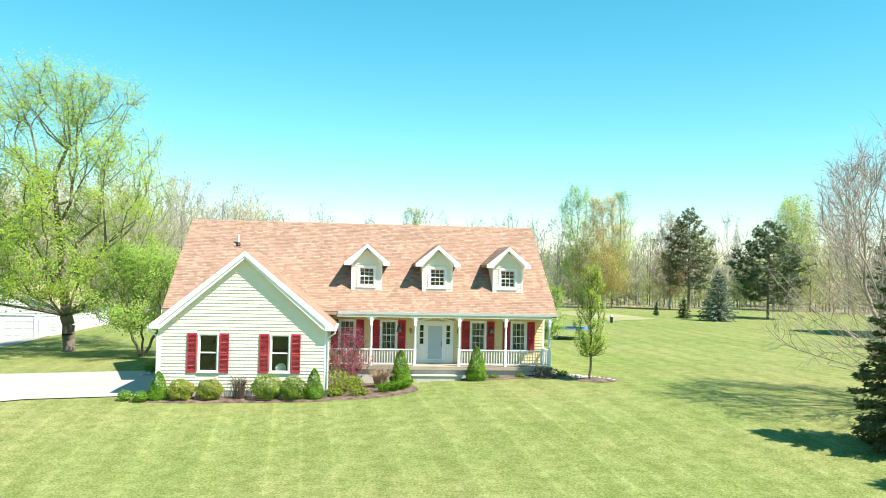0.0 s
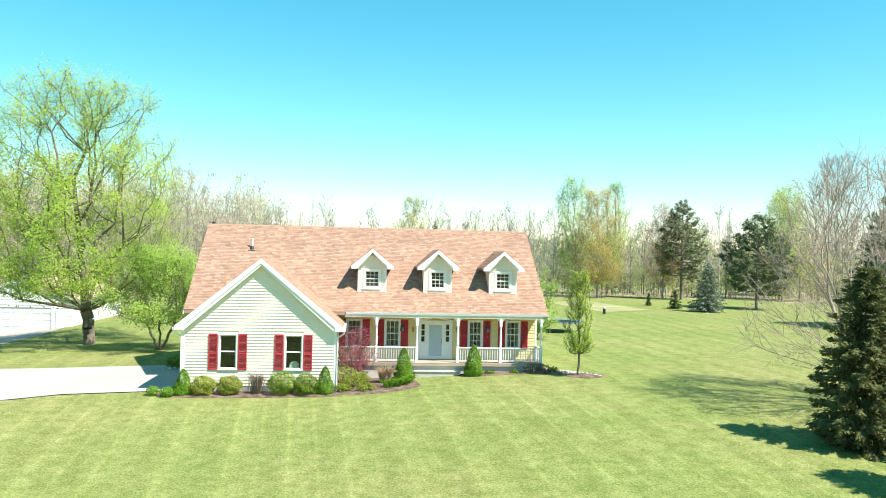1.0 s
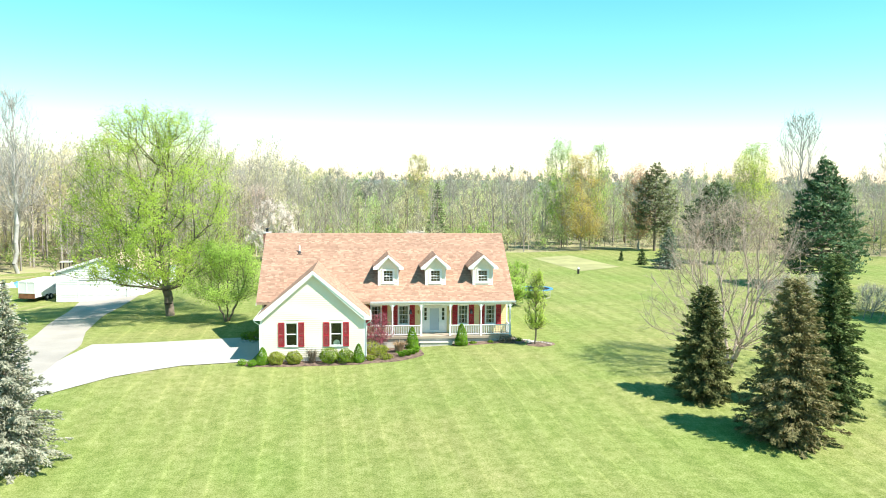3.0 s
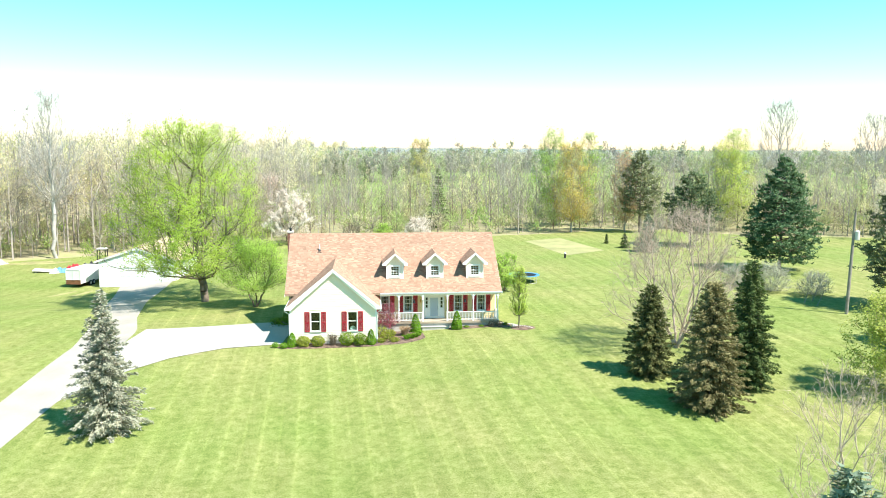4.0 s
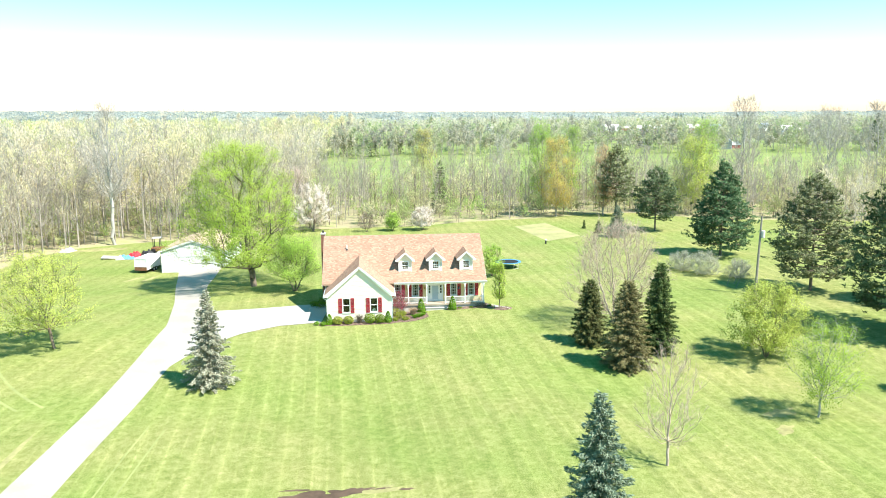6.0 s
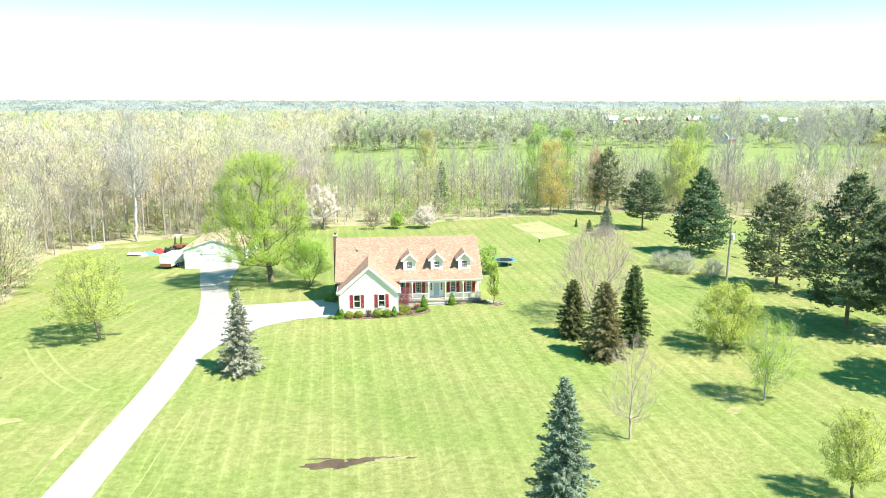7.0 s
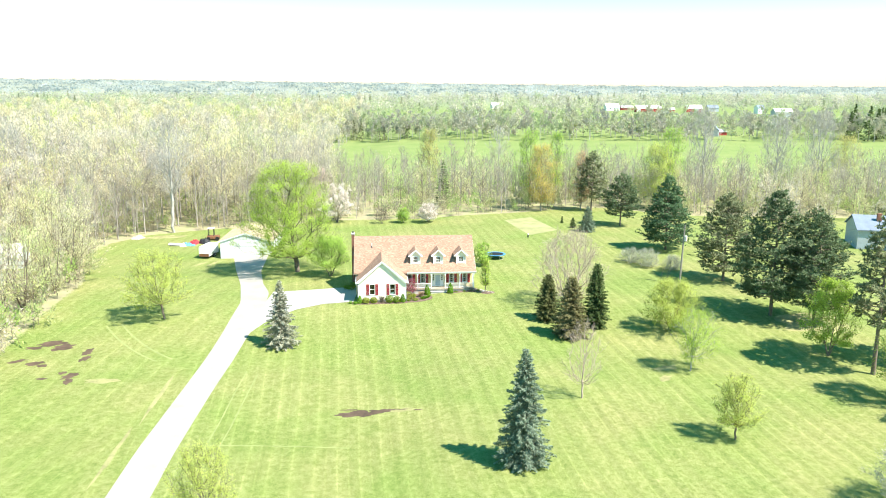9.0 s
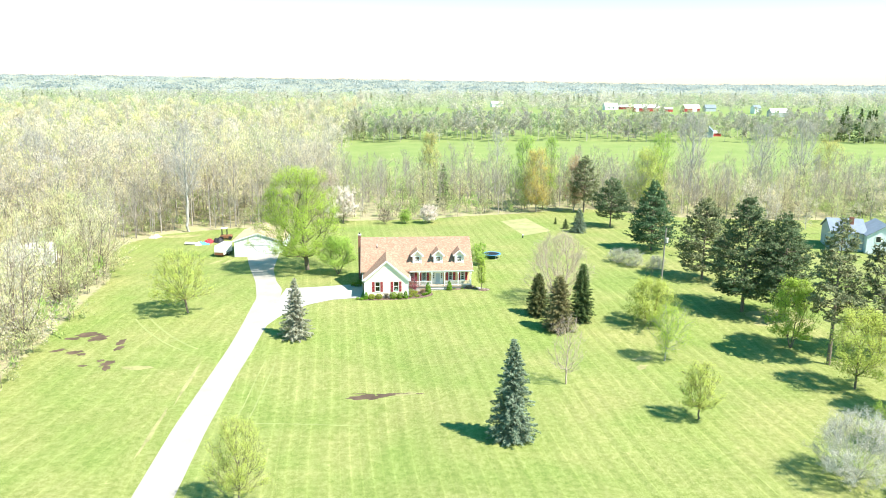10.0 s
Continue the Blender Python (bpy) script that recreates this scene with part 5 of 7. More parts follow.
for k, (u, w, h, kind) in enumerate([(-13.05, 0.98, 1.25, 2), (-12.05, 1.2, 0.98, 1), (-10.78, 1.2, 1.0, 1), (-8.25, 1.4, 1.22, 0), (-7.05, 1.3, 1.08, 0), (-6.1, 0.95, 1.35, 2)]):
    x, y = local(u, -5.72)
    if kind == 2:
        shrub(x, y, w, h, 50 + k, CONE, "bright green cone-shaped dwarf conifer by the garage wall", 5000, 0.034, True, name="dwarf_conifer")
    else:
        shrub(x, y, w, h, 50 + k, BUSHY if kind else BUSH, "rounded yellow-green clipped shrub below a window", 4200, 0.036)
for k, (u, v, w, h) in enumerate([(-14.5, -5.75, 0.62, 0.45), (-13.75, -6.05, 0.7, 0.48)]):
    shrub(*local(u, v), w, h, 60 + k, CONE, "low round green shrub at the bed's end", 900, 0.035)
tuft(*local(-9.45, -5.6), 1.3, 1.15, 62, TWIG, "leafless twiggy shrub by the garage", 120, "bare_shrub", 0.008)
for k, u in enumerate((-1.95, 1.95)):
    shrub(*local(u, -2.25), 1.12, 1.68, 64 + k, CONE, "bright green cone-shaped dwarf conifer beside the porch steps", 6500, 0.036, True, name="dwarf_conifer")
x, y = local(-4.55, -2.15)
broadleaf(x, y, 66, 2.85, 2.5, PURPLE, BARK, "purple-red ornamental maple before the porch rail", 3400, 0.042, 0.06, "ornamental_maple", n=130, twigs=5, reach=0.35, low=0.25, stems=3, trunk=0.018, top=0.6, fine=0.006)
for k, (u, v, w, h, lf) in enumerate([(-5.15, -3.2, 1.1, 1.0, BUSHY), (-4.7, -4.4, 1.1, 0.75, BUSHY), (-4.0, -5.3, 0.8, 0.4, BUSHY), (-5.2, -5.3, 0.7, 0.4, BUSHY), (-4.2, -3.5, 0.8, 0.7, BUSHY)]):
    shrub(*local(u, v), w, h, 70 + k, lf, "loose golden-green shrub in the mulch bed", 750, 0.05, False, 0.3)
tuft(*local(-3.0, -3.4), 1.3, 0.95, 76, STRAW, "clump of dry straw-coloured ornamental grass", 240)
for k, (u, v) in enumerate([(-2.9, -4.9), (-2.4, -4.7), (-2.05, -4.4), (-1.75, -3.9)]):
    tuft(*local(u, v), 1.0, 0.46 + 0.05 * (k % 2), 77 + k, CONE, "clump of green perennial leaves in mulch", 110, "perennial", 0.012)
for k, (u, v, w, h) in enumerate([(2.9, -2.0, 0.5, 0.2), (5.4, -1.95, 0.9, 0.55), (6.0, -1.9, 0.8, 0.5), (6.6, -1.7, 0.6, 0.3), (4.3, -2.0, 0.4, 0.2)]):
    shrub(*local(u, v), w, h, 82 + k, TWIG if k in (1, 2) else BUSH, "low dark twiggy plant at the porch end", 320, 0.05, False, 0.3)
# planting in the shade beside the driveway
for k, (u, v, w, h) in enumerate([(-14.6, 2.6, 1.3, 0.9), (-15.4, 3.4, 1.1, 0.7), (-14.3, 4.0, 1.2, 1.1)]):
    shrub(*local(u, v), w, h, 90 + k, BUSH, "dark green shrub in the shaded side bed", 700, 0.06, False, 0.25)
for k in range(6):
    stone(*local(-15.9 + 0.35 * k, 2.2 + 0.25 * (k % 3)), 0.2, 60 + k, "large pale stone in the side bed")

# ---- trees near the house ----
broadleaf(-26.9, 61.8, 11, 20.7, 19.8, LEAF_SPRING, BARK, "tall maple with fresh yellow-green spring leaves", 78000, 0.085, 0.3, "maple_tree", n=760, twigs=6, reach=0.85, low=0.17, belly=0.6, trunk=0.022, top=0.52, shift=(-1.2, -0.3), up=0.2, fine=0.013, inner=0.15, lumps=0.11, wide_top=0.93, straight=0.62)
broadleaf(-20.0, 57.5, 12, 7.2, 7.8, LEAF_GREEN, BARK, "small round green-leaved tree with several stems", 24000, 0.07, 0.26, n=280, twigs=6, reach=0.7, low=0.3, stems=3, trunk=0.022, top=0.55, belly=0.6, up=0.5, lumps=0.1)
broadleaf(-41.2, 31.0, 13, 10.4, 10.0, LEAF_YELLOW, BARK, "thin spring tree with yellow-green leaves", 17000, 0.08, 0.14, n=300, twigs=5, reach=0.9, low=0.22, trunk=0.016, top=0.6, belly=0.7, shift=(-1.0, -0.4))
broadleaf(17.6, 2.6, 14, 9.0, 5.0, LEAF_SPRING, TANBARK, "slender leafless young tree on the lawn", 0, n=120, twigs=5, reach=0.8, sprigs=5, low=0.2, trunk=0.012, top=0.85, up=0.9, fine=0.011)
broadleaf(20.8, 37.2, 15, 11.6, 11.8, TWIG, TANBARK, "wide bare tree with spreading tan branches and twigs", 0, n=460, twigs=5, sprigs=7, reach=1.1, low=0.16, trunk=0.022, stems=4, top=0.5, belly=0.55, up=0.35, fine=0.013, inner=0.4, lumps=0.1)
broadleaf(34.1, 26.5, 16, 7.6, 8.2, LEAF_YELLOW, BARK, "bushy yellow-green tree with many stems", 17000, 0.09, 0.18, fine=0.008, n=240, twigs=5, reach=0.85, low=0.14, stems=4, trunk=0.016, top=0.6, belly=0.65)
broadleaf(32.8, 11.8, 17, 8.4, 6.0, LEAF_SPRING, BARKPALE, "birch with pale trunk and drooping twigs", 13000, 0.06, 0.16, "birch_tree", n=170, twigs=5, reach=0.9, low=0.22, trunk=0.012, top=0.85, droop=0.9, shift=(0.6, 0.0))
broadleaf(31.7, -8.0, 18, 6.6, 5.2, LEAF_YELLOW, BARK, "small yellow-green tree on the lawn", 12000, 0.06, 0.12, n=200, twigs=5, reach=0.7, low=0.24, trunk=0.016, top=0.65, up=0.6)
broadleaf(7.9, 43.6, 19, 5.7, 1.75, LEAF_SPRING, BARK, "young columnar pear tree in a mulch ring", 10000, 0.045, 0.06, n=150, twigs=5, reach=0.4, low=0.2, trunk=0.011, top=0.9, up=1.1, belly=0.55, inner=0.2)
broadleaf(8.0, 63.5, 20, 4.4, 4.2, LEAF_GREEN, BARK, "bright green small tree behind the house", 7000, 0.07, 0.1, n=120, twigs=5, reach=0.5, low=0.12, stems=3, trunk=0.02, top=0.6)
broadleaf(-17.2, -27.5, 26, 8.4, 5.6, LEAF_YELLOW, BARK, "thin yellow-green tree beside the driveway", 16000, 0.052, 0.14, n=220, twigs=5, reach=0.8, sprigs=2, low=0.2, trunk=0.012, top=0.85, up=0.9)
broadleaf(52.9, 17.6, 27, 10.2, 7.6, LEAF_SPRING, BARK, "young green tree under the pines", 16000, 0.1, 0.2, n=220, twigs=5, reach=0.9, low=0.18, trunk=0.015, stems=3, top=0.65, up=0.7)
broadleaf(54.8, 2.0, 28, 10.2, 9.0, LEAF_YELLOW, BARK, "yellow-green tree at the lawn's edge", 14000, 0.105, 0.24, fine=0.009, n=220, twigs=5, reach=0.9, low=0.2, trunk=0.016, top=0.7)
broadleaf(43.0, -22.5, 29, 6.8, 9.5, GREYBLOOM, BARKPALE, "grey-white flowering shrub tree", 17000, 0.055, 0.13, n=420, twigs=5, sprigs=5, reach=0.8, low=0.06, stems=6, trunk=0.013, top=0.6, fine=0.012)
broadleaf(60.5, -8.0, 281, 13.5, 9.5, LEAF_SPRING, BARK, "leafy green tree at the plot's edge", 20000, 0.115, 0.22, n=280, twigs=5, low=0.2, trunk=0.016)
broadleaf(51.5, -15.0, 282, 5.2, 7.0, LEAF_SPRING, BARK, "round green bush at the lawn's edge", 13000, 0.07, 0.12, n=200, twigs=5, reach=0.7, low=0.06, stems=5, trunk=0.015, top=0.6)
broadleaf(49.0, -28.0, 30, 5.0, 7.5, LEAF_SPRING, BARK, "low green bush at the lawn's edge", 13000, 0.07, 0.12, n=200, twigs=5, reach=0.7, low=0.06, stems=5, trunk=0.015, top=0.6)
for k, (x, y, h, w, n) in enumerate([(39.5, 63.5, 3.2, 5.0, 6500), (37.0, 67.0, 2.8, 4.6, 4500), (43.5, 61.0, 2.6, 4.0, 3000)]):
    broadleaf(x, y, 40 + k, h, w, GREYBUSH, BARKPALE, "pale grey-green wild bush by the pole", n, 0.055, 0.12, "bush", n=200, twigs=5, sprigs=3, reach=0.55, low=0.05, stems=6, trunk=0.015, top=0.6)
for k, (x, y, h, w, lf, n) in enumerate([(-26.5, 111.5, 9.6, 9.5, BLOSSOM, 18000), (-3.7, 111.5, 4.6, 5.2, BLOSSOM, 7000), (-10.0, 111.2, 3.6, 4.0, LEAF_GREEN, 3800), (-15.2, 110.1, 3.8, 3.8, TWIG, 300)]):
    broadleaf(x, y, 46 + k, h, w, lf, BARK, ("white-pink blossoming fruit tree", "small pale-blossoming fruit tree", "small round green fruit tree", "small leafless fruit tree")[k] + " at the back lawn's edge", n, 0.095, 0.13, "fruit_tree", n=170, twigs=5, sprigs=2 if k == 3 else 0, reach=0.65, low=0.18, stems=2, trunk=0.02, top=0.65)

spruce(-21.4, 21.3, 21, 9.8, 5.6, NEEDLE_GREY, "grey-green blue spruce beside the driveway", 40, dense=3.8, size=0.125, ragged=0.2)
spruce(9.4, -13.8, 22, 11.9, 5.8, NEEDLE_BLUE, "tall blue spruce alone on the lawn", 54, dense=5.2, size=0.12, taper=0.72, ragged=0.18)
spruce(16.7, 30.5, 23, 7.2, 4.3, NEEDLE_OLIVE, "short olive-brown spruce in a cluster of three", 38, dense=5.4, size=0.12, taper=0.56, ragged=0.15)
spruce(19.3, 24.0, 24, 9.0, 5.6, NEEDLE_BROWN, "browned spruce in a cluster of three", 44, dense=5.4, size=0.12, taper=0.56, ragged=0.15)
spruce(23.5, 28.2, 25, 9.6, 4.4, NEEDLE, "dark green spruce in a cluster of three", 44, dense=5.2, size=0.12, taper=0.56, ragged=0.15)
spruce(33.6, 98.0, 261, 6.2, 4.8, NEEDLE_BLUE, "blue spruce on the back lawn", 28, dense=1.6, taper=0.7)
spruce(31.0, 103.0, 262, 2.6, 2.0, NEEDLE, "very small green spruce on the back lawn", 14, dense=1.6)
spruce(29.2, 109.0, 263, 1.8, 0.8, NEEDLE, "tiny spruce sapling on the back lawn", 10, dense=1.6)
pine(51.0, 33.0, 31, 19.4, 11.8, NEEDLE_PINE, "large dark green pine beside the lawn", clear=0.14, limbs=112, gaps=0.12)
pine(56.0, 29.5, 32, 16.6, 9.6, NEEDLE_PINE, "large dark green pine beside the lawn", clear=0.14, limbs=84, gaps=0.12)
pine(50.3, 53.0, 33, 15.6, 10.6, NEEDLE_DULL, "olive-green pine beside the lawn", clear=0.12, limbs=88, gaps=0.12)
pine(46.7, 78.5, 34, 15.6, 11.8, NEEDLE_FRESH, "broad dark green pine on the back lawn", clear=0.10, limbs=120, top=1.3)
pine(42.8, 105.9, 35, 12.6, 9, NEEDLE_PINE, "dark green pine near the woods", limbs=64)
pine(55.5, 11.0, 36, 21.0, 7.6, NEEDLE_DULL, "tall thin pine with bare lower trunk", clear=0.3, limbs=84, gaps=0.12)
pine(64.0, 14.0, 37, 17.5, 9.5, NEEDLE_DULL, "tall pine at the plot's edge", clear=0.2, limbs=70, gaps=0.12)
pine(61.5, 44.0, 38, 14.5, 10, NEEDLE_PINE, "pine behind the larger pines", clear=0.1, limbs=64)
for k, (x, y) in enumerate([(122, 134), (119, 130)]):
    spruce(x, y, 270 + k, 7.5 - 2 * k, 5.5, NEEDLE, "dark spruce beyond the neighbouring house", 24, dense=1.4)

# ---- woods ----
def spring_leaves(name, stops, patch=0.25, vary=0.3):
    """Buds and young leaves of a wood: every tree has its own hue, and leaves differ a little."""
    m = bpy.data.materials.new(name)
    m.use_nodes = True
    nt = m.node_tree
    nt.nodes.remove(nt.nodes["Principled BSDF"])
    geo = nd(nt, "NewGeometry")
    at = nt.nodes.new("ShaderNodeAttribute")
    at.attribute_name = "tree_tone"
    n = nd(nt, "TexNoise", Scale=patch, Detail=2.0)
    nt.links.new(geo.outputs["Position"], n.inputs["Vector"])
    col = ramp(nt, at.outputs["Fac"], stops)
    f = calc(nt, "ADD", calc(nt, "MULTIPLY", geo.outputs["Random Per Island"], vary), calc(nt, "MULTIPLY_ADD", n.outputs[0], 0.5, 0.75 - vary / 2))
    comb = nd(nt, "CombineXYZ")
    for k in range(3):
        nt.links.new(f, comb.inputs[k])
    col = mix(nt, 1.0, col, comb.outputs[0], "MULTIPLY")
    d, t = nd(nt, "BsdfDiffuse"), nd(nt, "BsdfTranslucent")
    nt.links.new(col, d.inputs["Color"])
    nt.links.new(col, t.inputs["Color"])
    ms = nt.nodes.new("ShaderNodeMixShader")
    nt.links.new(d.outputs[0], ms.inputs[1])
    nt.links.new(t.outputs[0], ms.inputs[2])
    nt.links.new(ms.outputs[0], nt.nodes["Material Output"].inputs["Surface"])
    return m


SPRINGWOOD = spring_leaves("spring_wood_leaves", [(0.0, (0.55, 0.50, 0.43)), (0.2, (0.66, 0.58, 0.46)), (0.42, (0.72, 0.63, 0.40)), (0.62, (0.68, 0.66, 0.34)), (0.82, (0.56, 0.63, 0.28)), (1.0, (0.42, 0.53, 0.20))])
GREYWOOD = spring_leaves("grey_budding_twigs", [(0.0, (0.49, 0.44, 0.39)), (0.5, (0.58, 0.52, 0.43)), (0.8, (0.62, 0.56, 0.39)), (1.0, (0.58, 0.59, 0.32))])
BROWNWOOD = spring_leaves("brown_grey_twigs", [(0.0, (0.36, 0.315, 0.275)), (0.5, (0.44, 0.385, 0.32)), (0.85, (0.48, 0.44, 0.29)), (1.0, (0.46, 0.48, 0.25))])
BRUSH = spring_leaves("undergrowth_leaves", [(0.0, (0.44, 0.39, 0.29)), (0.4, (0.48, 0.46, 0.26)), (1.0, (0.40, 0.53, 0.16))])
FARWOOD = spring_leaves("far_spring_woods", [(0.0, (0.40, 0.37, 0.33)), (0.3, (0.47, 0.445, 0.33)), (0.55, (0.47, 0.48, 0.295)), (0.8, (0.39, 0.455, 0.25)), (1.0, (0.30, 0.37, 0.215))], 0.06, 0.15)
# Aerial haze is painted into this blue-grey leaf colour.
HAZEWOOD = spring_leaves("haze_tinted_horizon_leaves", [(0.0, (0.36, 0.385, 0.37)), (0.5, (0.42, 0.44, 0.40)), (1.0, (0.34, 0.385, 0.395))], 0.01)
ORANGE = leafy("orange_brown_young_leaves", (0.38, 0.29, 0.08), (0.62, 0.50, 0.17), 0.5, 0.3, 0.1)
RUST = leafy("rusty_young_leaves", (0.36, 0.22, 0.12), (0.58, 0.38, 0.24), 0.5, 0.3, 0.1)
PALEBUD = leafy("pale_grey_buds", (0.40, 0.36, 0.29), (0.58, 0.53, 0.43), 0.5, 0.3, 0.1)
OLIVEBUD = leafy("olive_gold_buds", (0.36, 0.34, 0.12), (0.56, 0.52, 0.22), 0.5, 0.3, 0.1)


def variant(seed, height, width, leaves, size, n=40, twigs=5, reach=1.1, low=0.3, belly=0.7, trunk=0.010, spread=0.3, fine=0.018, up=0.6, top=0.9, stems=1, k=8, slim=0.27):
    """A woodland tree: trunk and limbs, fine twigs, buds or leaves."""
    rng = np.random.default_rng(seed)
    N, par, carried, m = skeleton(rng, height, width, low, n, belly, top, (0.0, 0.0), stems, 0.3, k=k)
    rad = np.maximum(trunk * height * (carried / carried[0]) ** 0.55, fine)
    keep = np.arange(1, len(N))
    wv, wf = branch_quads(N[par[keep]], N[keep], np.minimum(rad[par[keep]], rad[keep] * 1.4), rad[keep], 3)
    q, e = sprays(rng, N, par, m, twigs, reach, up)
    tv, tf = slivers(rng, q, e, np.full(len(q), fine * 1.1))
    i = rng.integers(0, len(q), leaves)
    c = q[i] + (e - q)[i] * rng.uniform(0.1, 1.15, (leaves, 1)) + rng.normal(size=(leaves, 3)) * spread
    along = (e - q)[i]
    along = along / np.linalg.norm(along, axis=1, keepdims=True)
    lv, lf = leaf_quads(rng, c, size * 1.4, along, slim, outward(rng, c, (0, 0, height * 0.4), 0.35, 1.0, 0.7))
    return wv, wf, np.concatenate([tv, lv]), np.concatenate([tf, lf + len(tv)])


def crown_variant(seed, h, w, n, size, lobes=6, low=0.48):
    """A tree seen from afar: trunk, limbs and a lobed crown of loose leaf clumps."""
    rng = np.random.default_rng(seed)
    az = np.arange(lobes) * 2.4 + rng.uniform(-0.5, 0.5, lobes)
    t = (np.arange(lobes) + rng.uniform(0, 0.9, lobes)) / lobes
    off = w * 0.27 * np.sqrt(np.maximum(0.05, 1 - t ** 2)) * rng.uniform(0.7, 1.25, lobes)
    cs = np.stack([np.cos(az) * off, np.sin(az) * off, h * (low + (0.87 - low) * t)], axis=1)
    rs = w * rng.uniform(0.17, 0.27, lobes)
    k = rng.integers(0, lobes, n)
    d = rng.normal(size=(n, 3)) + np.array([0, 0, 0.25])
    d /= np.linalg.norm(d, axis=1, keepdims=True)
    c = cs[k] + d * rs[k][:, None] * rng.uniform(0.3, 1.12, (n, 1)) ** 0.6 * np.array([1, 1, 1.1])
    p0 = np.concatenate([[(0, 0, 0)], np.tile([(0, 0, h * 0.3)], (lobes, 1))])
    p1 = np.concatenate([[(0, 0, h * 0.7)], cs])
    wv, wf = branch_quads(p0, p1, np.full(lobes + 1, 0.009 * h), np.full(lobes + 1, 0.003 * h), 3)
    lv, lf = shell_quads(rng, c, d * 0.45 + outward(rng, c, (0, 0, h * 0.4), 0.1, 1.0, 0.9), size)
    return wv, wf, lv, lf


def conifer_variant(seed, height, width, n, size):
    rng = np.random.default_rng(seed)
    wv, wf = branch_quads([(0, 0, 0)], [(0, 0, height * 0.95)], [height * 0.014], [0.02], 4)
    t = rng.uniform(0.08, 1, n) ** 1.1
    az = rng.uniform(0, 6.28, n)
    r = width / 2 * (1 - t) ** 0.85 * rng.uniform(0.3, 1.1, n) ** 0.6 * (1 + 0.25 * np.sin(t * 60))
    c = np.stack([np.cos(az) * r, np.sin(az) * r, t * height - r * 0.2], axis=1)
    along = np.stack([np.cos(az), np.sin(az), np.full(n, -0.25)], axis=1)
    lv, lf = leaf_quads(rng, c, size, along, 0.5, outward(rng, c, (0, 0, 0), 0.3, 0.0))
    return wv, wf, lv, lf


def wood(name, places, variants, bark, leaf, label, seed, lo=0.75, hi=1.15, tones=(0.0, 1.0)):
    """Many trees as one mass: places is an array of x, y."""
    rng = np.random.default_rng(seed)
    V, F, L, T, base = [], [], [], [], 0
    for x, y in places:
        wv, wf, lv, lf = variants[rng.integers(len(variants))]
        a, s = rng.uniform(0, 6.28), rng.uniform(lo, hi)
        R = np.array([[math.cos(a), -math.sin(a), 0], [math.sin(a), math.cos(a), 0], [0, 0, rng.uniform(0.9, 1.12)]]) * s
        V.append(np.concatenate([wv, lv]) @ R.T + np.array([x, y, gz1(x, y) - 0.1]))
        F.append(wf + base)
        L.append(lf + base + len(wv))
        T.append(np.full(len(wv) + len(lv), rng.uniform(*tones)))
        base += len(wv) + len(lv)
    F, L = np.concatenate(F), np.concatenate(L)
    ob = quad_mesh(name, np.concatenate(V), F, bark, None, True, L)
    ob.data.materials.append(leaf)
    ob.data.polygons.foreach_set("material_index", np.concatenate([np.zeros(len(F), dtype=np.int32), np.ones(len(L), dtype=np.int32)]))
    tone = ob.data.attributes.new("tree_tone", "FLOAT", "POINT")
    tone.data.foreach_set("value", np.concatenate(T).astype(np.float32))
    return tagged(ob, label, "woods", kind="stuff")


def scatter(seed, x0, x1, y0, y1, spacing, inside):
    rng = np.random.default_rng(seed)
    out = []
    for x in np.arange(x0, x1, spacing):
        for y in np.arange(y0, y1, spacing):
            px, py = x + rng.uniform(-0.48, 0.48) * spacing, y + rng.uniform(-0.48, 0.48) * spacing
            if inside(px, py):
                out.append((px, py))
    out = np.array(out)
    rng.shuffle(out)
    return out


def west_edge(y):
    """How far east the western woods reach."""
    return float(np.interp(y, WEST_Y, WEST_X))


def in_west(x, y):
    return x < west_edge(y) - 1 and not (-95 < x < -81 and 63 < y < 75)


def near_wedge(x, y):
    return x > -0.62 * (y + 130) - 20


TALL = [variant(200 + k, 20, 11, 1500, 0.145, 42, 5, 1.4, low=0.34, trunk=0.011, k=6) for k in range(6)]
GREYV = [variant(210 + k, 18, 9, 420, 0.11, 40, 9, 1.5, low=0.3, trunk=0.010, up=0.8, k=6) for k in range(5)]
SMALLV = [variant(220 + k, 12.5, 10.5, 1500, 0.13, 46, 5, 1.3, low=0.12, trunk=0.013, belly=0.6, stems=2, k=5) for k in range(6)]
LIGHTV = [variant(225 + k, 12.5, 10, 640, 0.19, 26, 4, 1.3, low=0.12, trunk=0.013, belly=0.6, k=5) for k in range(6)]
THIN = [variant(230 + k, 13, 5.4, 150, 0.13, 20, 11, 1.35, low=0.22, trunk=0.008, up=1.0, fine=0.016, top=0.9, k=4) for k in range(6)]
UNDER = [variant(240 + k, 3.4, 4.6, 160, 0.18, 7, 6, 1.0, low=0.02, trunk=0.01, belly=0.5, fine=0.014, spread=0.28, k=2) for k in range(5)]
INNERV = [variant(255 + k, 20, 12, 920, 0.215, 18, 5, 1.7, low=0.36, fine=0.022, spread=0.5, k=4) for k in range(6)]
DEEPV = [variant(250 + k, 19, 12.5, 440, 0.33, 9, 3, 1.8, low=0.4, fine=0.03, spread=0.65, k=3, slim=0.36) for k in range(6)]

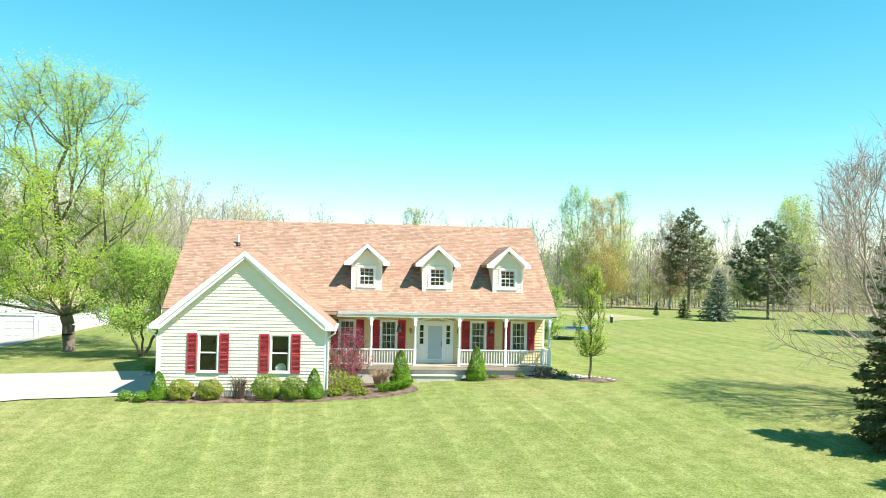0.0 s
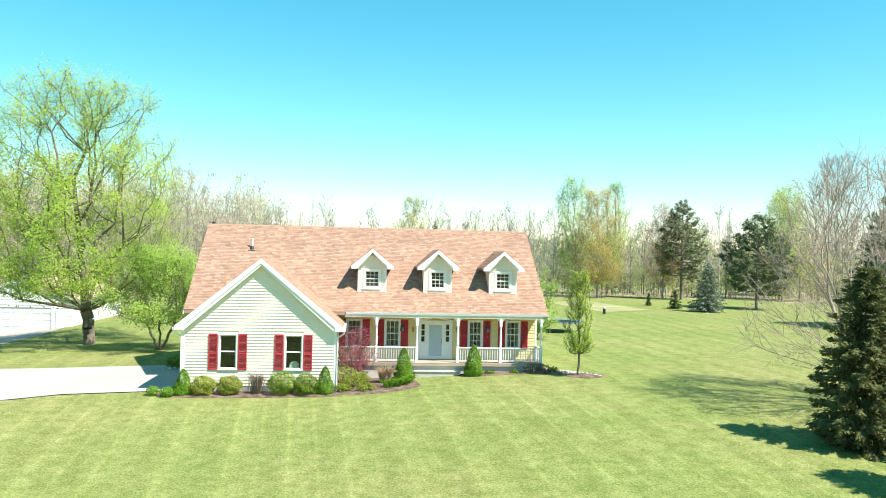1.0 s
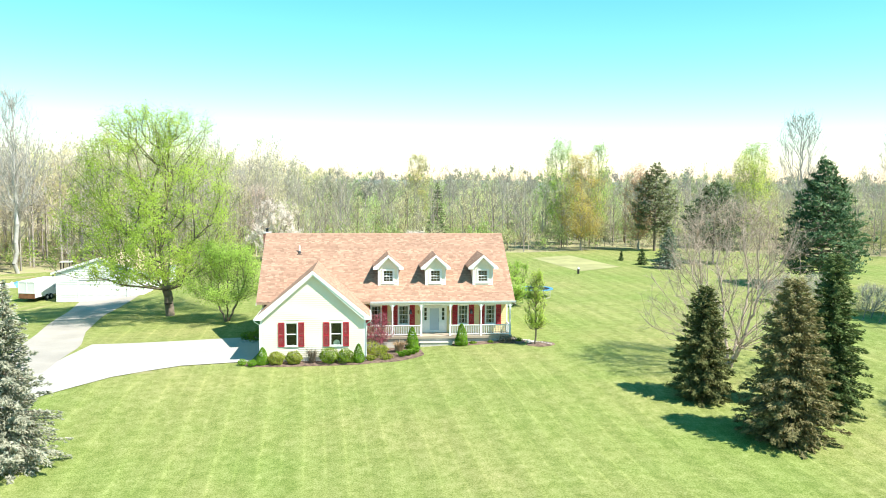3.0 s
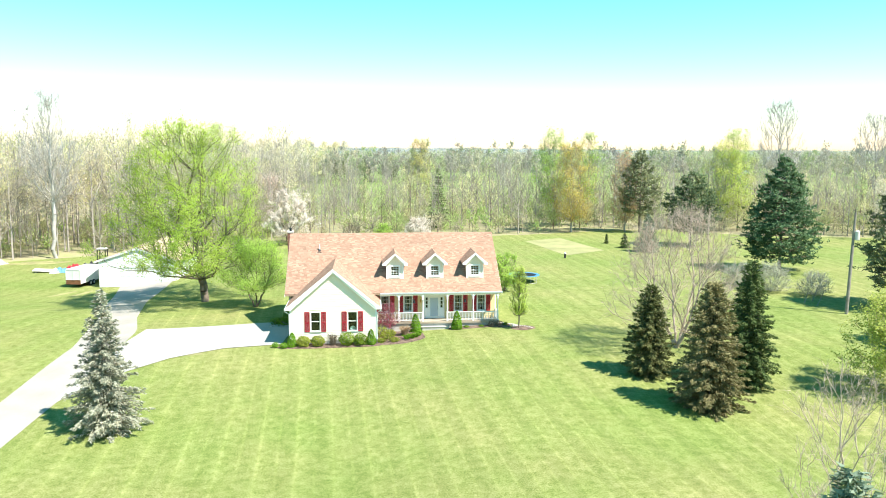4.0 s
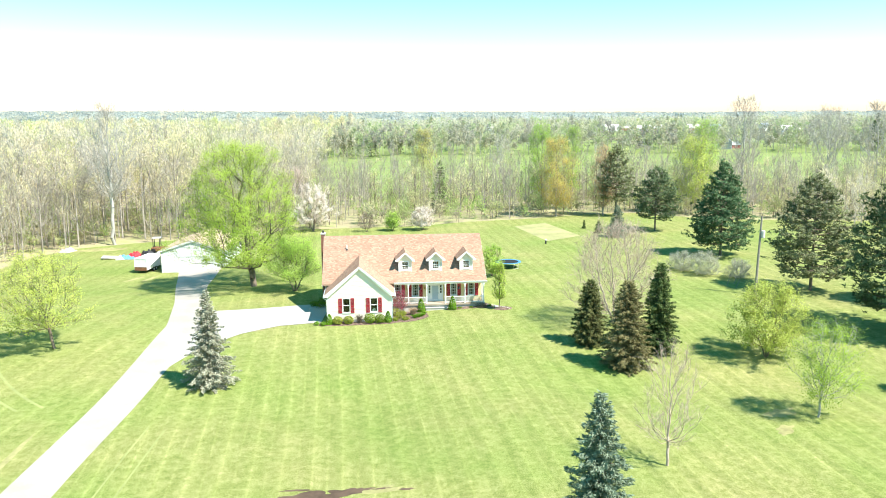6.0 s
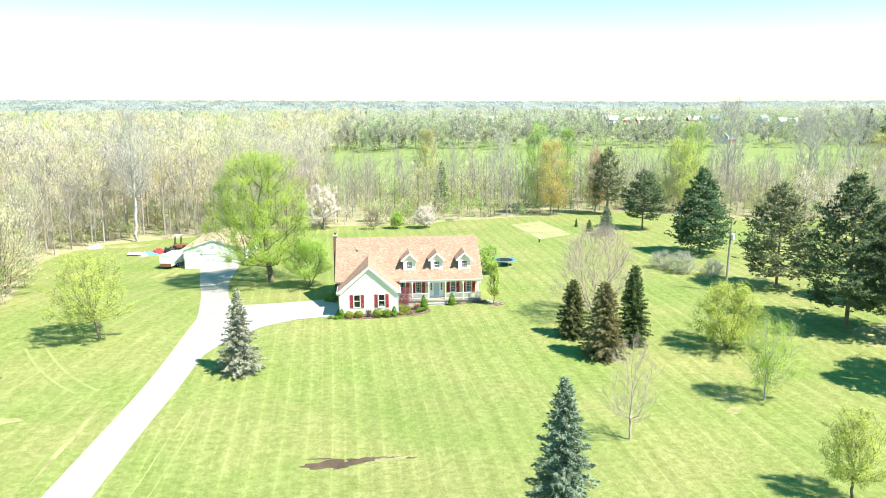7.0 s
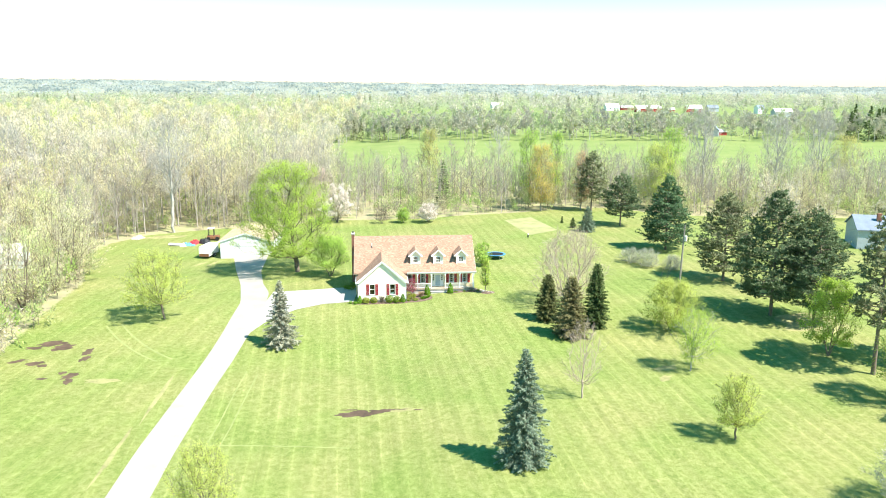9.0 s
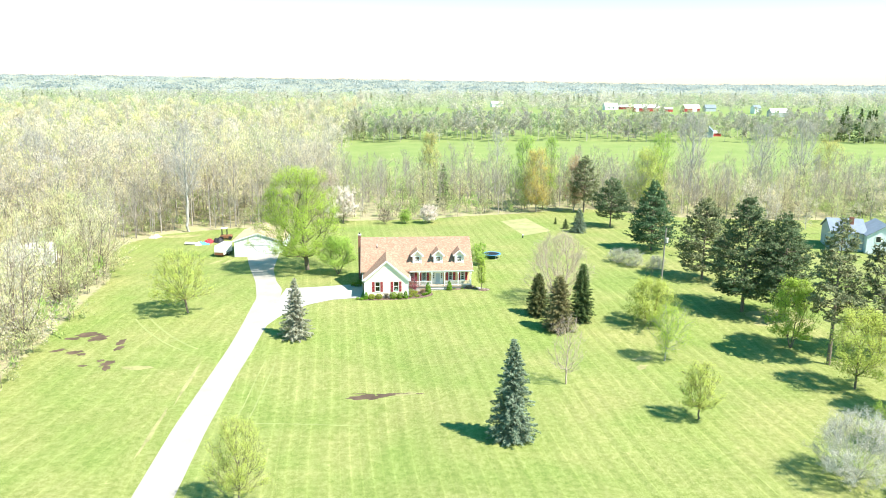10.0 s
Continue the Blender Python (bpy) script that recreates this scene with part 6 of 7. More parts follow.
near = scatter(301, -130, -28, 85, 160, 5.6, in_west)
at_edge = np.array([x > west_edge(y) - 17 for x, y in near])
near_edge, near = near[at_edge], near[~at_edge]
h = len(near_edge) * 2 // 5
wood("western_woods", near_edge[:h], GREYV, BARKGREY, GREYWOOD, "grey budding trees where the wood meets the lawn", 40, 0.7, 1.15)
wood("western_woods", near_edge[h:], TALL, BARKGREY, SPRINGWOOD, "pale budding trees where the wood meets the lawn", 41, 0.7, 1.1, (0.0, 0.7))
near = np.concatenate([near, scatter(305, -150, -28, 160, 200, 7.5, in_west)])
h = len(near) // 4
wood("western_woods", near[:h], INNERV, BARKGREY, GREYWOOD, "tall grey budding trees of the wood", 1, 0.85, 1.25)
wood("western_woods", near[h:], INNERV, BARKGREY, SPRINGWOOD, "tall trees with peach and light green spring buds", 2, 0.8, 1.2, (0.05, 0.65))
poles = scatter(307, -100, -26, 85, 150, 3.4, lambda x, y: west_edge(y) - 14 < x < west_edge(y) - 0.5 and y > 82)
wood("western_woods", poles, THIN, BARKGREY, GREYWOOD, "thin pale-stemmed saplings at the wood's edge", 3, 0.6, 1.2)
side = scatter(302, -115, -54, -50, 85, 5.8, lambda x, y: in_west(x, y) and near_wedge(x, y))
wood("western_thicket", side, SMALLV, BARK, SPRINGWOOD, "yellow-green and grey budding trees of the side thicket", 4, 0.7, 1.3, (0.0, 0.75))
deep = scatter(303, -420, -40, 198, 640, 13.2, lambda x, y: x < west_edge(y) and near_wedge(x, y))
deep = np.concatenate([deep, scatter(306, -170, -128, 85, 200, 8.5, lambda x, y: in_west(x, y) and near_wedge(x, y)), scatter(304, -150, -113, -60, 90, 10.0, near_wedge)])
h = len(deep) // 4
wood("deep_woods", deep[:h], DEEPV, BARKGREY, GREYWOOD, "grey budding woods stretching away", 7, 0.8, 1.15)
wood("deep_woods", deep[h:], DEEPV, BARKGREY, SPRINGWOOD, "peach and light green spring woods stretching away", 8, 0.8, 1.2, (0.1, 0.7))


def back_edge(x):
    return float(np.interp(x, BACK_X, BACK_Y))


strip = scatter(310, -36, 165, 112, 186, 4.4, lambda x, y: y > back_edge(x) + 1 and y < back_edge(x) + (50 if x > 10 else 58) and not (-22 < x < 10 and y < back_edge(x) + 9))
h = len(strip) // 6
wood("back_woods", strip[:4 * h], THIN, BARKGREY, BROWNWOOD, "thin grey leafless trees behind the lawn", 11, 0.75, 1.2)
wood("back_woods", strip[4 * h:5 * h], [variant(280 + k, 13, 6, 560, 0.14, 22, 5, 1.0, low=0.25, trunk=0.009, k=4) for k in range(4)], BARK, SPRINGWOOD, "thin budding trees behind the lawn", 12, 0.75, 1.2, (0.35, 1.0))
wood("back_woods", strip[5 * h:], LIGHTV, BARK, SPRINGWOOD, "light green young trees behind the lawn", 13, 0.55, 1.0, (0.3, 1.0))
under = scatter(311, -36, 165, 112, 180, 3.6, lambda x, y: back_edge(x) - 0.5 < y < back_edge(x) + 62 and random.random() < (1.0 if y < back_edge(x) + 8 else 0.42))
under = np.concatenate([under, scatter(312, -95, -28, 85, 150, 3.4, lambda x, y: x < west_edge(y) - 0.5 and random.random() < 0.6), scatter(313, -72, -54, -50, 85, 3.4, lambda x, y: west_edge(y) - 7 < x < west_edge(y) + 1)])
wood("undergrowth", under, UNDER, BARK, BRUSH, "light green and grey-brown undergrowth along the wood's edge", 14, 0.6, 1.6)
east = scatter(314, 58, 170, 60, 128, 7.0, lambda x, y: x > 72 + 0.1 * (y - 60) and not (76 < x < 112 and 60 < y < 104) and random.random() < (0.85 if y > 106 else 0.2))
east = np.concatenate([east, scatter(315, 45, 135, 122, 165, 8.5, lambda x, y: y > back_edge(x) + 3)])
wood("eastern_trees", east, LIGHTV, BARKGREY, SPRINGWOOD, "pale yellow-green bushy trees east of the lawn", 16, 0.5, 0.9, (0.1, 0.65))

# single trees that stand out of the tree line
broadleaf(26.0, 128.0, 401, 17.2, 9.5, ORANGE, BARKGREY, "tall tree with orange-green young leaves", 15000, 0.12, 0.35, n=300, twigs=5, reach=1.1, low=0.12, trunk=0.011, up=0.8, top=0.95, inner=0.0, belly=0.6)
broadleaf(24.0, 140.0, 402, 20.5, 9, LEAF_GREEN, BARKGREY, "tall light green poplar in the tree line", 12000, 0.13, 0.35, n=240, twigs=5, reach=1.3, low=0.2, trunk=0.011, up=1.3, top=0.95, inner=0.0)
broadleaf(31.5, 141.0, 412, 19.5, 5.5, LEAF_GREEN, BARKGREY, "slim light green poplar in the tree line", 6500, 0.13, 0.3, n=130, twigs=5, reach=1.2, low=0.25, trunk=0.010, up=1.3, top=0.95, inner=0.0)
broadleaf(37.0, 129.5, 403, 15.5, 7, RUST, BARKGREY, "rusty-leaved tree in the tree line", 8000, 0.12, 0.3, n=180, twigs=5, low=0.15, trunk=0.011, up=0.8, top=0.95, inner=0.0)
pine(39.5, 128.0, 404, 15.9, 8.0, NEEDLE_DULL, "tall olive pine in the tree line", 0.22, limbs=70, gaps=0.1)
spruce(-0.4, 139.9, 405, 13.0, 5.5, NEEDLE, "dark narrow conifer in the tree line", 30, dense=1.6, size=0.2)
broadleaf(-5.3, 172.0, 406, 19.3, 8.5, OLIVEBUD, BARKGREY, "tall yellow-green poplar in the tree line", 10000, 0.14, 0.35, n=200, twigs=5, reach=1.1, low=0.15, trunk=0.011, up=1.0, belly=0.5, top=0.95, inner=0.0)
broadleaf(58.0, 133.0, 407, 18.0, 12, LEAF_YELLOW, BARKGREY, "yellow-green tree in the tree line", 14000, 0.14, 0.4, n=280, twigs=5, reach=1.1, low=0.12, trunk=0.012, top=0.9, inner=0.0)
broadleaf(66.0, 150.0, 408, 21.0, 9, LEAF_GREEN, BARKGREY, "fresh green tree in the tree line", 11000, 0.14, 0.4, n=200, twigs=5, reach=1.1, low=0.25, trunk=0.011, up=0.9, top=0.95, inner=0.0)
broadleaf(-33.0, 128.0, 409, 12.0, 9, PINK, BARKPALE, "pale tree in the tree line", 4500, 0.12, 0.3, n=170, twigs=6, low=0.12, trunk=0.012, top=0.9, inner=0.0)
for k, (x, y, h) in enumerate([(-65.7, 106.0, 28), (75.5, 150, 27), (96, 148, 24), (107, 146, 25), (-112, 120, 24)]):
    broadleaf(x, y, 420 + k, h, 10.5, PALEBUD, BARKPALE, "very tall bare pale-barked tree above the woods", 1400, 0.1, 0.3, n=300, twigs=6, sprigs=4, reach=1.4, low=0.38, trunk=0.012, up=0.9, fine=0.02, top=0.92, inner=0.0, belly=0.8)
broadleaf(130, 178, 430, 17.0, 13, OLIVEBUD, BARKGREY, "round olive-green tree in the field", 12000, 0.15, 0.4, n=240, twigs=5, reach=1.2, low=0.12, trunk=0.014, top=0.9, inner=0.0)
broadleaf(22, 262, 431, 15.0, 10, PALEBUD, BARKPALE, "lone bare tree in the far field", 500, 0.12, 0.2, n=160, twigs=6, sprigs=2, reach=1.3, low=0.2, trunk=0.014, fine=0.025, top=0.9, inner=0.0)

# ---- distance ----
def far_variant(seed, h, w, n, size):
    return crown_variant(seed, h, w, n, size, 6, 0.14)


def spread_clump(seed, h, w, n, size):
    """A stretch of canopy on the horizon: leaf clumps over a broad, low mound."""
    rng = np.random.default_rng(seed)
    az, r = rng.uniform(0, 6.283, n), np.sqrt(rng.uniform(0, 1, n)) * w / 2
    c = np.stack([np.cos(az) * r, np.sin(az) * r, h * rng.uniform(0.25, 1.0, n) * (1 - 0.4 * (2 * r / w) ** 2)], axis=1)
    wv, wf = branch_quads([(0, 0, 0)], [(0, 0, h * 0.6)], [0.25], [0.1], 3)
    lv, lf = shell_quads(rng, c, np.tile(np.array(SUN_DIR) + np.array([0, -0.3, 0.3]), (n, 1)), size)
    return wv, wf, lv, lf


MIDV = [variant(500 + k, 13, 9.5, 350, 0.34, 7, 4, 1.6, low=0.15, fine=0.04, spread=0.5, belly=0.6, k=3, slim=0.5) for k in range(6)]
MIDBUSH = [far_variant(510 + k, 6, 7, 150, 0.33) for k in range(4)]
MIDCON = [conifer_variant(520 + k, 14, 6.5, 280, 0.6) for k in range(3)]
row = scatter(601, -75, 300, 384, 450, 9.0, lambda x, y: not (155 < x < 180 and y < 434 and y > 396) and random.random() < 0.85)
row = np.concatenate([row, scatter(602, 150, 420, 450, 545, 15.0, lambda x, y: random.random() < 0.7), scatter(603, -420, 150, 450, 555, 15.0, lambda x, y: random.random() < 0.75), scatter(606, 165, 420, 150, 384, 22.0, lambda x, y: x > 255)])
h = len(row) // 4
wood("field_trees", row[:2 * h], MIDV, BARKPALE, FARWOOD, "distant row of light green trees along the fields", 21, 0.85, 1.35, (0.0, 0.8))
wood("field_trees", row[2 * h:3 * h], MIDV, BARKPALE, GREYWOOD, "distant row of grey bare trees along the fields", 23)
wood("field_trees", row[3 * h:], MIDBUSH, BARK, FARWOOD, "distant light green bushes along the fields", 24, tones=(0.3, 1.0))


def field_far(x, y):
    return (-130 < x < 440 and 560 < y < 885) or (-20 < x < 60 and 1000 < y < 1150) or (150 < x < 420 and 780 < y < 930)


out1 = scatter(604, -900, 1000, 560, 1500, 27.0, lambda x, y: not field_far(x, y) and abs(x) < 0.62 * (y + 100))
h = len(out1) // 5
FARW = [crown_variant(530 + k, 11, 25, 105, 0.86, 7, 0.12) for k in range(6)]
wood("far_woods", out1[:h * 4 - h // 2], FARW, BARKPALE, FARWOOD, "far spring woods in peach and light green", 26, tones=(0.0, 0.85))
wood("far_woods", out1[h * 4 - h // 2:-(h // 5)], FARW, BARKPALE, GREYWOOD, "far spring woods in grey", 27)
wood("far_woods", out1[-(h // 5):], MIDCON, BARK, NEEDLE_DULL, "scattered far dark conifers", 28, 0.7, 1.1)
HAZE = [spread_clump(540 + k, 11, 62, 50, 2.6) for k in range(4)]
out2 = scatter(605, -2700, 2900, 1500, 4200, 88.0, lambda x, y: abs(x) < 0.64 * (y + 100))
wood("horizon_woods", out2, HAZE, BARKPALE, HAZEWOOD, "woods on the horizon with haze tinted into their blue-green leaves", 29)
con = np.array([(240 + 9 * i + 4 * math.sin(i * 5), 396 + 6 * math.cos(i * 3)) for i in range(14)] + [(243 + 5.5 * i, 408 + 7 * (i % 3)) for i in range(34)])
wood("conifer_belt", con, MIDCON, BARK, NEEDLE, "dark conifer belt at the field's end", 32, 1.15, 1.4)
con2 = np.array([(-70 + 14 * (i % 4) + 3 * math.sin(i), 400 + 8 * (i // 4)) for i in range(8)] + [(70 + 12 * (i % 14), 1180 + 8 * (i // 14)) for i in range(28)])
wood("conifer_belt", con2, MIDCON, BARK, NEEDLE_DULL, "far dark conifers among the woods", 33, 0.6, 0.9)

# ---- outbuilding, trailer and things by the wood ----
REDBARN = dirty("faded_red_barn_paint", (0.40, 0.06, 0.05), 0.8, 0.2, 2, 0.3, 0.1)
PALEROOF = dirty("pale_metal_roof", (0.62, 0.58, 0.54), 0.5, 0.1, 3, 0.3, 0.1)
BLUEGREY = dirty("blue_grey_siding", (0.40, 0.43, 0.46), 0.6, 0.08, 6, 0.5, 0.05)
BLUEROOF = dirty("blue_grey_shingles", (0.20, 0.235, 0.29), 0.8, 0.12, 10, 0.6, 0.2)
RUSTY = dirty("rusty_steel", (0.22, 0.10, 0.05), 0.9, 0.4, 8, 1.5, 0.3)
RUBBER = dirty("black_rubber", (0.02, 0.02, 0.02), 0.8, 0.2, 20, 2, 0.1)
TARPBLUE = dirty("blue_tarp", (0.12, 0.30, 0.50), 0.6, 0.2, 6, 2, 0.3)
TARPRED = dirty("red_tarp", (0.50, 0.04, 0.05), 0.6, 0.2, 6, 2, 0.3)
POLEWOOD = dirty("weathered_pole_wood", (0.27, 0.24, 0.21), 0.95, 0.2, 8, 1, 0.3)
BLUEPAD = dirty("blue_vinyl_pad", (0.08, 0.26, 0.46), 0.5, 0.1, 10, 2, 0.05)

sz = gz1(-42, 79)
shed = thing("outbuilding", pose(-41.0, 78.2, sz, 0, 0, 3) @ Matrix.Scale(1.1, 4), "white-sided outbuilding with tan shingle roof and wide door", "outbuilding")
bm = bmesh.new()
wall_grid(bm, -4.75, 4.75, -0.2, 3.2, 0, 0.15, [(-2.3, 2.9, -0.2, 2.3)])
prism(bm, [(-4.75, 3.2), (4.75, 3.2), (0, 4.63)], "y", 0, 0.15)
swl = part("front_wall", bm, WHITE, shed)
boards(swl, lambda z: max(-4.73, -(4.63 - z) / 0.301), lambda z: min(4.73, (4.63 - z) / 0.301), -0.1, 4.58, 0, [(-2.42, 3.02, -0.2, 2.42)], 0.24, -1, WHITE)
for xa, xb in ((-4.75, -4.6), (4.6, 4.75)):
    bm = bmesh.new()
    box(bm, xa, xb, 0.15, 12.45, -0.2, 3.2)
    part("side_wall", bm, WHITE, shed)
bm = bmesh.new()
prism(bm, [(-4.75, -0.2), (4.75, -0.2), (4.75, 3.2), (0, 4.63), (-4.75, 3.2)], "y", 12.45, 12.6)
part("rear_wall", bm, WHITE, shed)
bm = bmesh.new()
frame_box(bm, -2.42, 3.02, -0.15, 2.42, -0.05, 0.05, 0.12)
gd = part("garage_door", bm, WHITE, shed, "white panelled overhead door")
for k in range(4):
    bm = bmesh.new()
    box(bm, -2.3, 2.9, 0.02, 0.07, -0.15 + 0.612 * k, 0.45 + 0.612 * k, 0.012)
    for j in range(6):
        x = -2.2 + 0.86 * j
        box(bm, x, x + 0.7, -0.0, 0.03, -0.03 + 0.612 * k, 0.33 + 0.612 * k, 0.01)
    part("panel", bm, WHITE, gd)
bm = bmesh.new()
box(bm, -0.35, 0.35, -0.05, 0.0, 3.6, 4.05)
part("gable_vent", bm, WHITE, shed)
bm = bmesh.new()
box(bm, 3.3, 4.2, -0.06, 0.03, -0.1, 2.05, 0.01)
part("side_door", bm, WHITE, shed)
bm = bmesh.new()
prism(bm, [(-5.2, 3.08), (0, 4.77), (5.2, 3.08), (5.2, 2.96), (0, 4.64), (-5.2, 2.96)], "y", -0.15, 13.0)
sr = part("roof", bm, bpy.data.materials["roof_sheathing"], shed)
sl2 = math.hypot(5.22, 1.69)
shingles("shingles", (-5.22, -0.17, 3.11), (0, 1, 0), (5.22, 0, 1.69), 13.2, sl2, sr, row=0.2, seed=51, mat=SHINGLE_PALE)
shingles("shingles", (5.22, -0.17, 3.11), (0, 1, 0), (-5.22, 0, 1.69), 13.2, sl2, sr, row=0.2, seed=52, mat=SHINGLE_PALE)
rake(0, 4.80, 5.24, 3.10, -0.20, -0.15, 0.2, sr, 0.2)

# cargo trailer
tr = thing("cargo_trailer", pose(-49.6, 77.6, gz1(-49.6, 79), 0, 0, -7), "white enclosed cargo trailer with rust-stained end", "trailer")
bm = bmesh.new()
prism(bm, [(-1.1, 0.55), (-1.1, 2.35), (-0.95, 2.55), (0.95, 2.55), (1.1, 2.35), (1.1, 0.55)], "y", 0, 4.9)
part("body", bm, WHITE, tr)
bm = bmesh.new()
box(bm, -1.05, 1.05, -0.02, 0.0, 0.57, 1.05)
box(bm, -1.1, 1.1, -0.05, 0.02, 0.45, 0.57)
part("rear_sill", bm, RUSTY, tr, "rust-stained lower end")
bm = bmesh.new()
frame_box(bm, -1.06, 1.06, 1.06, 2.45, -0.03, 0.0, 0.05)
box(bm, -0.02, 0.02, -0.035, 0.0, 1.06, 2.45)
part("rear_doors", bm, WHITE, tr)
bm = bmesh.new()
box(bm, -0.9, 0.9, 0.0, 5.8, 0.4, 0.5)
prism(bm, [(-0.5, 4.9), (0.5, 4.9), (0.08, 6.1), (-0.08, 6.1)], "z", 0.42, 0.5)
part("chassis", bm, DARK, tr)
for s in (-1, 1):
    for y in (2.2, 3.0):
        bm = bmesh.new()
        tube(bm, [(s * 1.0, y, 0.36), (s * 1.22, y, 0.36)], [0.36, 0.36], 18)
        wh = part("wheel", bm, RUBBER, tr)
        bm = bmesh.new()
        tube(bm, [(s * 1.1, y, 0.36), (s * 1.235, y, 0.36)], [0.2, 0.18], 14)
        part("rim", bm, PALEROOF, wh)


def heap(name, x, y, w, d, h, seed, mat, label, category="tarp"):
    """A crumpled, sagging heap under cloth."""
    bm = bmesh.new()
    bmesh.ops.create_grid(bm, x_segments=16, y_segments=16, size=1.0)
    for v in bm.verts:
        r = max(abs(v.co.x), abs(v.co.y))
        n = noise.noise(v.co * 2.2 + Vector((seed, 0, 0))) * 0.5 + noise.noise(v.co * 5 + Vector((0, seed, 0))) * 0.25
        v.co.z = max(0, (1 - r ** 3)) * h * (0.7 + n)
        v.co.x *= w / 2
        v.co.y *= d / 2
    me = bpy.data.meshes.new(name)
    bm.to_mesh(me)
    bm.free()
    me.materials.append(mat)
    ob = new(name, me)
    ob.matrix_world = pose(x, y, gz1(x, y) + 0.01, 0, 0, seed * 37)
    return tagged(ob, label, category)


heap("tarp_heap", -57.4, 90.6, 2.0, 1.5, 0.8, 1, TARPBLUE, "crumpled blue tarp over a low heap")
heap("tarp_heap", -56.4, 92.6, 2.2, 1.8, 1.1, 2, TARPRED, "crumpled red tarp over a low heap")
heap("tarp_heap", -58.2, 90.0, 1.6, 1.4, 0.7, 3, WHITE, "crumpled white sheet over scrap")
heap("scrap_heap", -54.4, 93.4, 2.6, 2.2, 1.2, 4, DARK, "dark heap of scrap and tyres", "scrap")
heap("tarp_heap", -56.3, 90.4, 1.4, 1.2, 0.5, 5, TARPBLUE, "small blue tarp bundle on the grass")
ob = thing("plywood_sheet", pose(-60.2, 90.4, gz1(-60.2, 90.4) + 0.3, 6, 4, 12), "pale weathered plywood sheet on blocks", "board")
bm = bmesh.new()
box(bm, -1.3, 1.3, -0.8, 0.8, 0.0, 0.05, 0.01)
part("sheet", bm, PALEROOF, ob)
bm = bmesh.new()
box(bm, -1.0, -0.7, -0.6, 0.6, -0.35, 0.0)
box(bm, 0.7, 1.0, -0.6, 0.6, -0.35, 0.0)
part("blocks", bm, WOODGREY, ob)
# old cab frame standing behind the trailer
ob = thing("machine_cab", pose(-53.4, 97.0, gz1(-53.4, 97), 0, 0, 10), "dark open machine cab frame with roof", "machine")
bm = bmesh.new()
box(bm, -1.4, 1.4, -0.9, 0.9, 0.35, 1.05, 0.08)
part("body", bm, RUSTY, ob)
for x in (-1.0, 0.2):
    for y in (-0.7, 0.7):
        bm = bmesh.new()
        box(bm, x - 0.06, x + 0.06, y - 0.06, y + 0.06, 1.05, 2.75)
        part("pillar", bm, DARK, ob)
bm = bmesh.new()
box(bm, -1.15, 0.35, -0.85, 0.85, 2.75, 2.88, 0.03)
part("roof", bm, PALEROOF, ob)
for x in (-1.0, 1.0):
    for s in (-1, 1):
        bm = bmesh.new()
        tube(bm, [(x, s * 0.85, 0.45), (x, s * 1.15, 0.45)], [0.45, 0.45], 16)
        part("wheel", bm, RUBBER, ob)
heap("brush_pile", -71.5, 98.2, 3.0, 2.0, 0.8, 7, STONE, "low pale heap of rubble by the wood", "rubble")

# trampoline
tx, ty = 10.9, 69.8
tz = gz1(tx, ty)
ob = thing("trampoline", pose(tx, ty, tz), "round trampoline with blue pad and dark mat", "trampoline")
bm = bmesh.new()
bmesh.ops.create_circle(bm, cap_ends=True, segments=40, radius=1.62, matrix=pose(0, 0, 0.90))
bmesh.ops.solidify(bm, geom=bm.faces[:], thickness=0.01)
part("mat", bm, RUBBER, ob)
bm = bmesh.new()
ring = [(math.cos(a * math.pi / 20), math.sin(a * math.pi / 20)) for a in range(40)]
for k in range(40):
    (c0, s0), (c1, s1) = ring[k], ring[(k + 1) % 40]
    q = [[bm.verts.new((c * r, s * r, z)) for r, z in ((1.58, 0.93), (1.98, 0.94), (1.98, 0.88), (1.58, 0.89))] for c, s in ((c0, s0), (c1, s1))]
    for i in range(4):
        bm.faces.new((q[0][i], q[1][i], q[1][(i + 1) % 4], q[0][(i + 1) % 4]))
part("pad", bm, BLUEPAD, ob)
for k in range(4):
    a = k * math.pi / 2 + 0.4
    bm = bmesh.new()
    b = a + 0.55
    tube(bm, [(1.9 * math.cos(a), 1.9 * math.sin(a), 0.9), (1.85 * math.cos(a), 1.85 * math.sin(a), 0.03), (1.85 * math.cos(b), 1.85 * math.sin(b), 0.03), (1.9 * math.cos(b), 1.9 * math.sin(b), 0.9)], [0.025] * 4, 8)
    part("leg", bm, PALEROOF, ob)

# grey stakes leaning among the bushes near the pole
for x, y, lean in ((40.3, 56.4, 14), (41.6, 57.4, 18), (41.0, 54.9, 22)):
    ob = thing("stake", pose(x, y, gz1(x, y) - 0.02, 0, lean, 0), "thin weathered grey stake leaning in the grass", "stake", "stakes by the bushes")
    bm = bmesh.new()
    tube(bm, [(0, 0, 0), (0.01, 0, 0.9), (0, 0, 1.7)], [0.045, 0.042, 0.035], 7)
    part("shaft", bm, POLEWOOD, ob)

# small post with a cap on the back lawn
ob = thing("marker_post", pose(19.2, 90.5, gz1(19.2, 90.5)), "short dark post with a pale cap in the lawn", "post")
bm = bmesh.new()
box(bm, -0.14, 0.14, -0.14, 0.14, 0, 0.65, 0.02)
part("stump", bm, DARK, ob)
bm = bmesh.new()
tube(bm, [(0, 0, 0.65), (0, 0, 0.8), (0, 0, 0.9)], [0.16, 0.15, 0.03], 10)
part("cap", bm, WHITE, ob)

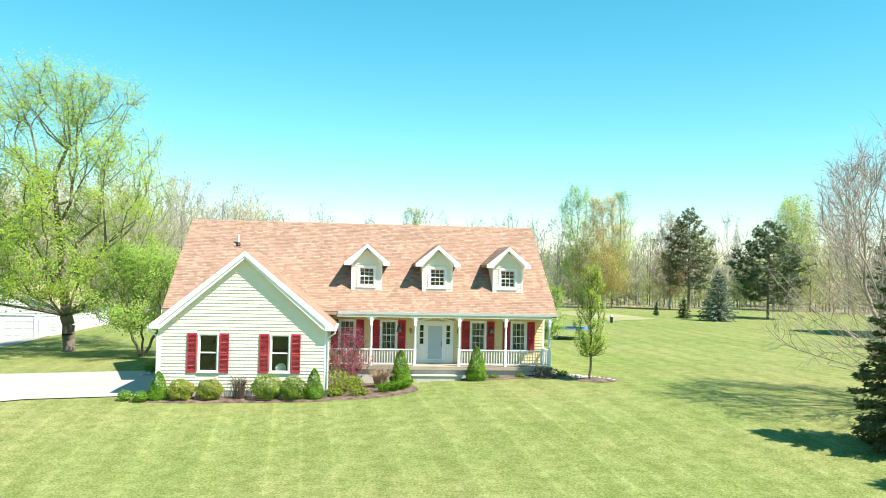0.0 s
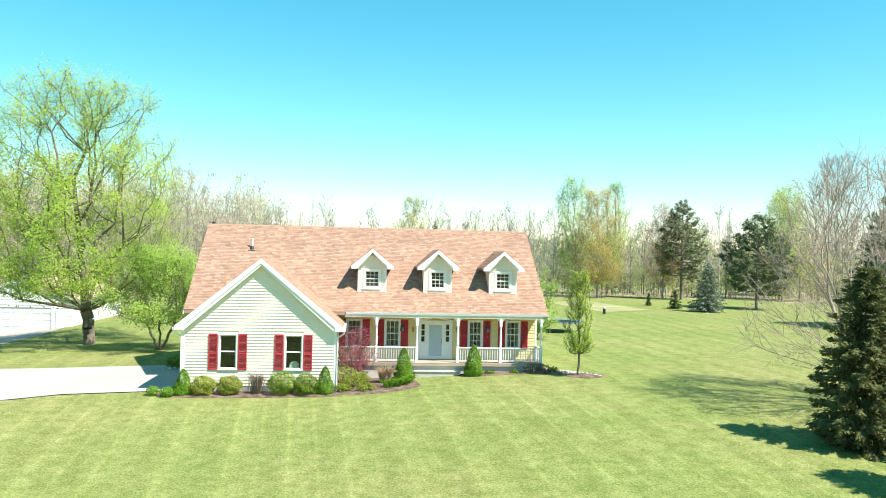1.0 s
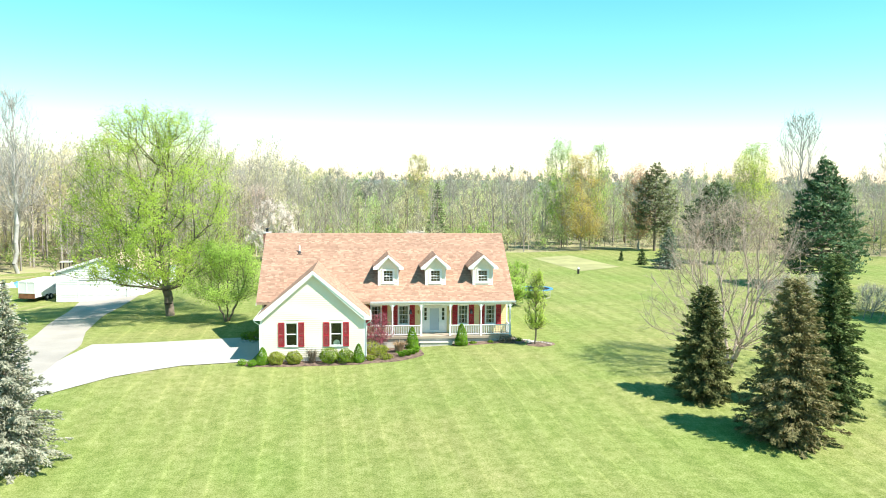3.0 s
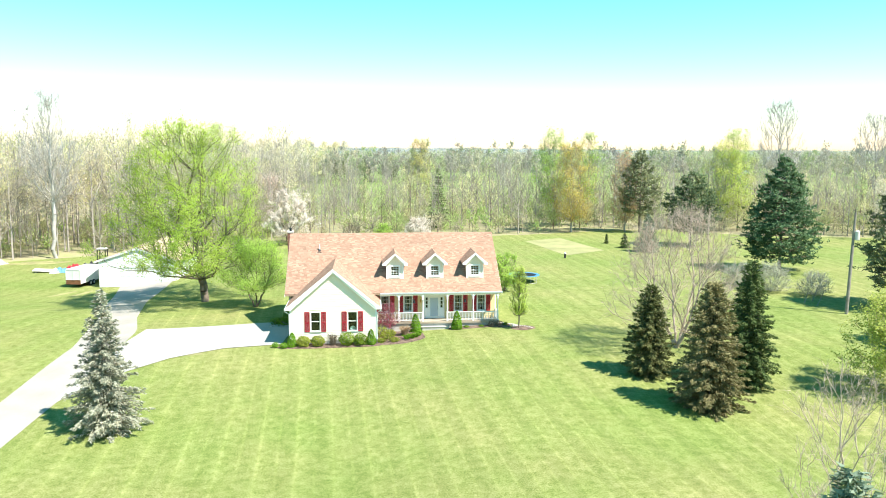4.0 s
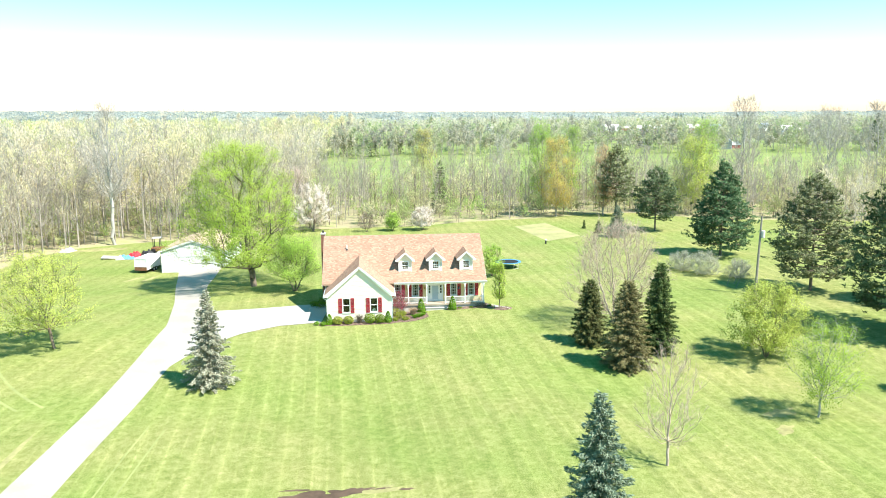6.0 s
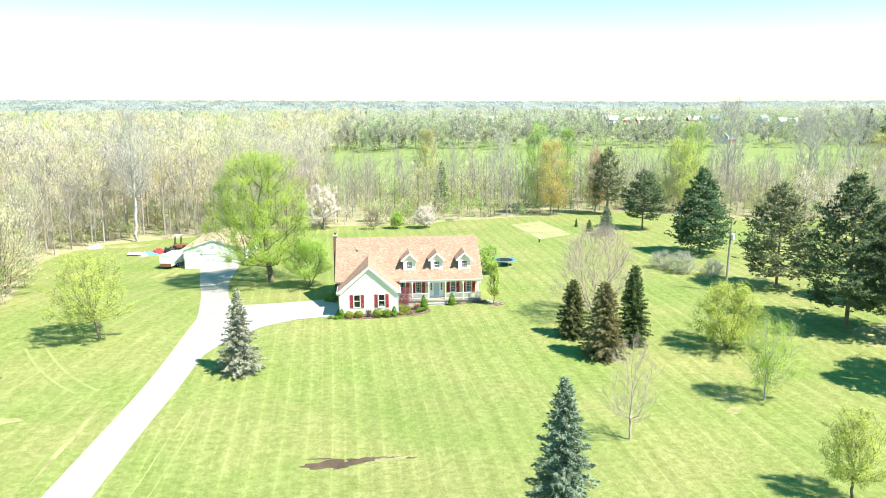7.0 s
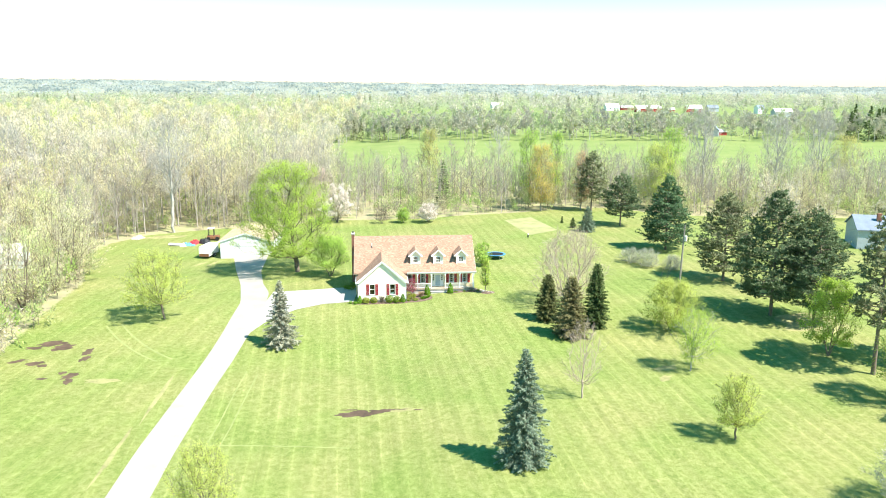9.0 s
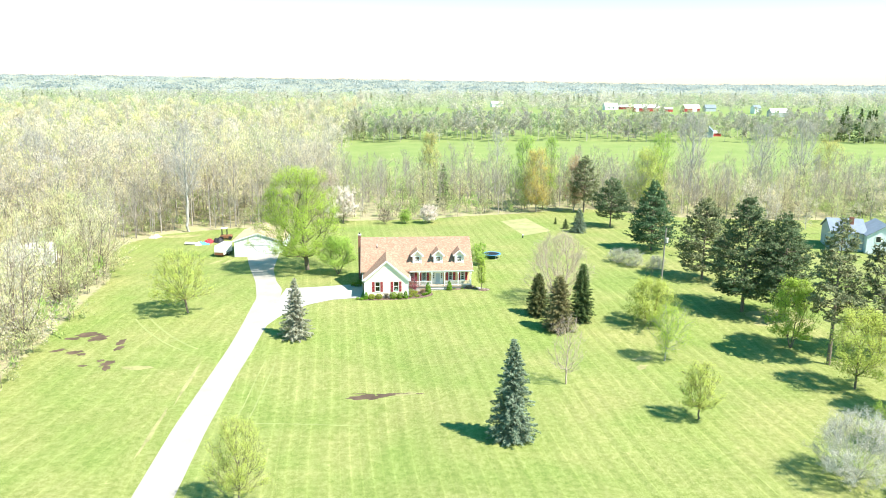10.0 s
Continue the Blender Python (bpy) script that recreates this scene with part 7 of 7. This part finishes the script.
# utility pole, its transformer and lines
px, py = 42.0, 50.6
pz = gz1(px, py)
ob = thing("utility_pole", pose(px, py, pz, 0, 1.5, 0), "weathered wooden utility pole with grey transformer", "utility pole")
bm = bmesh.new()
tube(bm, [(0, 0, -0.2), (0, 0, 5), (0, 0, 10.4)], [0.17, 0.15, 0.11], 12)
part("pole", bm, POLEWOOD, ob)
bm = bmesh.new()
tube(bm, [(0.32, -0.1, 7.6), (0.32, -0.1, 7.65), (0.32, -0.1, 8.5), (0.32, -0.1, 8.6)], [0.2, 0.24, 0.24, 0.12], 14)
box(bm, 0.1, 0.3, -0.14, -0.06, 8.0, 8.2)
part("transformer", bm, PALEROOF, ob)
bm = bmesh.new()
tube(bm, [(0, 0, 10.4), (0, 0, 10.75)], [0.05, 0.04], 8)
part("insulator", bm, DARK, ob)


def wire(a, b, sag, label):
    pts = []
    for k in range(17):
        t = k / 16
        p = Vector(a).lerp(Vector(b), t)
        p.z -= sag * 4 * t * (1 - t)
        pts.append(tuple(p))
    bm = bmesh.new()
    tube(bm, pts, [0.016] * 17, 4)
    me = bpy.data.meshes.new("power_line")
    bm.to_mesh(me)
    bm.free()
    me.materials.append(DARK)
    tagged(new("power_line", me), label, "cable")


wire((px, py, pz + 10.6), (82, -62, 9.5), 1.2, "thin dark power line hanging from the pole")
wire((px + 0.3, py, pz + 8.4), (92, 84, 4.4), 0.8, "thin dark service line to the neighbouring house")


# ---- neighbouring and far buildings ----
DARKGLASS = dirty("dark_window_glass", (0.02, 0.025, 0.03), 0.08, 0.1, 3, 0.5, 0.0, 0.0, 0.6)
PALEBLUE = dirty("pale_blue_siding", (0.68, 0.71, 0.74), 0.6, 0.06, 6, 0.5, 0.05)

def farm_building(x, y, turn, w, d, eave, ridge, wall, roofmat, label, name="barn", windows=(), door=None, over=0.35, z=None, end_windows=()):
    """A gabled building; w along its own x (the ridge), d across. windows: (x, z, w, h) on the front."""
    ob = thing(name, pose(x, y, gz1(x, y) if z is None else z, 0, 0, turn), label, "building")
    if y > 700:
        w, d = w * 0.72, d * 0.8
        windows = [(a * 0.72, b, ww, hh) for a, b, ww, hh in windows]
    op = [(a - ww / 2, a + ww / 2, b, b + hh) for a, b, ww, hh in windows]
    bm = bmesh.new()
    wall_grid(bm, -w / 2, w / 2, -0.5, eave, -d / 2, -d / 2 + 0.2, op)
    part("front_wall", bm, wall, ob)
    bm = bmesh.new()
    box(bm, -w / 2, w / 2, d / 2 - 0.2, d / 2, -0.5, eave)
    part("rear_wall", bm, wall, ob)
    for xa, xb in ((-w / 2, -w / 2 + 0.2), (w / 2 - 0.2, w / 2)):
        bm = bmesh.new()
        prism(bm, [(-d / 2 + 0.2, -0.5), (d / 2 - 0.2, -0.5), (d / 2 - 0.2, eave), (0, ridge - 0.1), (-d / 2 + 0.2, eave)], "x", xa, xb)
        part("end_wall", bm, wall, ob)
    for a, b, ww, hh in end_windows:
        bm = bmesh.new()
        for ya, yb, za, zb in ((a - ww / 2 - 0.12, a - ww / 2, b - 0.12, b + hh + 0.12), (a + ww / 2, a + ww / 2 + 0.12, b - 0.12, b + hh + 0.12), (a - ww / 2, a + ww / 2, b - 0.12, b), (a - ww / 2, a + ww / 2, b + hh, b + hh + 0.12)):
            box(bm, -w / 2 - 0.06, -w / 2 - 0.002, ya, yb, za, zb)
        wn_ = part("window", bm, WHITE, ob)
        bm = bmesh.new()
        box(bm, -w / 2 - 0.03, -w / 2 - 0.003, a - ww / 2, a + ww / 2, b, b + hh)
        part("pane", bm, DARKGLASS, wn_)
    bm = bmesh.new()
    k = (ridge - eave) / (d / 2)
    prism(bm, [(-d / 2 - over, eave - k * over), (0, ridge), (d / 2 + over, eave - k * over), (d / 2 + over, eave - k * over - 0.2), (0, ridge - 0.2), (-d / 2 - over, eave - k * over - 0.2)], "x", -w / 2 - over, w / 2 + over)
    part("roof", bm, roofmat, ob)
    for a, b, ww, hh in windows:
        bm = bmesh.new()
        frame_box(bm, a - ww / 2 - 0.08, a + ww / 2 + 0.08, b - 0.08, b + hh + 0.08, -d / 2 - 0.04, -d / 2 + 0.1, 0.12)
        wn_ = part("window", bm, WHITE, ob)
        pane(a - ww / 2, a + ww / 2, b, b + hh, -d / 2 + 0.06, wn_)
        # near-black sheet added behind the pane in place of a shaded room
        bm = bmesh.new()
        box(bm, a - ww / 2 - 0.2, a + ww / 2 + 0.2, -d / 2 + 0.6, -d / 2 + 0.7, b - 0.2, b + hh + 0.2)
        part("shade_sheet", bm, INSIDE, ob)
    if door:
        bm = bmesh.new()
        box(bm, door[0] - door[1] / 2, door[0] + door[1] / 2, -d / 2 - 0.06, -d / 2 - 0.01, 0, door[2], 0.02)
        part("door", bm, WHITE, ob)
    return ob


# main walls darker than the wing's: the shade of their side is in the colour
nb = farm_building(91.6, 84.4, -12, 7.0, 9.5, 4.3, 6.6, BLUEGREY, BLUEROOF, "two-storey house with blue-grey roof, its shaded side coloured into blue-grey walls", "neighbouring_house")
bm = bmesh.new()
box(bm, 0.6, 1.5, -2.2, -1.5, 4.6, 7.2, 0.03)
part("chimney", bm, BRICK, nb, "red brick chimney")
farm_building(98.0, 80.6, 78, 9.0, 7.6, 4.3, 6.6, PALEBLUE, BLUEROOF, "gabled pale blue wing of the neighbouring house", "house_wing", end_windows=[(-1.5, 2.7, 1.0, 1.2), (1.5, 2.7, 1.0, 1.2), (-1.5, 0.4, 1.0, 1.1), (1.5, 0.4, 1.0, 1.1)])
farm_building(-88.0, 69.0, 15, 10, 7, 2.8, 4.6, WHITE, PALEROOF, "pale low building half hidden in the thicket", "low_building", [(-2, 1, 1.2, 1.1)])
farm_building(232, 880, 4, 42, 13, 4.5, 8.0, REDBARN, PALEROOF, "long red barn with pale metal roof", "barn", door=(-12, 4, 4))
farm_building(255, 868, 4, 14, 8, 3.5, 5.5, REDBARN, PALEROOF, "low red lean-to beside the long barn", "barn")
farm_building(282, 868, 4, 26, 12, 4.5, 8.5, REDBARN, PALEROOF, "red barn with pale metal roof", "barn", door=(3, 5, 4))
farm_building(200, 935, 10, 24, 12, 4.0, 8.5, WHITE, PALEROOF, "white farmhouse with pale roof", "farmhouse", [(-5, 1.5, 1.5, 1.6), (3, 1.5, 1.5, 1.6)])
farm_building(222, 950, 0, 22, 9, 3.5, 6.0, REDBARN, PALEROOF, "low farm building with pale roof", "barn")
farm_building(308, 880, 6, 18, 10, 4.5, 8.0, BLUEGREY, BLUEROOF, "blue-grey farm building beside the barns", "farm_building")
farm_building(341, 820, 20, 12, 9, 6.5, 9.5, WHITE, BLUEROOF, "white two-storey farmhouse with grey roof", "farmhouse", [(-3, 1.5, 1.2, 1.6), (0, 4.2, 1.2, 1.6), (3, 4.2, 1.2, 1.6)])
farm_building(335, 742, 8, 26, 12, 5.0, 8.5, BLUEGREY, PALEROOF, "pale blue-grey pole barn", "barn")
farm_building(166, 428, 70, 9, 8, 4.0, 8.0, BLUEGREY, BLUEROOF, "blue-grey gabled house among trees", "far_house", [(-2, 1.5, 1.2, 1.4), (2, 1.5, 1.2, 1.4)])
farm_building(174, 436, 10, 6, 5, 2.4, 4.0, REDBARN, PALEROOF, "small red outbuilding beside the far house", "barn")
farm_building(60, 1010, 12, 22, 11, 4.5, 8.0, WHITE, PALEROOF, "far white building with pale roof", "farm_building")
